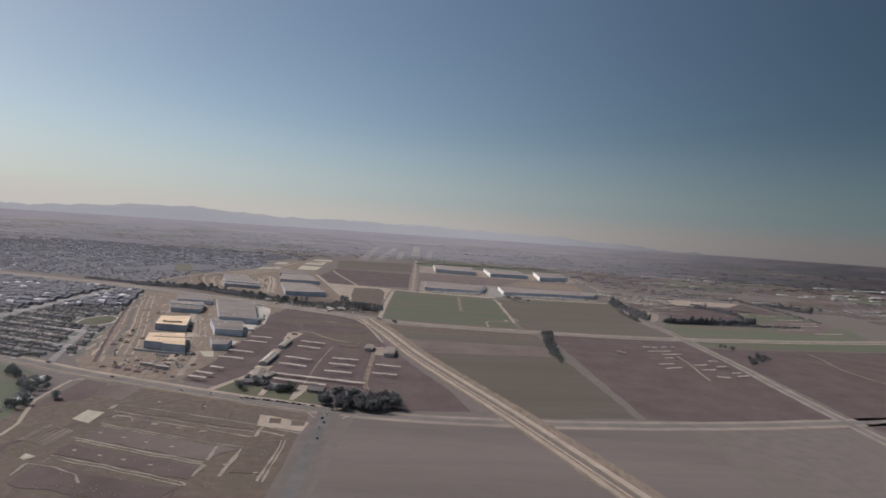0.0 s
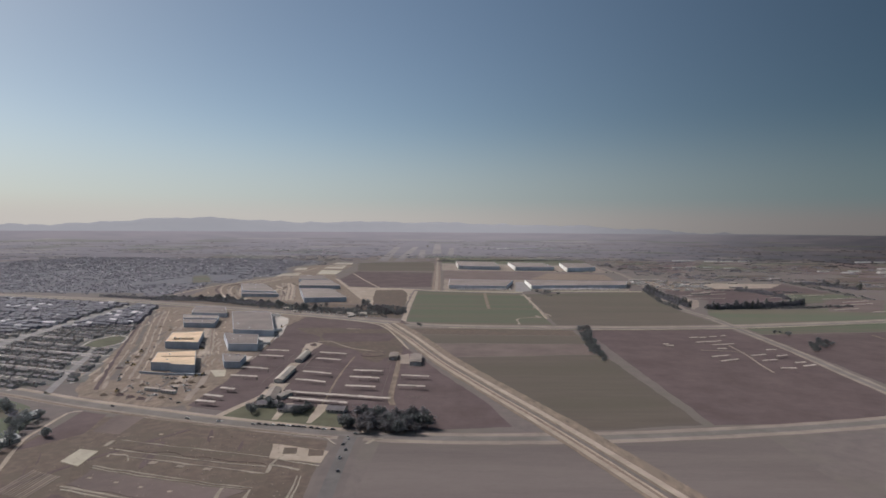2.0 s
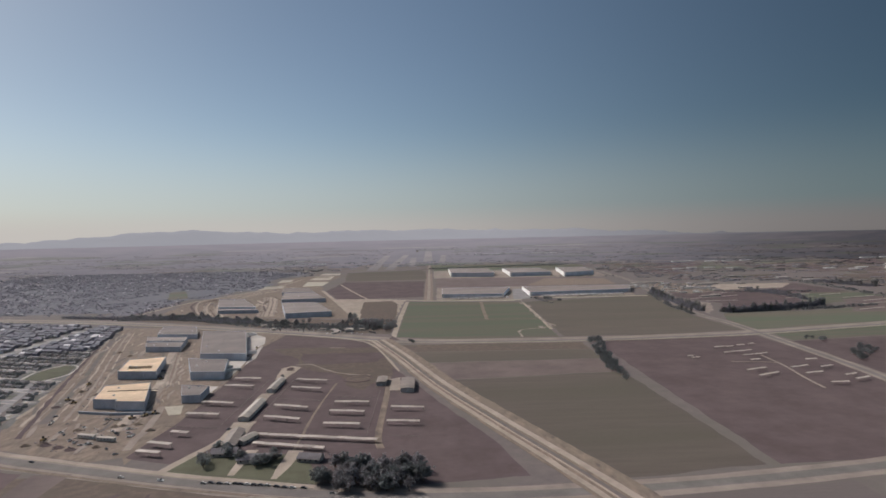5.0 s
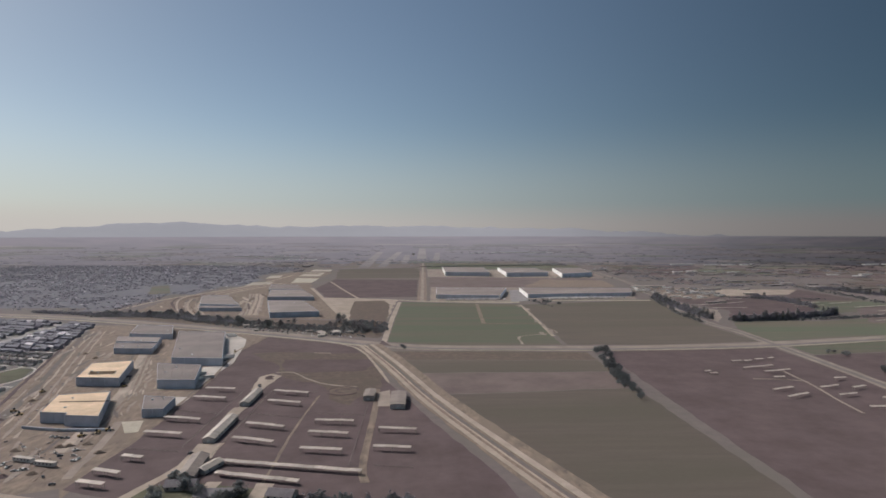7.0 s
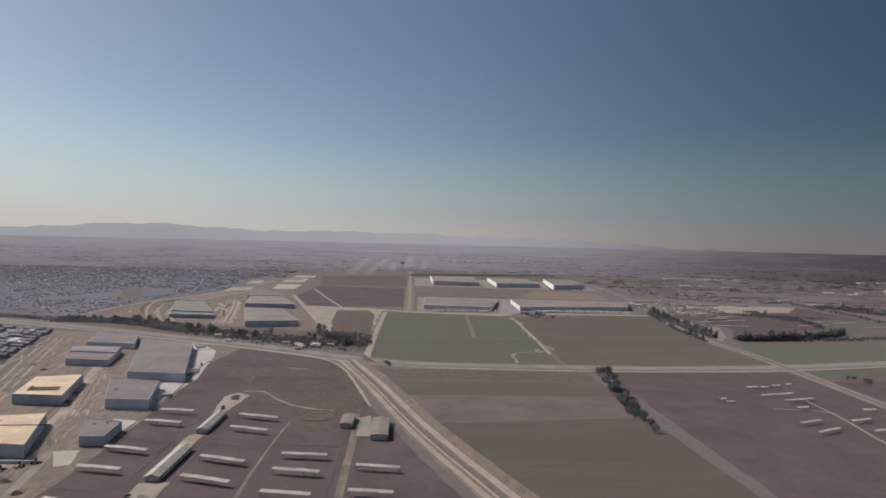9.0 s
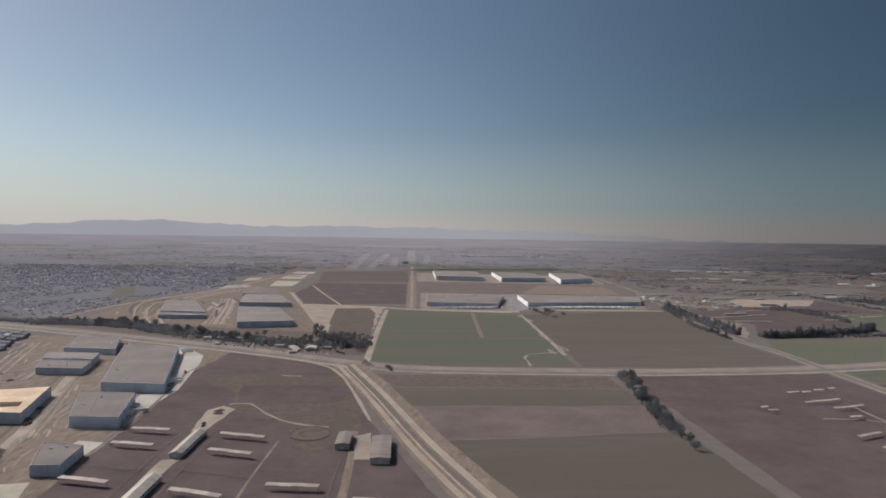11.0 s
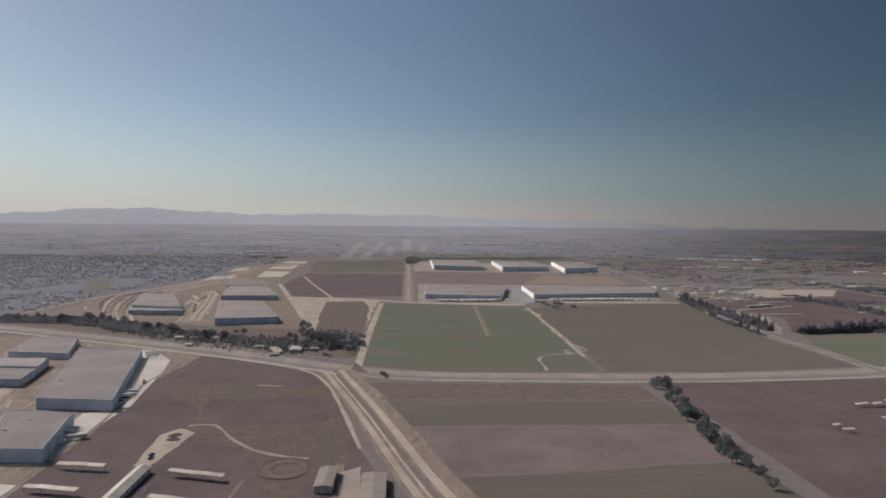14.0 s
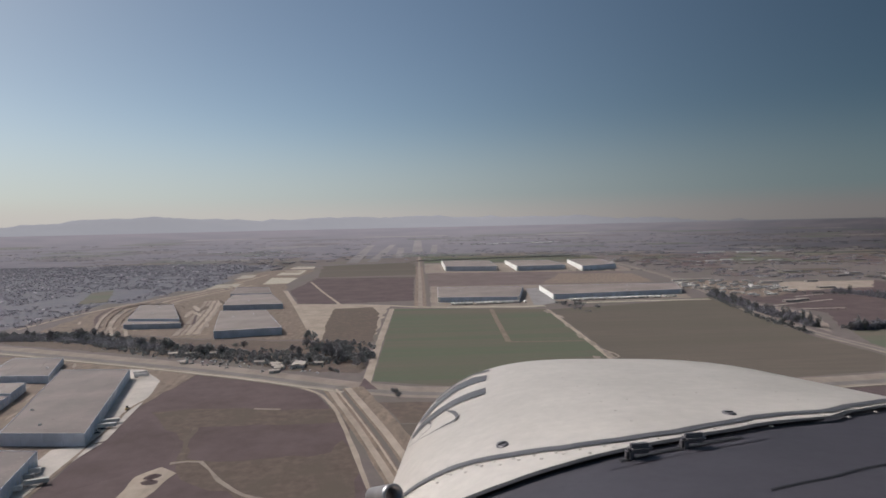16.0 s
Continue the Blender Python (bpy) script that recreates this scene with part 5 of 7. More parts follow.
grove([2, 0], [(-185.1, 697.2), (-176.5, 679.9)], 4, 5, 0.7, 1.0)
grove([0, 1, 2], [(-432.5, 666), (-393.6, 635.8), (-371.9, 596.9), (-359.8, 553.6)], 20, 12, 0.7, 1.1)
grove([2, 0], [(-342.5, 591.7), (-337.4, 588.2)], 2, 4, 0.9, 1.1)
grove([3, 3, 3, 1], [(602, 1860), (582, 1720), (572, 1600), (568, 1470)], 34, 6, 0.75, 1.15)
grove([3, 1], [(538, 1539.7), (529.4, 1418.6)], 9, 6, 0.6, 0.9)
grove([3, 3, 5], [(606, 1440), (660, 1446), (720, 1462), (800, 1490), (875, 1540)], 36, 7, 0.7, 1.1)
grove([3, 5], [(870, 1860), (890, 1790), (897, 1700), (892, 1630)], 12, 9, 0.6, 0.95)
grove([3, 1], [(1200, 2080), (1228, 2020), (1232, 1955), (1260, 1900)], 14, 16, 0.8, 1.2)
grove([1, 0, 6], [(250, 1150), (238, 1064), (225, 973), (222, 897)], 40, 8, 0.7, 1.1)
grove([0, 2], [(275.1, 1788.8), (285.4, 1781.9), (298.4, 1764.6)], 5, 8, 0.7, 1.0)
grove([2], [(285.4, 1764.6), (304.5, 1738.7), (316.6, 1723.1)], 8, 4, 0.5, 0.8)
grove([2, 0], [(-51.9, 1192), (-34.6, 1176.4)], 3, 8, 0.5, 0.8)
grove([2], [(-129.8, 1297.5), (-108.1, 1280.2)], 5, 6, 0.4, 0.6)
grove([0, 6, 2], [(560, 975), (595, 1020), (615, 1040)], 16, 10, 0.7, 1.0)
grove([0, 2, 4], [(588.2, 1115.8), (605.5, 1081.2)], 4, 12, 0.7, 1.0)

# ---- suburb ----


def inside(p, poly):
    c = False
    for (x0, y0), (x1, y1) in zip(poly, poly[1:] + poly[:1]):
        if (y0 > p[1]) != (y1 > p[1]) and p[0] < (x1 - x0) * (p[1] - y0) / (y1 - y0) + x0:
            c = not c
    return c


patches = random.Random(29)


def blotches(poly, count, lo, hi, materials, label, z0):
    """Ragged patches of disturbed earth laid over a lot."""
    xs, ys, n = [p[0] for p in poly], [p[1] for p in poly], 0
    while n < count:
        c = Vector((patches.uniform(min(xs), max(xs)), patches.uniform(min(ys), max(ys))))
        if not inside(c, poly):
            continue
        r, ring, turn = patches.uniform(lo, hi), [], radians(108 + patches.uniform(-15, 15))
        for i in range(14):
            a, q = 2 * math.pi * i / 14, r * patches.uniform(0.85, 1.12)
            u, v = q * 3.2 * math.cos(a), q * 0.35 * math.sin(a)
            ring.append((c.x + u * math.cos(turn) - v * math.sin(turn), c.y + u * math.sin(turn) + v * math.cos(turn)))
        if all(inside(p, poly) for p in ring):
            sheet("patch", ring, z0 + 0.002 * n, materials[n % len(materials)], label, "ground", 0.5, 4)
        n += 1


SITE_WEST = [(-415.2, 761.2), (-519, 1068.3), (-635.8, 1401.3), (-553.6, 1392.7), (-484.4, 1245.6), (-432.5, 1081.2), (-393.6, 934.2), (-380.6, 830.4), (-311.4, 804.5), (-298.4, 761.2), (-269.9, 692), (-285.4, 679), (-384.9, 718)]
SITE_MID = [(-304.5, 761.2), (-311.4, 817.4), (-341.7, 916.9), (-363.3, 968.8), (-397.9, 1081.2), (-415.2, 1245.6), (-432.5, 1375.3), (-458.4, 1375.3), (-423.9, 1262.9), (-346, 1072.6), (-311.4, 947.2), (-294.1, 899.6)]
SITE_FAR = [(-640.1, 1617.5), (-674.7, 1903), (-553.6, 2335.5), (-432.5, 2335.5), (-359.8, 2145.2), (-190.3, 1522.4), (-371.9, 1539.7), (-562.2, 1610.6)]
blotches(SITE_WEST, 70, 3, 9, (VERGE, PALE, EARTH, VERGE, DIRT), "disturbed patch of earth on a building site", 0.2)
blotches(SITE_MID, 70, 2, 6, (VERGE, PALE, EARTH, VERGE), "disturbed patch of earth between warehouses", 0.2)
blotches(SITE_FAR, 50, 6, 16, (EARTH, PALE, VERGE, WEEDS), "disturbed patch of earth on a large graded site", 0.3)
blotches([(-259.5, 644.4), (-97.7, 588.2), (-92.6, 406.6), (-90, 259.5), (-259.5, 285.4), (-346, 449.8), (-337.4, 596.9)], 40, 4, 11, (SOIL, WEEDS), "worn patch of soil on a cleared lot", 0.09)

SUBURB = [(-413.5, 769.9), (-635.8, 1435.9), (-1081.2, 1557), (-1038, 1081.2), (-553.6, 743.9), (-484.4, 737)]
sheet("neighbourhood", SUBURB, 0.04, surface("streets and yards", (0.17, 0.155, 0.15), (0.115, 0.108, 0.1), 9, 0.8, third=(0.12, 0.115, 0.095), patch=20), "grey streets and yards of a suburb", "neighbourhood", 1.5)
ribbon("road", [(-655, 900), (-667, 992), (-684, 1170), (-690, 1400)], 17, 0.15, STREET, "grey suburban street", "road", 0.3)
sheet("park", [(-538, 977.5), (-545, 1020.7), (-534.6, 1059.6), (-513.8, 1053.6), (-496.5, 1003.4), (-506.9, 968.8)], 0.3, LAWN, "small green park ringed by a path", "park", 1.5, 10)
ribbon("path", [(-538, 975.7), (-548.4, 1020.7), (-534.6, 1062.2), (-510.4, 1053.6), (-493.1, 1003.4), (-506.9, 965.3), (-534.6, 974)], 2.6, 0.36, CONCRETE, "pale path round a park", "path", 0.2)
ribbon("road", [(-425, 720), (-438.7, 758.3), (-467, 840), (-495.6, 925.2), (-514, 951)], 8.5, 0.16, STREET, "grey suburban street", "road", 0.3)
PLANS = [("grey-roofed two-storey suburban house", 11.5, 9, 5.2, 2.2), ("dark-roofed single-storey suburban house", 12.5, 9, 3.2, 2.2), ("brown-roofed two-storey suburban house", 11, 9.5, 5.0, 2.1), ("low grey-roofed suburban house", 13, 8.5, 3.0, 2.0)]
PROTO = []
for label, L, Wd, eave, rise in PLANS:
    h = gable("house", L, Wd, eave, rise, SHINGLE, STUCCO, label, "house", "suburban houses", False, 0.5, 0, 2)
    box("garage_door", (4.6, 0.14, 2.3), (L * 0.22, -Wd / 2 - 0.07, 1.2), DOOR, h)
    box("chimney", (0.8, 0.8, 1.6), (-L * 0.3, Wd * 0.15, eave + rise * 0.9), STUCCO, h)
    PROTO.append([h, False])
u_dir, v_dir = Vector((math.cos(radians(108)), math.sin(radians(108)))), Vector((math.cos(radians(-17)), math.sin(radians(-17))))
origin = Vector((-413.5, 769.9))
homes, yard_V, yard_F, lots = 0, [], [], []
for row in range(-2, 34):
    du = (row // 2) * 52 + (0 if row % 2 == 0 else 25)
    for col in range(1, 52):
        p = origin + u_dir * du - v_dir * (col * 13.2 + 4 + 3 * math.sin(row * 1.7))
        p += Vector((rnd.uniform(-1.2, 1.2), rnd.uniform(-1.2, 1.2)))
        if inside(p, SUBURB) and not inside(p, [(-553.6, 968.8), (-553.6, 1068.3), (-494.8, 1068.3), (-489.6, 968.8)]):
            q = p.x + 0.13 * (p.y - 1000)
            if abs(p.x + 678 + (p.y - 1120) * 0.06) < 17 or abs(p.x + 438.7 + (p.y - 758) * 0.35) < 9 and p.y < 955:
                continue
            lots.append((p, row))


def street(line):
    """A residential street with a pale walk on each side."""
    ribbon("road", line, 9, 0.13, STREET, "grey residential street between houses", "road", 0.2)
    for off in (-5.9, 5.9):
        ribbon("sidewalk", line, 1.8, 0.22, CONCRETE, "pale concrete sidewalk along a street", "sidewalk", 0.1, off)


lots.sort(key=lambda l: l[0].length)
for k in range(17):
    run = []
    for col in range(0, 104):
        p = origin + u_dir * (k * 52 + 38.5) - v_dir * (col * 7)
        if inside(p, SUBURB) and not inside(p, [(-553.6, 968.8), (-553.6, 1068.3), (-494.8, 1068.3), (-489.6, 968.8)]):
            run.append(p)
        elif len(run) > 3:
            street(run)
            run = []
    if len(run) > 3:
        street(run)
drive_V, drive_F = [], []
for p, row in lots:
    c = p + u_dir * (8.5 if row % 2 else -8.5)
    if rnd.random() < 0.75:
        box_into(drive_V, drive_F, -2.2, 2.2, -3, 3, 0, 0.12, radians(-17), (c.x + rnd.uniform(-2, 2), c.y, 0.08))
tagged(link("driveways", drive_V, drive_F, CONCRETE), "short pale concrete driveways before suburban houses", "driveways", "", "stuff")
for p, row in lots[:300]:
    proto = PROTO[rnd.choice((0, 0, 1, 2, 3))]
    m = Matrix.Translation((p.x, p.y, 0.05)) @ Matrix.Rotation(radians(-17 + (180 if row % 2 else 0)), 4, "Z")
    if proto[1]:
        h = copy_thing(proto[0], m)
    else:
        h = proto[0]
        h.matrix_basis, proto[1] = m, True
    h.scale = (0.8, 0.74, 0.54)


def roofs(name, places, material, label, lo=9, hi=16, tall=(4, 7)):
    """Many small gabled houses, too far off to tell apart, as one mesh."""
    V, Fc = [], []
    for x, y, turn in places:
        g = lie(x, y)
        L, Wd, h = rnd.uniform(lo, hi) / 2, rnd.uniform(lo * 0.7, hi * 0.7) / 2, rnd.uniform(*tall)
        c, s, k = math.cos(turn), math.sin(turn), len(V)
        for a, b, z in ((-L, -Wd, -1), (L, -Wd, -1), (L, Wd, -1), (-L, Wd, -1), (-L, -Wd, h * 0.65), (L, -Wd, h * 0.65), (L, Wd, h * 0.65), (-L, Wd, h * 0.65), (-L, 0, h), (L, 0, h)):
            V.append((g.x + c * a - s * b, g.y + s * a + c * b, g.z + z))
        Fc += [(k, k + 1, k + 5, k + 4), (k + 2, k + 3, k + 7, k + 6), (k + 1, k + 2, k + 6, k + 9, k + 5), (k + 3, k, k + 4, k + 8, k + 7), (k + 4, k + 5, k + 9, k + 8), (k + 6, k + 7, k + 8, k + 9)]
    return tagged(link(name, V, Fc, material), label, "houses", "", "stuff")


def scrub(name, places, label, lo=3, hi=7, pieces=3, material=None):
    V, Fc = [], []
    for x, y in places:
        g = lie(x, y)
        s = rnd.uniform(lo, hi)
        q = 1.35 / math.sqrt(pieces)
        for i in range(pieces):
            clump(V, Fc, (g.x + rnd.uniform(-1, 1) * s * 0.8, g.y + rnd.uniform(-1, 1) * s * 0.8, g.z + s * rnd.uniform(0.1, 0.95)), s * q * rnd.uniform(0.45, 0.8), rnd)
    return tagged(link(name, V, Fc, material or SCRUB), label, "trees", "", "stuff")


if len(lots) > 300:
    roofs("distant_houses", [(p.x, p.y, radians(-17)) for p, row in lots[300:]], HOMES, "grey roofs of a dense suburb")
scrub("garden_trees", [tuple(p + u_dir * ((11.5 if row % 2 == 0 else -11.5) + rnd.uniform(-2.5, 2.5)) + v_dir * rnd.uniform(-7, 7)) for p, row in lots for i in range(4) if rnd.random() < 0.85], "small garden trees between suburban houses", 1.8, 3.8, 6)
belt = []
for pts, n, w in (([(-692, 1557), (-553.6, 1548.3), (-415.2, 1461.8), (-285.4, 1394.4), (-173, 1349.4), (-96.9, 1349.4)], 900, 30), ([(-147.1, 1435.9), (-103.8, 1366.7)], 220, 36), ([(1176.4, 2159), (1150.5, 1903), (1109.8, 1627.9)], 130, 16), ([(605.5, 1449.7), (711, 1449.7), (782.8, 1454.9), (968.8, 1502.5)], 200, 9), ([(-30, 3243), (360, 3330), (670, 3380)], 520, 9), ([(778.5, 1868.4), (873.6, 1825.2), (1020.7, 1799.2)], 60, 16), ([(484.4, 2551.8), (778.5, 2508.5), (1124.5, 2491.2)], 70, 14), ([(596.9, 1859.8), (564, 1695.4), (540.6, 1557), (531.1, 1418.6)], 110, 6)):
    line = smooth_line(pts, 6)
    for i in range(n):
        p = rnd.choice(line)
        belt.append((p.x + rnd.uniform(-w, w), p.y + rnd.uniform(-w, w)))
scrub("shrubs", [(262 + 26 * k + rnd.uniform(-7, 7), 1808 - 138 * k + rnd.uniform(-10, 10)) for k in (rnd.random() ** 1.6 for i in range(46))], "dark shrubs at the end of a dirt road", 1.4, 3.2, 5)
scrub("undergrowth", belt, "dense dark scrub under rows of trees", 2.2, 5.0, 7)


def hedge(name, rows, label):
    """A closed windbreak: columns of leaf clumps along a line, uneven in height."""
    V, Fc = [], []
    for pts, wide, tall, gap in rows:
        line = smooth_line(pts, gap)
        for i, p in enumerate(line):
            h = tall * (0.72 + 0.5 * noise.noise(Vector((p.x / 17, p.y / 17, 2.0)))) * rnd.uniform(0.75, 1.15)
            if h < tall * 0.4:
                continue
            for j in range(9):
                z = h * (j + rnd.random()) / 9
                r = tall * 0.14 * (1.1 - 0.6 * z / h) * rnd.uniform(0.6, 1.2)
                clump(V, Fc, (p.x + rnd.uniform(-1, 1) * wide, p.y + rnd.uniform(-1, 1) * wide, z), r, rnd, 1.1)
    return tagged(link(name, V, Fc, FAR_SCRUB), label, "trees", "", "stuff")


hedge("windbreak", [([(602, 1860), (582, 1720), (572, 1600), (568, 1470)], 5, 16, 1.3), ([(606, 1440), (660, 1446), (720, 1462), (800, 1490), (875, 1540)], 5, 16, 1.3), ([(870, 1860), (890, 1790), (897, 1700), (892, 1630)], 6, 13, 2),
                    ([(1200, 2080), (1228, 2020), (1232, 1955), (1260, 1900)], 14, 13, 2), ([(-860, 1608), (-770, 1580), (-690, 1556), (-600, 1552), (-520, 1530), (-440, 1478), (-380, 1440)], 11, 9, 1.3), ([(-436, 676), (-410, 650), (-388, 622), (-370, 585), (-360, 548)], 5, 6, 2.5), ([(-690, 1540), (-600, 1534), (-520, 1510), (-440, 1456)], 9, 8, 1.6)], "dense blue-grey windbreak of tall trees")
# the wider suburb past the main road
FAR_SUB = [(-692, 1643.5), (-706, 1885.7), (-672, 2080), (-606, 2345), (-660, 2690), (-590, 3180), (-1100, 3420), (-1989.5, 3400), (-2249, 2249), (-1211, 1695.4)]
V, Fc = [], []
for i in range(-40, -8):
    for j in range(24, 58):
        cell = [(i * 60, j * 60), (i * 60 + 60, j * 60), (i * 60 + 60, j * 60 + 60), (i * 60, j * 60 + 60)]
        if inside((i * 60 + 30, j * 60 + 30), FAR_SUB):
            k = len(V)
            V += [lie(x + 12 * noise.noise(Vector((x / 80, y / 80, 4.0))), y + 12 * noise.noise(Vector((x / 80, y / 80, 9.0))), 0.25) for x, y in cell]
            Fc.append((k, k + 1, k + 2, k + 3))
# the ground colour is raised towards lavender to imitate haze
tagged(link("neighbourhood", V, Fc, surface("far streets and yards with haze tint", (0.158, 0.151, 0.17), (0.128, 0.122, 0.138), 14, 0.9, third=(0.168, 0.155, 0.165), patch=60)), "dark hazy streets of a far suburb", "neighbourhood", "", "structure")
spots = []
while len(spots) < 3000:
    p = (rnd.uniform(-2300, -590), rnd.uniform(1600, 3420))
    if inside(p, FAR_SUB) and not inside(p, [(-891, 1954.9), (-891, 2292.2), (-726.6, 2292.2), (-726.6, 1954.9)]):
        a = radians(-20)
        s, t = p[0] * math.cos(a) + p[1] * math.sin(a), -p[0] * math.sin(a) + p[1] * math.cos(a)
        t = round(t / 26) * 26 + (4 if int(t / 26) % 2 else -4)
        spots.append((s * math.cos(a) - t * math.sin(a), s * math.sin(a) + t * math.cos(a), a))
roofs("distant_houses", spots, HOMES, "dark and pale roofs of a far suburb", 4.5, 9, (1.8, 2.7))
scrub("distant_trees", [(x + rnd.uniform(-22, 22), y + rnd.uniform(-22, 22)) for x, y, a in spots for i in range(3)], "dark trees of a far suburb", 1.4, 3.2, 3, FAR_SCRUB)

# ---- farms and towns to the far edge of the valley ----
spots, bushes, strips = [], [], []
for i in range(6500):
    az, D = radians(rnd.uniform(38, 142)), 2100 * math.exp(rnd.random() * 1.25)
    x, y = CENTRE.x + D * math.cos(az), CENTRE.y + D * math.sin(az)
    if -560 < x < 760 and y < 3300 or inside((x, y), FAR_SUB) or -640 < x < -560 and y < 2600:
        continue
    n = noise.noise(Vector((x / 420, y / 260, 3.3)))
    g = D / 2600
    if -420 < x < 130 and 4200 < y < 6800:
        continue
    if n > 0.12:
        spots.append((x, round(y / (40 * g)) * 40 * g, radians(rnd.choice((0, 0, 0, 90)) + rnd.uniform(-4, 4)), g))
    if n > 0.02 or rnd.random() < 0.12:
        bushes.append((x, round(y / (70 * g)) * 70 * g + rnd.uniform(-8, 8) * g, g))
for far in (False, True):
    V, Fc, W, Gc = [], [], [], []
    for x, y, turn, g in spots:
        D = (Vector((x, y)) - CENTRE).length
        if (D > 3200) != far:
            continue
        p = lie(x, y)
        k = (p.xy - CENTRE).length / D
        big_one = rnd.random() < 0.12
        L, Wd, h = (rnd.uniform(30, 60), rnd.uniform(12, 24), 4) if big_one else (rnd.uniform(9, 30), rnd.uniform(6, 10), 2.2)
        box_into(V, Fc, -L / 2 * k, L / 2 * k, -Wd / 2 * k, Wd / 2 * k, -3, h * k, turn, p)
    for x, y, g in bushes:
        D = (Vector((x, y)) - CENTRE).length
        if (D > 3200) != far:
            continue
        p = lie(x, y)
        k = (p.xy - CENTRE).length / D
        run, size = rnd.randint(2, 9), rnd.uniform(2.2, 4.6) * k
        for i in range(run):
            clump(W, Gc, (p.x + (i - run / 2) * size * 1.3 + rnd.uniform(-1, 1), p.y + rnd.uniform(-4, 4) * k, p.z + size * 0.25), size * rnd.uniform(0.6, 1.15), rnd, 0.5)
    # the farther set takes the glowing materials with haze painted in
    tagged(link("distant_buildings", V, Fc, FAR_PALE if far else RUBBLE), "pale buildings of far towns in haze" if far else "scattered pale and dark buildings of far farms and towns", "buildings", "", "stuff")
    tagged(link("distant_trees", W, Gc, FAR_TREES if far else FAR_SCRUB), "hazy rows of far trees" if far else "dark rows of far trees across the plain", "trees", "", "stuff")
# far fields, each its own colour; the farthest glow with painted-in haze
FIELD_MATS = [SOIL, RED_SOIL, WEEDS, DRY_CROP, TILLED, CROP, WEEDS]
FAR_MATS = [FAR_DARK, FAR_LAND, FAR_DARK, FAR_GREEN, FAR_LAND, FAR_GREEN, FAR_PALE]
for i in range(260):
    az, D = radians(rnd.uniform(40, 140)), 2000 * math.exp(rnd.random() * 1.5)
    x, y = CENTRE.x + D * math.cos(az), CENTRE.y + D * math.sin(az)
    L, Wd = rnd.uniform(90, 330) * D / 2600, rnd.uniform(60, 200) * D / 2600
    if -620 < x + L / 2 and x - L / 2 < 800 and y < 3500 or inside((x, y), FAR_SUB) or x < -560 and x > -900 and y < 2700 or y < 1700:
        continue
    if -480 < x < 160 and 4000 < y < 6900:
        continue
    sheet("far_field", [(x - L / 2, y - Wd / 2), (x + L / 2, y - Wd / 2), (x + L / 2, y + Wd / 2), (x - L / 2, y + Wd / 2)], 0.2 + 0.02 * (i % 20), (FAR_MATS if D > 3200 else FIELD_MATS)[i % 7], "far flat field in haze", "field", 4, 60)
plots = random.Random(41)
n = 0
while n < 150:
    x, y = plots.uniform(760, 2500), plots.uniform(1500, 3300)
    L, Wd = plots.uniform(70, 260), plots.uniform(50, 150)
    if x - L / 2 < 1150 and y - Wd / 2 < 2230 or x - L / 2 < 800:
        n += 0.2
        continue
    sheet("plot", [(x - L / 2, y - Wd / 2), (x + L / 2, y - Wd / 2 + 8), (x + L / 2 + 10, y + Wd / 2), (x - L / 2 + 6, y + Wd / 2)], 0.62 + 0.004 * (int(n) % 40), (SOIL, WEEDS, RED_SOIL, DRY_CROP, CROP, SOIL, EARTH)[int(n) % 7], "small dark farm plot on a valley floor", "field", 4, 40)
    n += 1
# pale sheds and white roofs that stand out in the distance
V, Fc = [], []
for x, y, n, along in ((1626.2, 2638.2) + (7, 90), (2032.8, 2854.5) + (6, 110), (1297.5, 3373.5) + (5, 120), (371.9, 5103.5) + (12, 60), (605.5, 5146.8) + (9, 60), (-1297.5, 4498) + (4, 160), (-951.5, 4065.5) + (3, 150), (2335.5, 3373.5) + (5, 140), (1081.2, 2854.5) + (4, 90)):
    for i in range(n):
        p = lie(x + i * along * 0.8 + rnd.uniform(-15, 15), y + rnd.uniform(-60, 60))
        box_into(V, Fc, -along * 0.24, along * 0.24, -9, 9, -3, 3.2, rnd.uniform(-0.05, 0.05), p)
tagged(link("distant_sheds", V, Fc, TRAILER), "white roofs of far sheds and hangars", "sheds", "", "stuff")

# ---- vehicles and yard things ----


def hull(name, profile, half, material, parent, tuck=0.12):
    """A body from a side profile, drawn in towards its top."""
    V, n = [], len(profile)
    top = max(z for x, z in profile)
    for side in (-1, 1):
        for x, z in profile:
            V.append((x, side * (half - tuck * z / top), z))
    Fc = [tuple(range(n - 1, -1, -1)), tuple(range(n, 2 * n))] + [(i, (i + 1) % n, n + (i + 1) % n, n + i) for i in range(n)]
    return link(name, V, [f[::-1] for f in Fc], material, parent)


def wheels(parent, xs, half, r):
    for x in xs:
        for s in (-1, 1):
            V, Fc = [], []
            for yy in (-0.12, 0.12):
                for i in range(10):
                    a = 2 * math.pi * i / 10
                    V.append((x + r * math.cos(a), s * half + yy, r + r * math.sin(a)))
            Fc = [tuple(range(10)), tuple(range(19, 9, -1))] + [(i, 10 + i, 10 + (i + 1) % 10, (i + 1) % 10) for i in range(10)]
            link("wheel", V, Fc, RUBBER, parent)


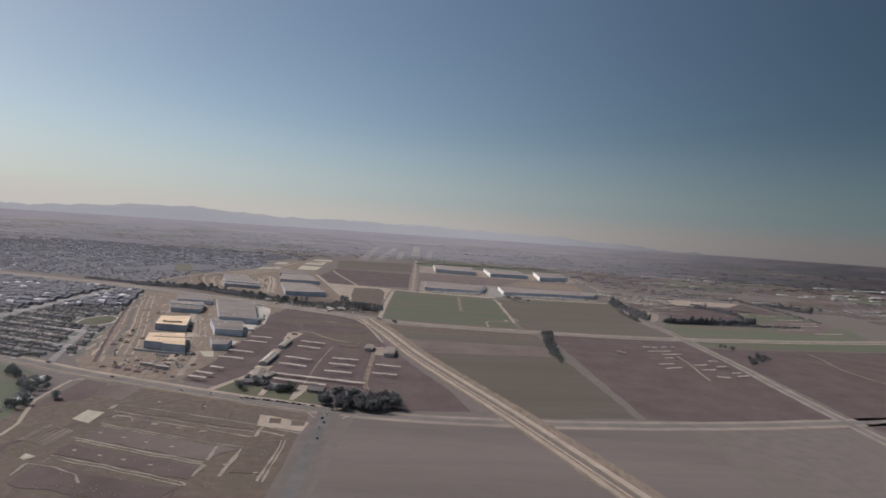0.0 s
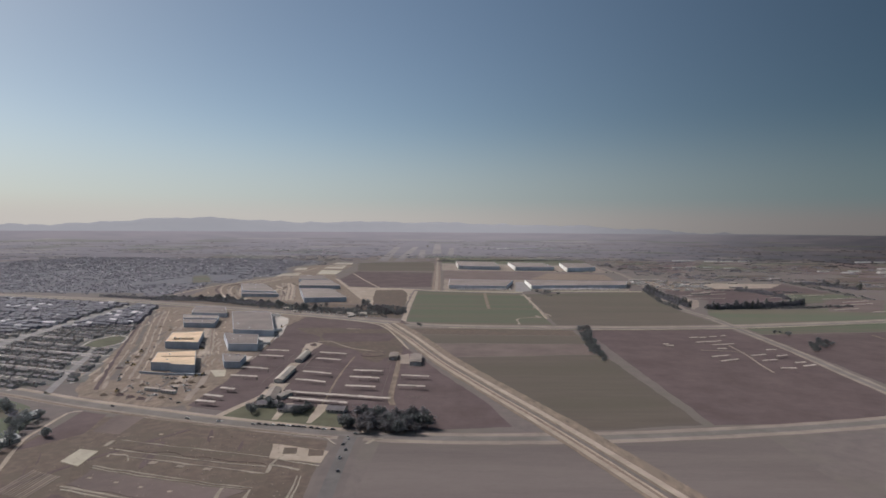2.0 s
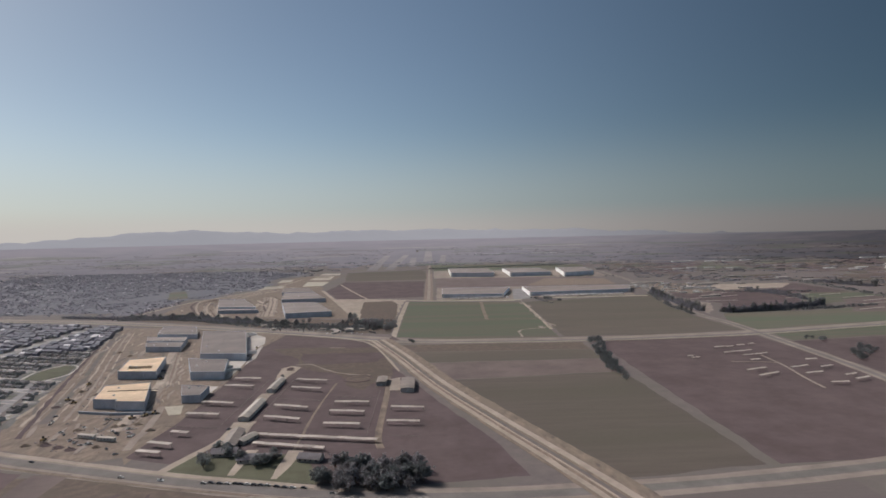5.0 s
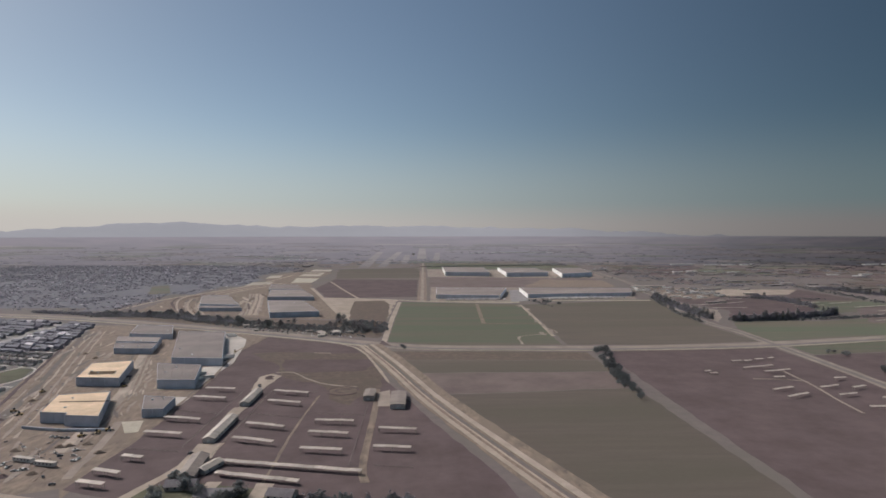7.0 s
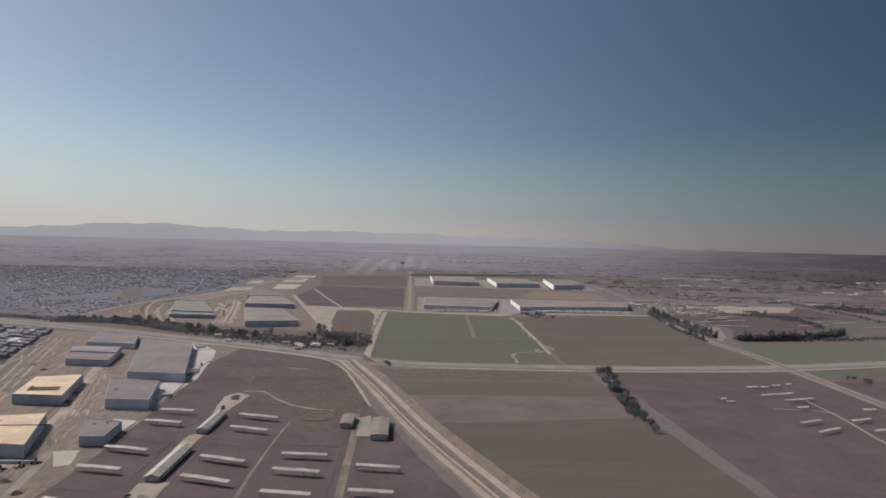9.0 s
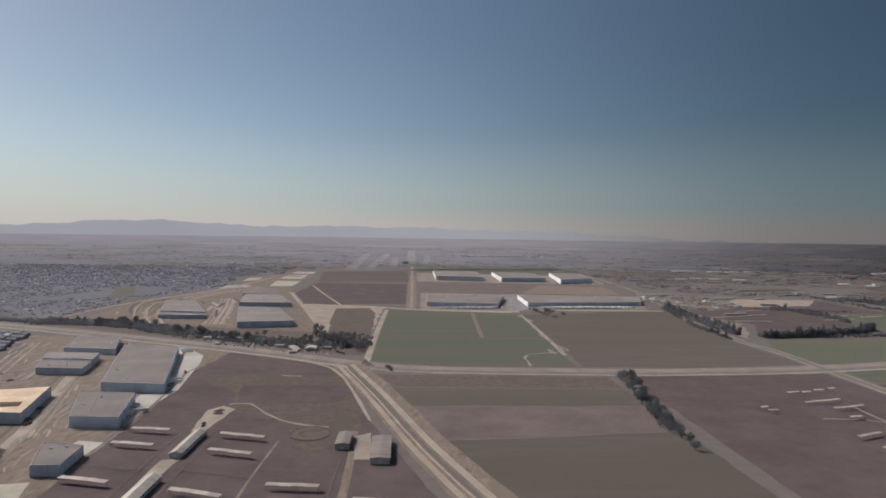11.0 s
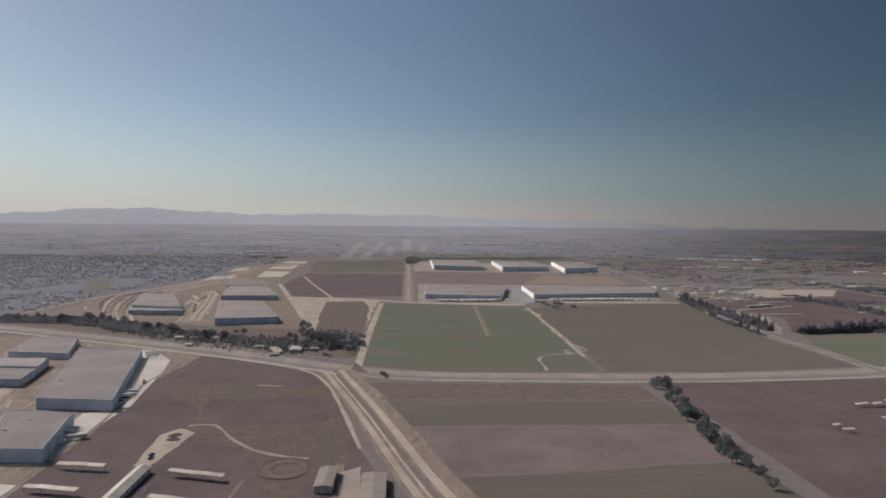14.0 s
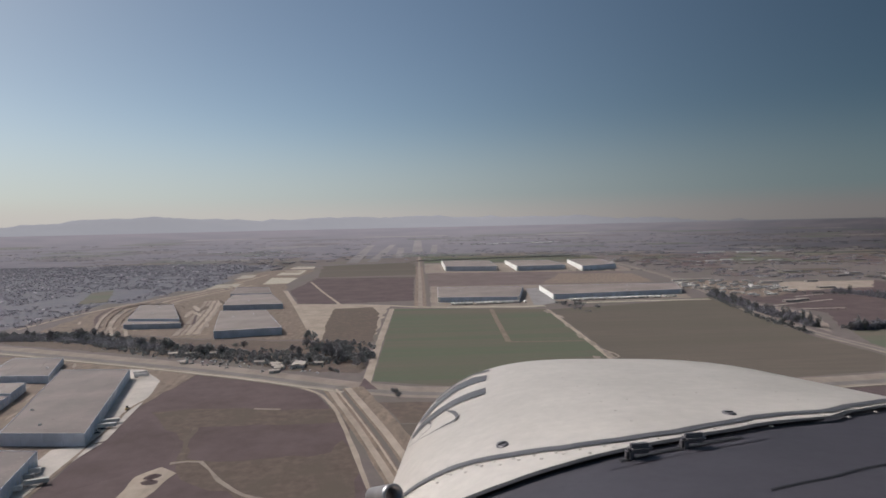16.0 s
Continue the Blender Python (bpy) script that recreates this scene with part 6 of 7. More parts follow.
def car(paint, label, pickup=False):
    root = tagged(new("car"), label, "car", "parked cars")
    hull("body", [(-2.3, 0.4), (2.3, 0.4), (2.35, 0.8), (1.2, 1.0), (-2.2, 1.05), (-2.35, 0.7)], 0.92, paint, root)
    if pickup:
        hull("cabin", [(-0.4, 1.0), (1.1, 1.0), (0.6, 1.65), (-0.3, 1.65)], 0.82, GLASS, root)
        box("cargo_bed", (1.7, 1.5, 0.5), (-1.4, 0, 1.1), paint, root)
    else:
        hull("cabin", [(-1.9, 1.0), (1.0, 1.0), (0.4, 1.48), (-1.4, 1.5)], 0.8, GLASS, root)
        box("car_roof", (1.7, 1.35, 0.06), (-0.5, 0, 1.5), paint, root)
    wheels(root, (-1.4, 1.45), 0.85, 0.34)
    return root


def trailer():
    root = tagged(new("trailer"), "white box trailer parked on its own", "trailer", "parked trailers")
    box("body", (14.6, 2.6, 2.9), (0, 0, 2.65), TRAILER, root, "", 0, 0.06)
    wheels(root, (-5.8, -4.5), 1.05, 0.5)
    for s in (-1, 1):
        box("landing_leg", (0.2, 0.2, 1.2), (4.5, s * 0.8, 0.6), POST, root)
    return root


def loader():
    root = tagged(new("wheel_loader"), "dusty yellow wheel loader on a building site", "wheel loader", "site machines")
    hull("body", [(-3.2, 1.0), (0.6, 1.0), (0.6, 2.2), (-2.9, 2.3)], 1.2, YELLOW, root)
    box("cab", (1.5, 1.5, 1.6), (0.2, 0, 3.0), GLASS, root, "glazed cab", 0, 0.1)
    hull("boom", [(0.6, 1.6), (3.2, 0.6), (3.3, 0.9), (0.7, 2.1)], 0.7, YELLOW, root)
    hull("bucket", [(3.1, 0.2), (4.4, 0.2), (4.3, 0.5), (3.4, 1.4), (3.1, 1.3)], 1.4, POST, root)
    wheels(root, (-2.2, 1.4), 1.15, 0.75)
    return root


def office():
    root = tagged(new("site_trailer"), "long white site office trailer with windows", "site office", "site offices")
    box("body", (18, 3.6, 2.9), (0, 0, 2.0), TRAILER, root, "", 0, 0.06)
    for i in range(5):
        box("window", (1.2, 0.1, 0.9), (-7 + 3.4 * i, -1.83, 2.3), GLASS, root)
    box("door", (1.0, 0.1, 2.0), (7.6, -1.83, 1.7), DOOR, root)
    box("roof", (18.3, 3.9, 0.18), (0, 0, 3.5), SHEET, root)
    for x in (-7, 0, 7):
        box("pier", (0.5, 2.8, 0.7), (x, 0, 0.3), POST, root)
    return root


def heap(r, h, material, label, seed):
    V, Fc, g = [], [], random.Random(seed)
    V.append((0, 0, h))
    for ring, (q, z) in enumerate(((0.35, 0.72), (0.7, 0.3), (1.0, -0.1))):
        for i in range(12):
            a = 2 * math.pi * i / 12
            k = g.uniform(0.8, 1.2)
            V.append((r * q * k * math.cos(a), r * q * k * math.sin(a) * 0.7, h * z * g.uniform(0.75, 1.25)))
    for i in range(12):
        j = (i + 1) % 12
        Fc += [(0, 1 + i, 1 + j), (1 + i, 13 + i, 13 + j, 1 + j), (13 + i, 25 + i, 25 + j, 13 + j)]
    return tagged(link("dirt_mound", V, Fc, material), label, "mound", "dirt mounds")


PALE_CAR, DARK_CAR = car(PAINT, "pale dusty car parked outdoors"), car(DARK_PAINT, "dark dusty car parked outdoors")
PICKUP = car(PAINT, "pale dusty pickup truck parked outdoors", True)
STOCK = {"pale": [PALE_CAR, 0], "dark": [DARK_CAR, 0], "pickup": [PICKUP, 0], "trailer": [trailer(), 0], "loader": [loader(), 0], "office": [office(), 0], "heap": [heap(5, 2.2, DIRT, "rounded mound of loose tan dirt", 1), 0], "dark_heap": [heap(6, 1.6, SOIL, "low mound of dark soil", 2), 0]}


def park(kind, x, y, degrees=0.0, z=0.2):
    ob, n = STOCK[kind]
    m = pose(*lie(x, y, z), 0, 0, degrees)
    STOCK[kind][1] += 1
    if n:
        return copy_thing(ob, m)
    ob.matrix_basis = m
    return ob


def docked():
    """A box trailer waiting in a row: a body on landing legs and one axle group."""
    bm = bmesh.new()
    for size, place in (((14.6, 2.7, 2.9), (0, 0, 2.65)), ((13.8, 1.1, 0.25), (0, 0, 1.08)), ((0.2, 0.2, 1.1), (4.5, -0.8, 0.55)), ((0.2, 0.2, 1.1), (4.5, 0.8, 0.55))):
        bmesh.ops.create_cube(bm, size=1, matrix=Matrix.Translation(place) @ Matrix.Diagonal((*size, 1)))
    mesh = bpy.data.meshes.new("trailer")
    bm.to_mesh(mesh)
    bm.free()
    mesh.materials.append(TRAILER)
    root = tagged(new("trailer", mesh), "white box trailer in a row before a warehouse", "trailer", "trailers at the warehouses")
    bm = bmesh.new()
    for x in (-5.8, -4.5):
        for y in (-0.95, 0.95):
            bmesh.ops.create_cone(bm, cap_ends=True, segments=12, radius1=0.5, radius2=0.5, depth=0.5, matrix=Matrix.Translation((x, y, 0.5)) @ Matrix.Rotation(radians(90), 4, "X"))
    part("axle_group", bm, RUBBER, root, "black double axle")
    return root


STOCK["docked"] = [docked(), 0]
gaps = random.Random(19)
for (x0, y0), (x1, y1), n in (((44, 1813), (199, 1823), 34), ((292, 1833), (522, 1851), 52)):
    for i in range(n):
        k = (i + 0.5) / n
        if gaps.random() < 0.9:
            park("docked", x0 + (x1 - x0) * k, y0 + (y1 - y0) * k + gaps.uniform(-0.7, 0.7), 94 + gaps.uniform(-1, 1), 0.1)


for x, y, d in ((-318, 734, -17), (-296, 725, -14)):
    park("office", x, y, d)
for i, (x, y) in enumerate(((-280, 734), (-326, 789), (-321, 788), (-316, 787), (-331, 790), (-303, 750), (-297, 745), (-323, 722), (-313, 715), (-309, 717), (-284, 703), (-306, 717), (-378, 778), (-381, 786), (-389, 804), (-330, 728), (-286, 745), (-292, 757), (-345, 745), (-352, 752), (-279, 738), (-338, 765), (-270, 690), (-334, 806), (-336, 850), (-349, 905))):
    park(("pale", "pickup", "dark", "pickup")[i % 4], x, y, (i * 67) % 360)
for x, y, d in ((-413, 866, 30), (-400, 854, 200), (-431, 939, 80), (-306, 791, 60), (-297, 799, 250), (-290, 806, 20), (-355, 731, 100), (-385, 880, 300), (-352, 960, 75)):
    park("loader", x, y, d)
for x, y, d in ((-309, 766, 0), (-303, 768, 30), (-362, 718, 10), (-350, 722, 70), (-296, 710, 0), (-340, 758, 0), (-270, 752, 20), (-395, 890, 60), (-420, 905, 20), (-352, 880, 0), (-500, 1150, 0), (-470, 1120, 40), (-362, 845, 0), (-376, 862, 50), (-290, 772, 0)):
    park("heap", x, y, d)
for x, y, d in ((-330, 712, -20), (-345, 719, -20), (-316, 706, -20), (-410, 840, 0), (-362, 975, 100), (-372, 1010, 100)):
    park("dark_heap", x, y, d)
# cars left along the road and by the corner
for i, (x, y) in enumerate(((-173, 623), (-168, 624), (-161, 622), (-155, 621), (-149, 621), (-145, 620), (-140, 619), (-135, 618), (-130, 617), (-125, 616), (-118, 614), (-112, 612), (-106, 611), (-98, 610))):
    park(("pale", "dark", "dark")[i % 3], x, y + 1.5, -13 + (i % 3))
for x, y, d, k in ((-76, 601, -10, "pale"), (-81, 589, 100, "pickup"), (-83, 575, 80, "dark"), (-79, 563, 92, "dark"), (-81, 545, 88, "pickup"), (-78, 520, 90, "dark"), (-240, 640, -17, "pale"), (-330, 677, -20, "dark"), (-207, 632, -15, "pickup")):
    park(k, x, y, d)
# trailers at the warehouse docks
for x, y, d in ((-284, 1120, 14), (-281, 1108, 14)):
    park("trailer", x, y, d)
for x, y, d in ((-288, 1158, 100),):
    park("loader", x, y, d)
for x, y, d in ((-331, 1283, 20), (-338, 1296, 16), (-286, 1014, 12), (-284, 1004, 14), (-280, 985, 12), (-276, 962, 10), (-270, 996, 200)):
    park("trailer", x, y, d)
for i in range(6):
    park(("pale", "dark")[i % 2], -286 + (i % 2) * 4, 1090 + 5 * i, 14)
park("dark_heap", -196, 994, 0)
park("dark_heap", -198, 1003, 40)
for x, y in ((-199, 962), (-197, 955), (-192, 706), (-190, 742), (-196, 748)):
    park("dark", x, y, 70)
# scrap yard under the trees
for i in range(74):
    t = rnd.random()
    x, y = -330 + 190 * t + rnd.uniform(-14, 14), 1392 - 95 * t + rnd.uniform(-34, 26)
    park(rnd.choice(("pale", "dark", "pickup", "pale")), x, y, rnd.uniform(0, 360))
for i in range(16):
    t = rnd.random()
    put(gable("scrap_shed", rnd.uniform(7, 14), rnd.uniform(5, 8), 2.6, 1.0, SHEET, STUCCO, "small pale shed in a scrap yard", "shed", "scrap yard sheds", False, 0.3, 1, 1), (-345 + 220 * t + rnd.uniform(-10, 10), 1400 - 110 * t + rnd.uniform(-32, 22)), rnd.uniform(-30, 20))
# trailers, sheds and machines in the far yard
YARD = [(600, 2085), (700, 2180), (812, 2130), (850, 1990), (830, 1895), (690, 1815), (640, 1890)]
n = 0
while n < 70:
    x, y = rnd.uniform(600, 850), rnd.uniform(1815, 2180)
    if inside((x, y), YARD):
        park("trailer", x, round(y / 24) * 24, rnd.choice((8, 10, 12, 100)) + rnd.uniform(-3, 3))
        n += 1
n = 0
while n < 24:
    x, y = rnd.uniform(600, 850), rnd.uniform(1815, 2180)
    if inside((x, y), YARD):
        put(gable("yard_shed", rnd.uniform(12, 32), rnd.uniform(4, 6), 2.2, 0.8, rnd.choice((SHEET, TRAILER)), STUCCO, "long low pale shed in a trailer yard", "shed", "trailer yard sheds", False, 0.3, 1, 2), (x, y), rnd.uniform(4, 14))
        n += 1
for i in range(30):
    park(rnd.choice(("pale", "dark", "pickup")), rnd.uniform(640, 830), rnd.uniform(1890, 2080), rnd.uniform(0, 360))
for x, y, L in ((700, 2165, 110), (860, 2075, 60), (960, 2070, 30), (905, 1935, 40), (700, 1735, 34), (728, 1748, 26)):
    put(gable("yard_shed", L, 9, 3.4, 1.2, SHEET, STUCCO, "long low pale shed at a yard's edge", "shed", "trailer yard sheds", False, 0.3, 1, 4), (x, y), rnd.uniform(2, 10))
V, Fc = [], []
for i in range(420):
    x, y = rnd.uniform(-300, -110), rnd.uniform(390, 600)
    q = rnd.uniform(0.2, 0.6)
    box_into(V, Fc, -q, q, -q * 0.7, q * 0.7, -0.2, rnd.uniform(0.15, 0.4), rnd.uniform(0, 3), (x, y, 0.2))
tagged(link("rubble", V, Fc, VERGE), "broken concrete rubble strewn over a cleared lot", "rubble", "", "stuff")
V, Fc = [], []
for i in range(120):
    x, y = rnd.gauss(-318, 20), rnd.gauss(740, 20)
    if i > 80:
        k = rnd.random()
        x, y = -372 - 70 * k + rnd.gauss(0, 9), 790 + 190 * k + rnd.gauss(0, 9)
    if not inside((x, y), [(-410, 750.8), (-519, 1068.3), (-347.7, 1020.7), (-302.8, 830.4), (-269.9, 692), (-285.4, 679), (-384.9, 716.2)]):
        continue
    q = rnd.uniform(0.4, 1.5)
    box_into(V, Fc, -q, q, -q * 0.5, q * 0.5, -0.2, rnd.uniform(0.2, 0.8), rnd.uniform(0, 3), (x, y, 0.1))
tagged(link("site_materials", V, Fc, RUBBLE), "stacks of pale and dark building materials on dirt", "building materials", "", "stuff")
# low weedy mounds and fence lines of the corrals


def fence(pts, label="low pipe fence of a dairy corral", every=9.0):
    root = tagged(new("fence"), label, "fence", "corral fences")
    line = [Vector(p) for p in pts]
    for a, b in zip(line, line[1:]):
        d = b - a
        n = max(1, int(d.length / every))
        for i in range(n + 1):
            p = a + d * i / n
            box("post", (0.16, 0.16, 1.5), (p.x, p.y, 0.75), POST, root)
        for z in (0.7, 1.35):
            m = (a + b) / 2
            box("rail", (d.length, 0.09, 0.09), (m.x, m.y, z), POST, root, "", math.atan2(d.y, d.x))
    return root


for pts in ([(-207.6, 761.2), (-209.3, 934.2)], [(-259.5, 761.2), (-207.6, 750.8)], [(-259.5, 865), (-207.6, 852)], [(-177.3, 743.9), (-178.2, 938.5)], [(-177.3, 852), (-126.3, 837.3)], [(-65.7, 718), (-66.6, 873.6)], [(-121.1, 852), (-66.6, 843.4)], [(-46.7, 718), (-17.3, 712.8)], [(-178.2, 938.5), (-126.3, 929.9)]):
    fence(pts)

# ---- the aircraft's nose, where it is at the end of the flight ----
WHITE_PAINT = surface("white aircraft paint", (0.5, 0.452, 0.405), (0.47, 0.425, 0.38), 0.3, 0.3, 0.38, 0.0, 0.02, 0.03, patch=0.8, spread=0)
GREY_PAINT = surface("dark grey trim paint", (0.1, 0.095, 0.1), size=0.1, patch=0.5, rough=0.45, bump=0.02, spread=0)
GLARE = surface("matt dark anti-glare paint", (0.062, 0.056, 0.066), (0.05, 0.046, 0.056), 0.25, 0.6, 0.6, 0.0, 0.02, 0.02, patch=0.5, spread=0)
SEAL = surface("black rubber seal", (0.025, 0.024, 0.026), size=0.05, patch=0.3, rough=0.6, bump=0.02, spread=0)
CLIP = surface("worn grey clip", (0.13, 0.12, 0.125), size=0.02, patch=0.1, rough=0.4, metal=0.3, bump=0.05, spread=0)
METAL = surface("worn metal fitting", (0.35, 0.33, 0.33), size=0.02, patch=0.1, rough=0.35, metal=0.7, bump=0.05, spread=0)


def section(y):
    """Left edge, right edge, crown and side depth of the cowling y metres ahead of the eye."""
    fall = max(0.0, y - 2.0)
    left = -0.207 + 0.0597 * (y - 1.15) + 0.2184 * fall ** 1.6
    right = 1.694 - 0.3133 * (y - 1.1) - 0.2348 * fall ** 1.6
    crown = -0.3331 - 0.0472 * (y - 1.1) - 0.3283 * fall ** 2.0
    return left, right, crown, 0.6505


def skin(u, y, lift=0.0):
    """A place on the cowling: u runs over it from its left side (0) to its right (1)."""
    left, right, crown, deep = section(y)
    a = math.pi * (1 - u)
    c, s = math.cos(a), math.sin(a)
    n = 2 / 3.3342
    x = (left + right) / 2 + ((right - left) / 2 + lift) * math.copysign(abs(c) ** n, c)
    z = crown - deep + (deep + lift) * abs(s) ** n
    return (x, y, z)


def along(table):
    """A line over the cowling: y for each u, straight between the given places and level past them."""
    def at(u):
        if u <= table[0][0]:
            return table[0][1]
        for (u0, y0), (u1, y1) in zip(table, table[1:]):
            if u <= u1:
                return y0 + (y1 - y0) * (u - u0) / (u1 - u0)
        return table[-1][1]
    return at


# the windscreen's foot, behind which the cowling ends, and the dark line along the cowling's hinge
rear = along(((0.2511, 1.008), (0.3015, 0.988), (0.3297, 0.988), (0.3518, 0.997), (0.3723, 1.006), (0.4108, 1.033), (0.4453, 1.068), (0.4758, 1.117), (0.4975, 1.184), (0.5115, 1.268), (0.5363, 1.328), (0.6, 1.44), (0.72, 1.53)))
hinge = along(((0.214, 1.237), (0.2511, 1.208), (0.2806, 1.189), (0.3115, 1.159), (0.3374, 1.131), (0.3807, 1.098), (0.418, 1.097), (0.4518, 1.121), (0.4827, 1.182), (0.52, 1.328), (0.5605, 1.416), (0.62, 1.53), (0.72, 1.6)))


def swath(name, u0, u1, y0, y1, lift, material, parent, nu=48, ny=14, label=""):
    V, Fc = [], []
    for j in range(ny + 1):
        for i in range(nu + 1):
            u = u0 + (u1 - u0) * i / nu
            a = y0(u) if callable(y0) else y0
            b = y1(u) if callable(y1) else y1
            V.append(skin(u, a + (b - a) * j / ny, lift))
    m = nu + 1
    for j in range(ny):
        for i in range(nu):
            Fc.append((j * m + i, j * m + i + 1, (j + 1) * m + i + 1, (j + 1) * m + i))
    ob = link(name, V, Fc, material, parent, label, True)
    return ob


def dome(V, Fc, c, r):
    """A low round rivet head."""
    k = len(V)
    V.append((c[0], c[1], c[2] + r * 0.34))
    for q, z in ((0.6, 0.26), (1.0, -0.1)):
        V.extend((c[0] + r * q * math.cos(math.pi * i / 4), c[1] + r * q * math.sin(math.pi * i / 4), c[2] + r * z) for i in range(8))
    for i in range(8):
        j = (i + 1) % 8
        Fc.extend([(k, k + 1 + i, k + 1 + j), (k + 1 + i, k + 9 + i, k + 9 + j, k + 1 + j)])


def painted(name, edges, lift, material, label):
    """A painted shape between two edges that run over the cowling; edges: u, y of the far edge and of the near one."""
    V, Fc = [], []
    fine = []
    for (a, b, c, d), (e, f, g, h) in zip(edges, edges[1:]):
        fine += [tuple(p + (q - p) * k / 6 for p, q in ((a, e), (b, f), (c, g), (d, h))) for k in range(6)]
    fine.append(edges[-1])
    for a, b, c, d in fine:
        V += [skin(a + (c - a) * k / 3, b + (d - b) * k / 3, lift) for k in range(4)]
    for i in range(len(fine) - 1):
        Fc += [(4 * i + k, 4 * i + k + 1, 4 * i + k + 5, 4 * i + k + 4) for k in range(3)]
    return link(name, V, Fc, material, plane, label, True)


def pinstripe(line, widest):
    """A thin curved stripe that swells in its bend."""
    P = smooth_line([Vector(p) for p in line], 0.012)
    P = [Vector(skin(p.x, p.y, 0.003)) for p in P]
    V, Fc, n = [], [], len(P)
    for i, p in enumerate(P):
        d = (P[min(i + 1, n - 1)] - P[max(i - 1, 0)]).normalized()
        out = d.cross(Vector((-0.6, -0.2, 0.75))).normalized()
        w = widest * (0.25 + 0.75 * max(0.0, math.sin(math.pi * min(1.0, 2.2 * i / n))))
        V += [tuple(p - out * w / 2), tuple(p + out * w / 2)]
    Fc = [(2 * i, 2 * i + 1, 2 * i + 3, 2 * i + 2) for i in range(n - 1)]
    return link("stripe", V, Fc, GREY_PAINT, plane, "thin curved dark grey stripe", True)


plane = tagged(new("airplane"), "white riveted nose of a light aircraft in flight with dark trim", "airplane")
plane.matrix_basis = pose(-14.765, 595.349, 166.587, -2.5, 1.2, -2.15)
swath("cowling", 0.0, 1.0, rear, 2.75, 0.0, WHITE_PAINT, plane, 96, 30)
swath("seam_band", 0.17, 0.8, lambda u: hinge(u) - 0.013, lambda u: hinge(u) + 0.013, 0.002, GREY_PAINT, plane, 90, 2, "dark grey band along a seam")
swath("windscreen_seal", 0.17, 0.9, lambda u: rear(u) - 0.014, lambda u: rear(u) + 0.003, 0.004, SEAL, plane, 90, 2, "black rubber seal")
swath("glare_panel", 0.1, 0.95, lambda u: rear(u) - 0.6, lambda u: rear(u) + 0.06, -0.004, GLARE, plane, 70, 10, "matt dark anti-glare panel")
swath("panel_joint", 0.45, 0.62, lambda u: rear(u) - 0.252, lambda u: rear(u) - 0.246, -0.003, SEAL, plane, 30, 1, "thin dark joint in a panel")


def cap(name, y, lift, push, material, label):
    """Closes the cowling across its width."""
    V = [skin(i / 48, y(i / 48), lift) for i in range(49)]
    low = min(v[2] for v in V)
    V.append(((V[0][0] + V[-1][0]) / 2, sum(v[1] for v in V) / 49 + push, (low + max(v[2] for v in V)) / 2))
    link(name, V, [(i, (i + 1) % 49, 49) for i in range(49)], material, plane, label)


cap("firewall", lambda u: rear(u) - 0.6 if 0.1 < u < 0.95 else rear(u), -0.01, 0.02, WHITE_PAINT, "pale bulkhead behind the engine")
cap("nose_bowl", lambda u: 2.75, 0.0, 0.3, WHITE_PAINT, "white rounded front of the cowling")
for edges in (((0.3628, 2.116, 0.3614, 2.062), (0.331, 2.18, 0.3305, 2.139), (0.299, 2.146, 0.2982, 2.11), (0.264, 2.111, 0.2635, 2.069), (0.236, 2.082, 0.2366, 2.034)),
              ((0.3548, 1.993, 0.348, 1.907), (0.3305, 2.042, 0.3274, 1.93), (0.2932, 2.048, 0.2931, 1.942), (0.2584, 2.017, 0.2602, 1.924), (0.2221, 1.991, 0.2263, 1.904), (0.1898, 1.99, 0.1955, 1.921)),
              ((0.3435, 1.805, 0.34, 1.721), (0.3138, 1.821, 0.3118, 1.736), (0.2805, 1.835, 0.2804, 1.755), (0.2406, 1.851, 0.2435, 1.764), (0.2074, 1.883, 0.2134, 1.791), (0.1713, 1.899, 0.1807, 1.812))):
    painted("stripe", edges, 0.002, GREY_PAINT, "dark grey painted stripe")
pinstripe(((0.2713, 1.739), (0.2847, 1.665), (0.2912, 1.594), (0.2853, 1.564), (0.2707, 1.569), (0.243, 1.594), (0.2065, 1.667), (0.1702, 1.766), (0.1415, 1.844)), 0.011)
pinstripe(((0.2233, 1.806), (0.2385, 1.717), (0.2378, 1.669), (0.2233, 1.67), (0.2084, 1.681)), 0.009)


def rivet(u, y, r=0.0048):
    V, Fc = [], []
    dome(V, Fc, (0, 0, 0), r)
    ob = link("rivet", V, Fc, WHITE_PAINT, plane, "", True)
    ob.location = skin(u, y, 0.0005)


for i in range(22):
    u = 0.26 + 0.34 * i / 21
    rivet(u, hinge(u) - 0.022)
    rivet(u + 0.004, hinge(u) - 0.05 + 0.012 * (i % 2))
for u, y in ((0.4559, 1.615), (0.4854, 1.659), (0.4953, 1.68), (0.4386, 1.507), (0.4382, 1.411), (0.4565, 1.42), (0.4712, 1.435), (0.4851, 1.457), (0.495, 1.483), (0.7405, 2.419), (0.5032, 1.536), (0.5134, 1.572), (0.513, 1.493), (0.5101, 1.395), (0.4382, 1.315), (0.4383, 1.222), (0.4366, 1.748), (0.4385, 1.61), (0.5039, 1.712), (0.5139, 1.753)):
    rivet(u, y, 0.0034)
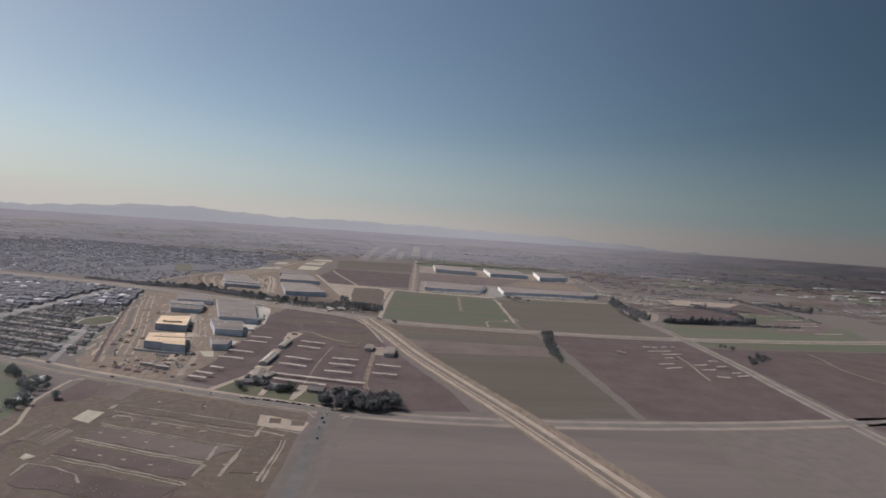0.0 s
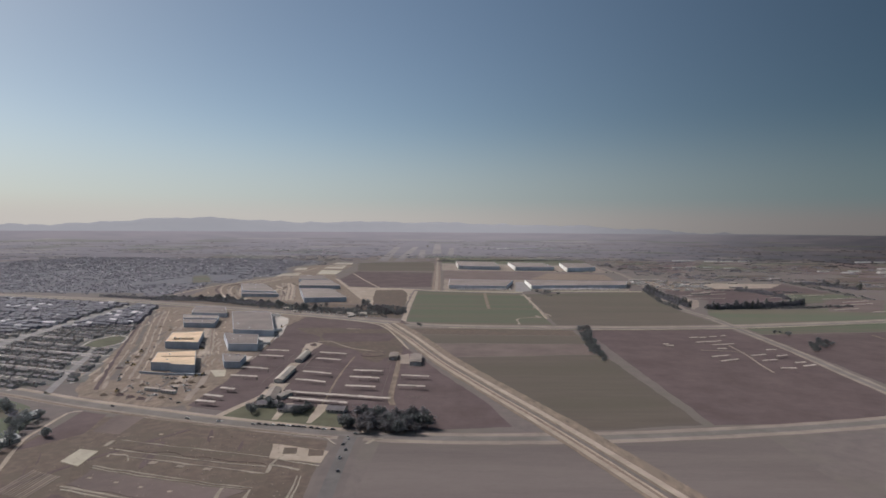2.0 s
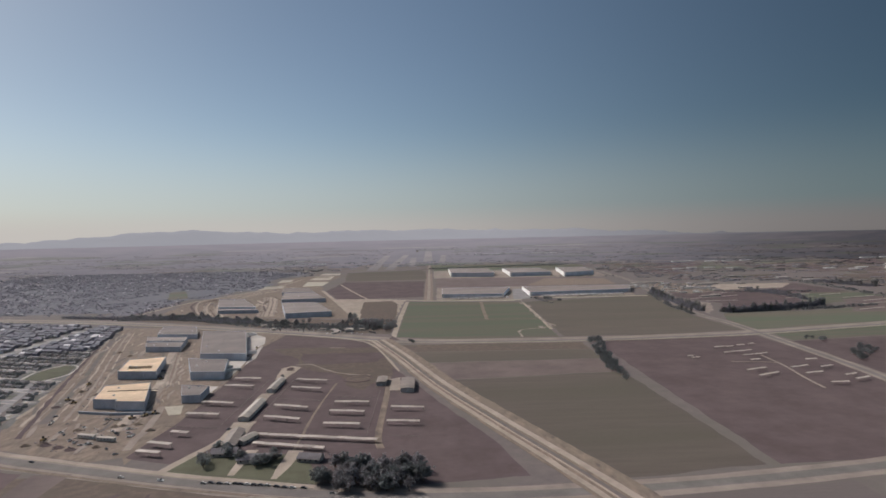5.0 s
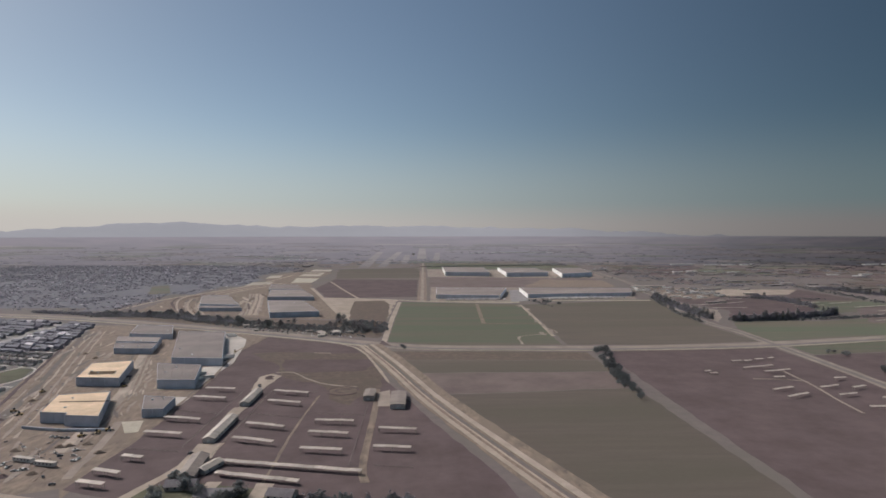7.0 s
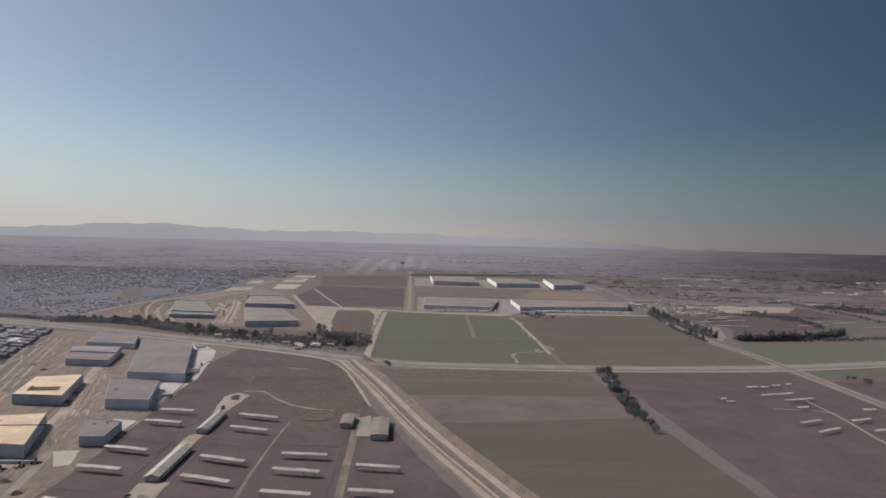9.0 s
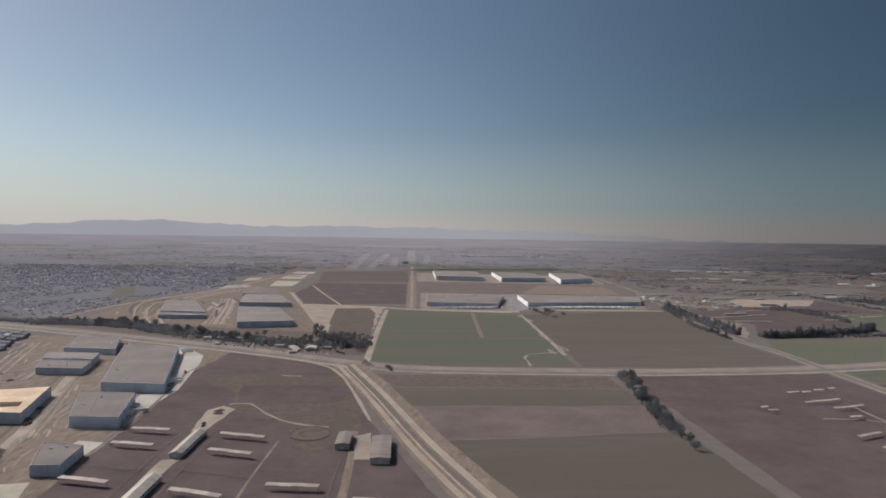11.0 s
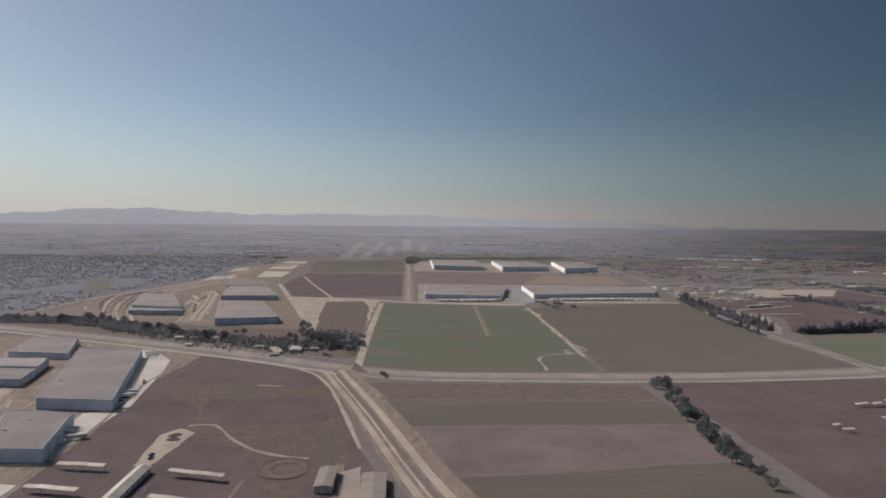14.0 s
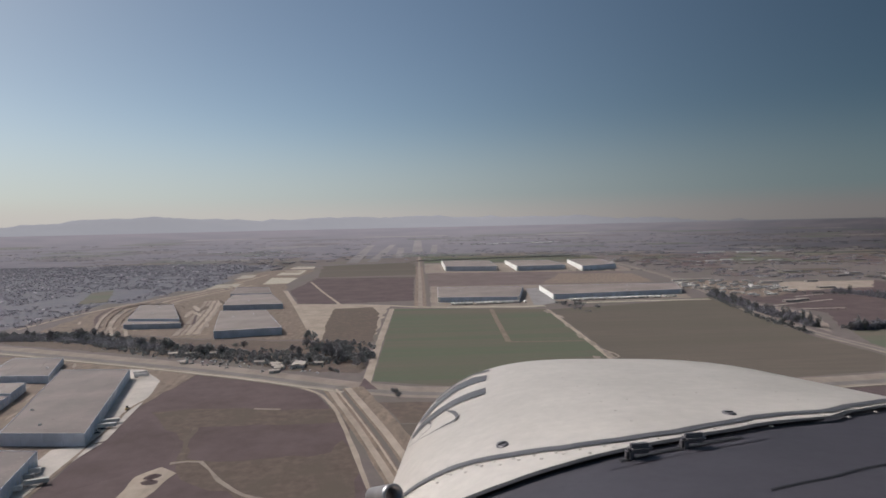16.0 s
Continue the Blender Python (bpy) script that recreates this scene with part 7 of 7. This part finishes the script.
for u, y, turn in ((0.3362, 1.207, 0.2), (0.4882, 1.257, 0.1)):
    V, Fc = [], []
    for q, z in ((1.0, -0.001), (0.92, 0.002), (0.55, 0.0025)):
        V += [(0.0125 * q * math.cos(math.pi * i / 9), 0.019 * q * math.sin(math.pi * i / 9), z) for i in range(18)]
    for k in range(2):
        Fc += [(18 * k + i, 18 * k + (i + 1) % 18, 18 * k + 18 + (i + 1) % 18, 18 * k + 18 + i) for i in range(18)]
    Fc.append(tuple(range(36, 54)))
    ob = link("fastener", V, Fc, CLIP, plane, "oval quarter-turn fastener", True)
    p, q = Vector(skin(u, y)), Vector(skin(u + 0.01, y))
    ob.location, ob.rotation_euler = p + Vector((0, 0, 0.001)), (-0.05, -math.atan2(q.z - p.z, q.x - p.x), turn)
    box("slot", (0.016, 0.004, 0.002), (0, 0, 0.003), SEAL, ob)
# two hooked clips on a slotted plate at the windscreen's foot
swath("slot_plate", 0.395, 0.482, lambda u: rear(u) - 0.062, lambda u: rear(u) - 0.018, -0.003, GLARE, plane, 30, 4, "dark plate with a slot")
swath("slot", 0.405, 0.474, lambda u: rear(u) - 0.042, lambda u: rear(u) - 0.03, -0.001, SEAL, plane, 30, 2, "black slot")
for u in (0.4145, 0.4463):
    p = Vector(skin(u, rear(u) - 0.036, 0.0))
    box("clip", (0.046, 0.019, 0.017), p + Vector((0.008, 0, 0.014)), CLIP, plane, "worn grey metal clip", 0.22, 0.007)
    box("clip_foot", (0.014, 0.015, 0.022), p + Vector((-0.008, 0, 0.003)), CLIP, plane, "foot of a metal clip", 0.22, 0.004)
V, Fc = [], []
for r, y in ((0.017, -0.05), (0.02, 0.03), (0.021, 0.045), (0.0165, 0.048), (0.0155, -0.02)):
    V += [(r * math.cos(math.pi * i / 10), y, r * math.sin(math.pi * i / 10)) for i in range(20)]
for k in range(4):
    Fc += [(20 * k + i, 20 * k + 20 + i, 20 * k + 20 + (i + 1) % 20, 20 * k + (i + 1) % 20) for i in range(20)]
tube = link("outlet_tube", V, Fc, METAL, plane, "short bright metal tube", True)
tube.location, tube.rotation_euler = (-0.112, 1.15, -0.468), (0.35, 0, -2.6)
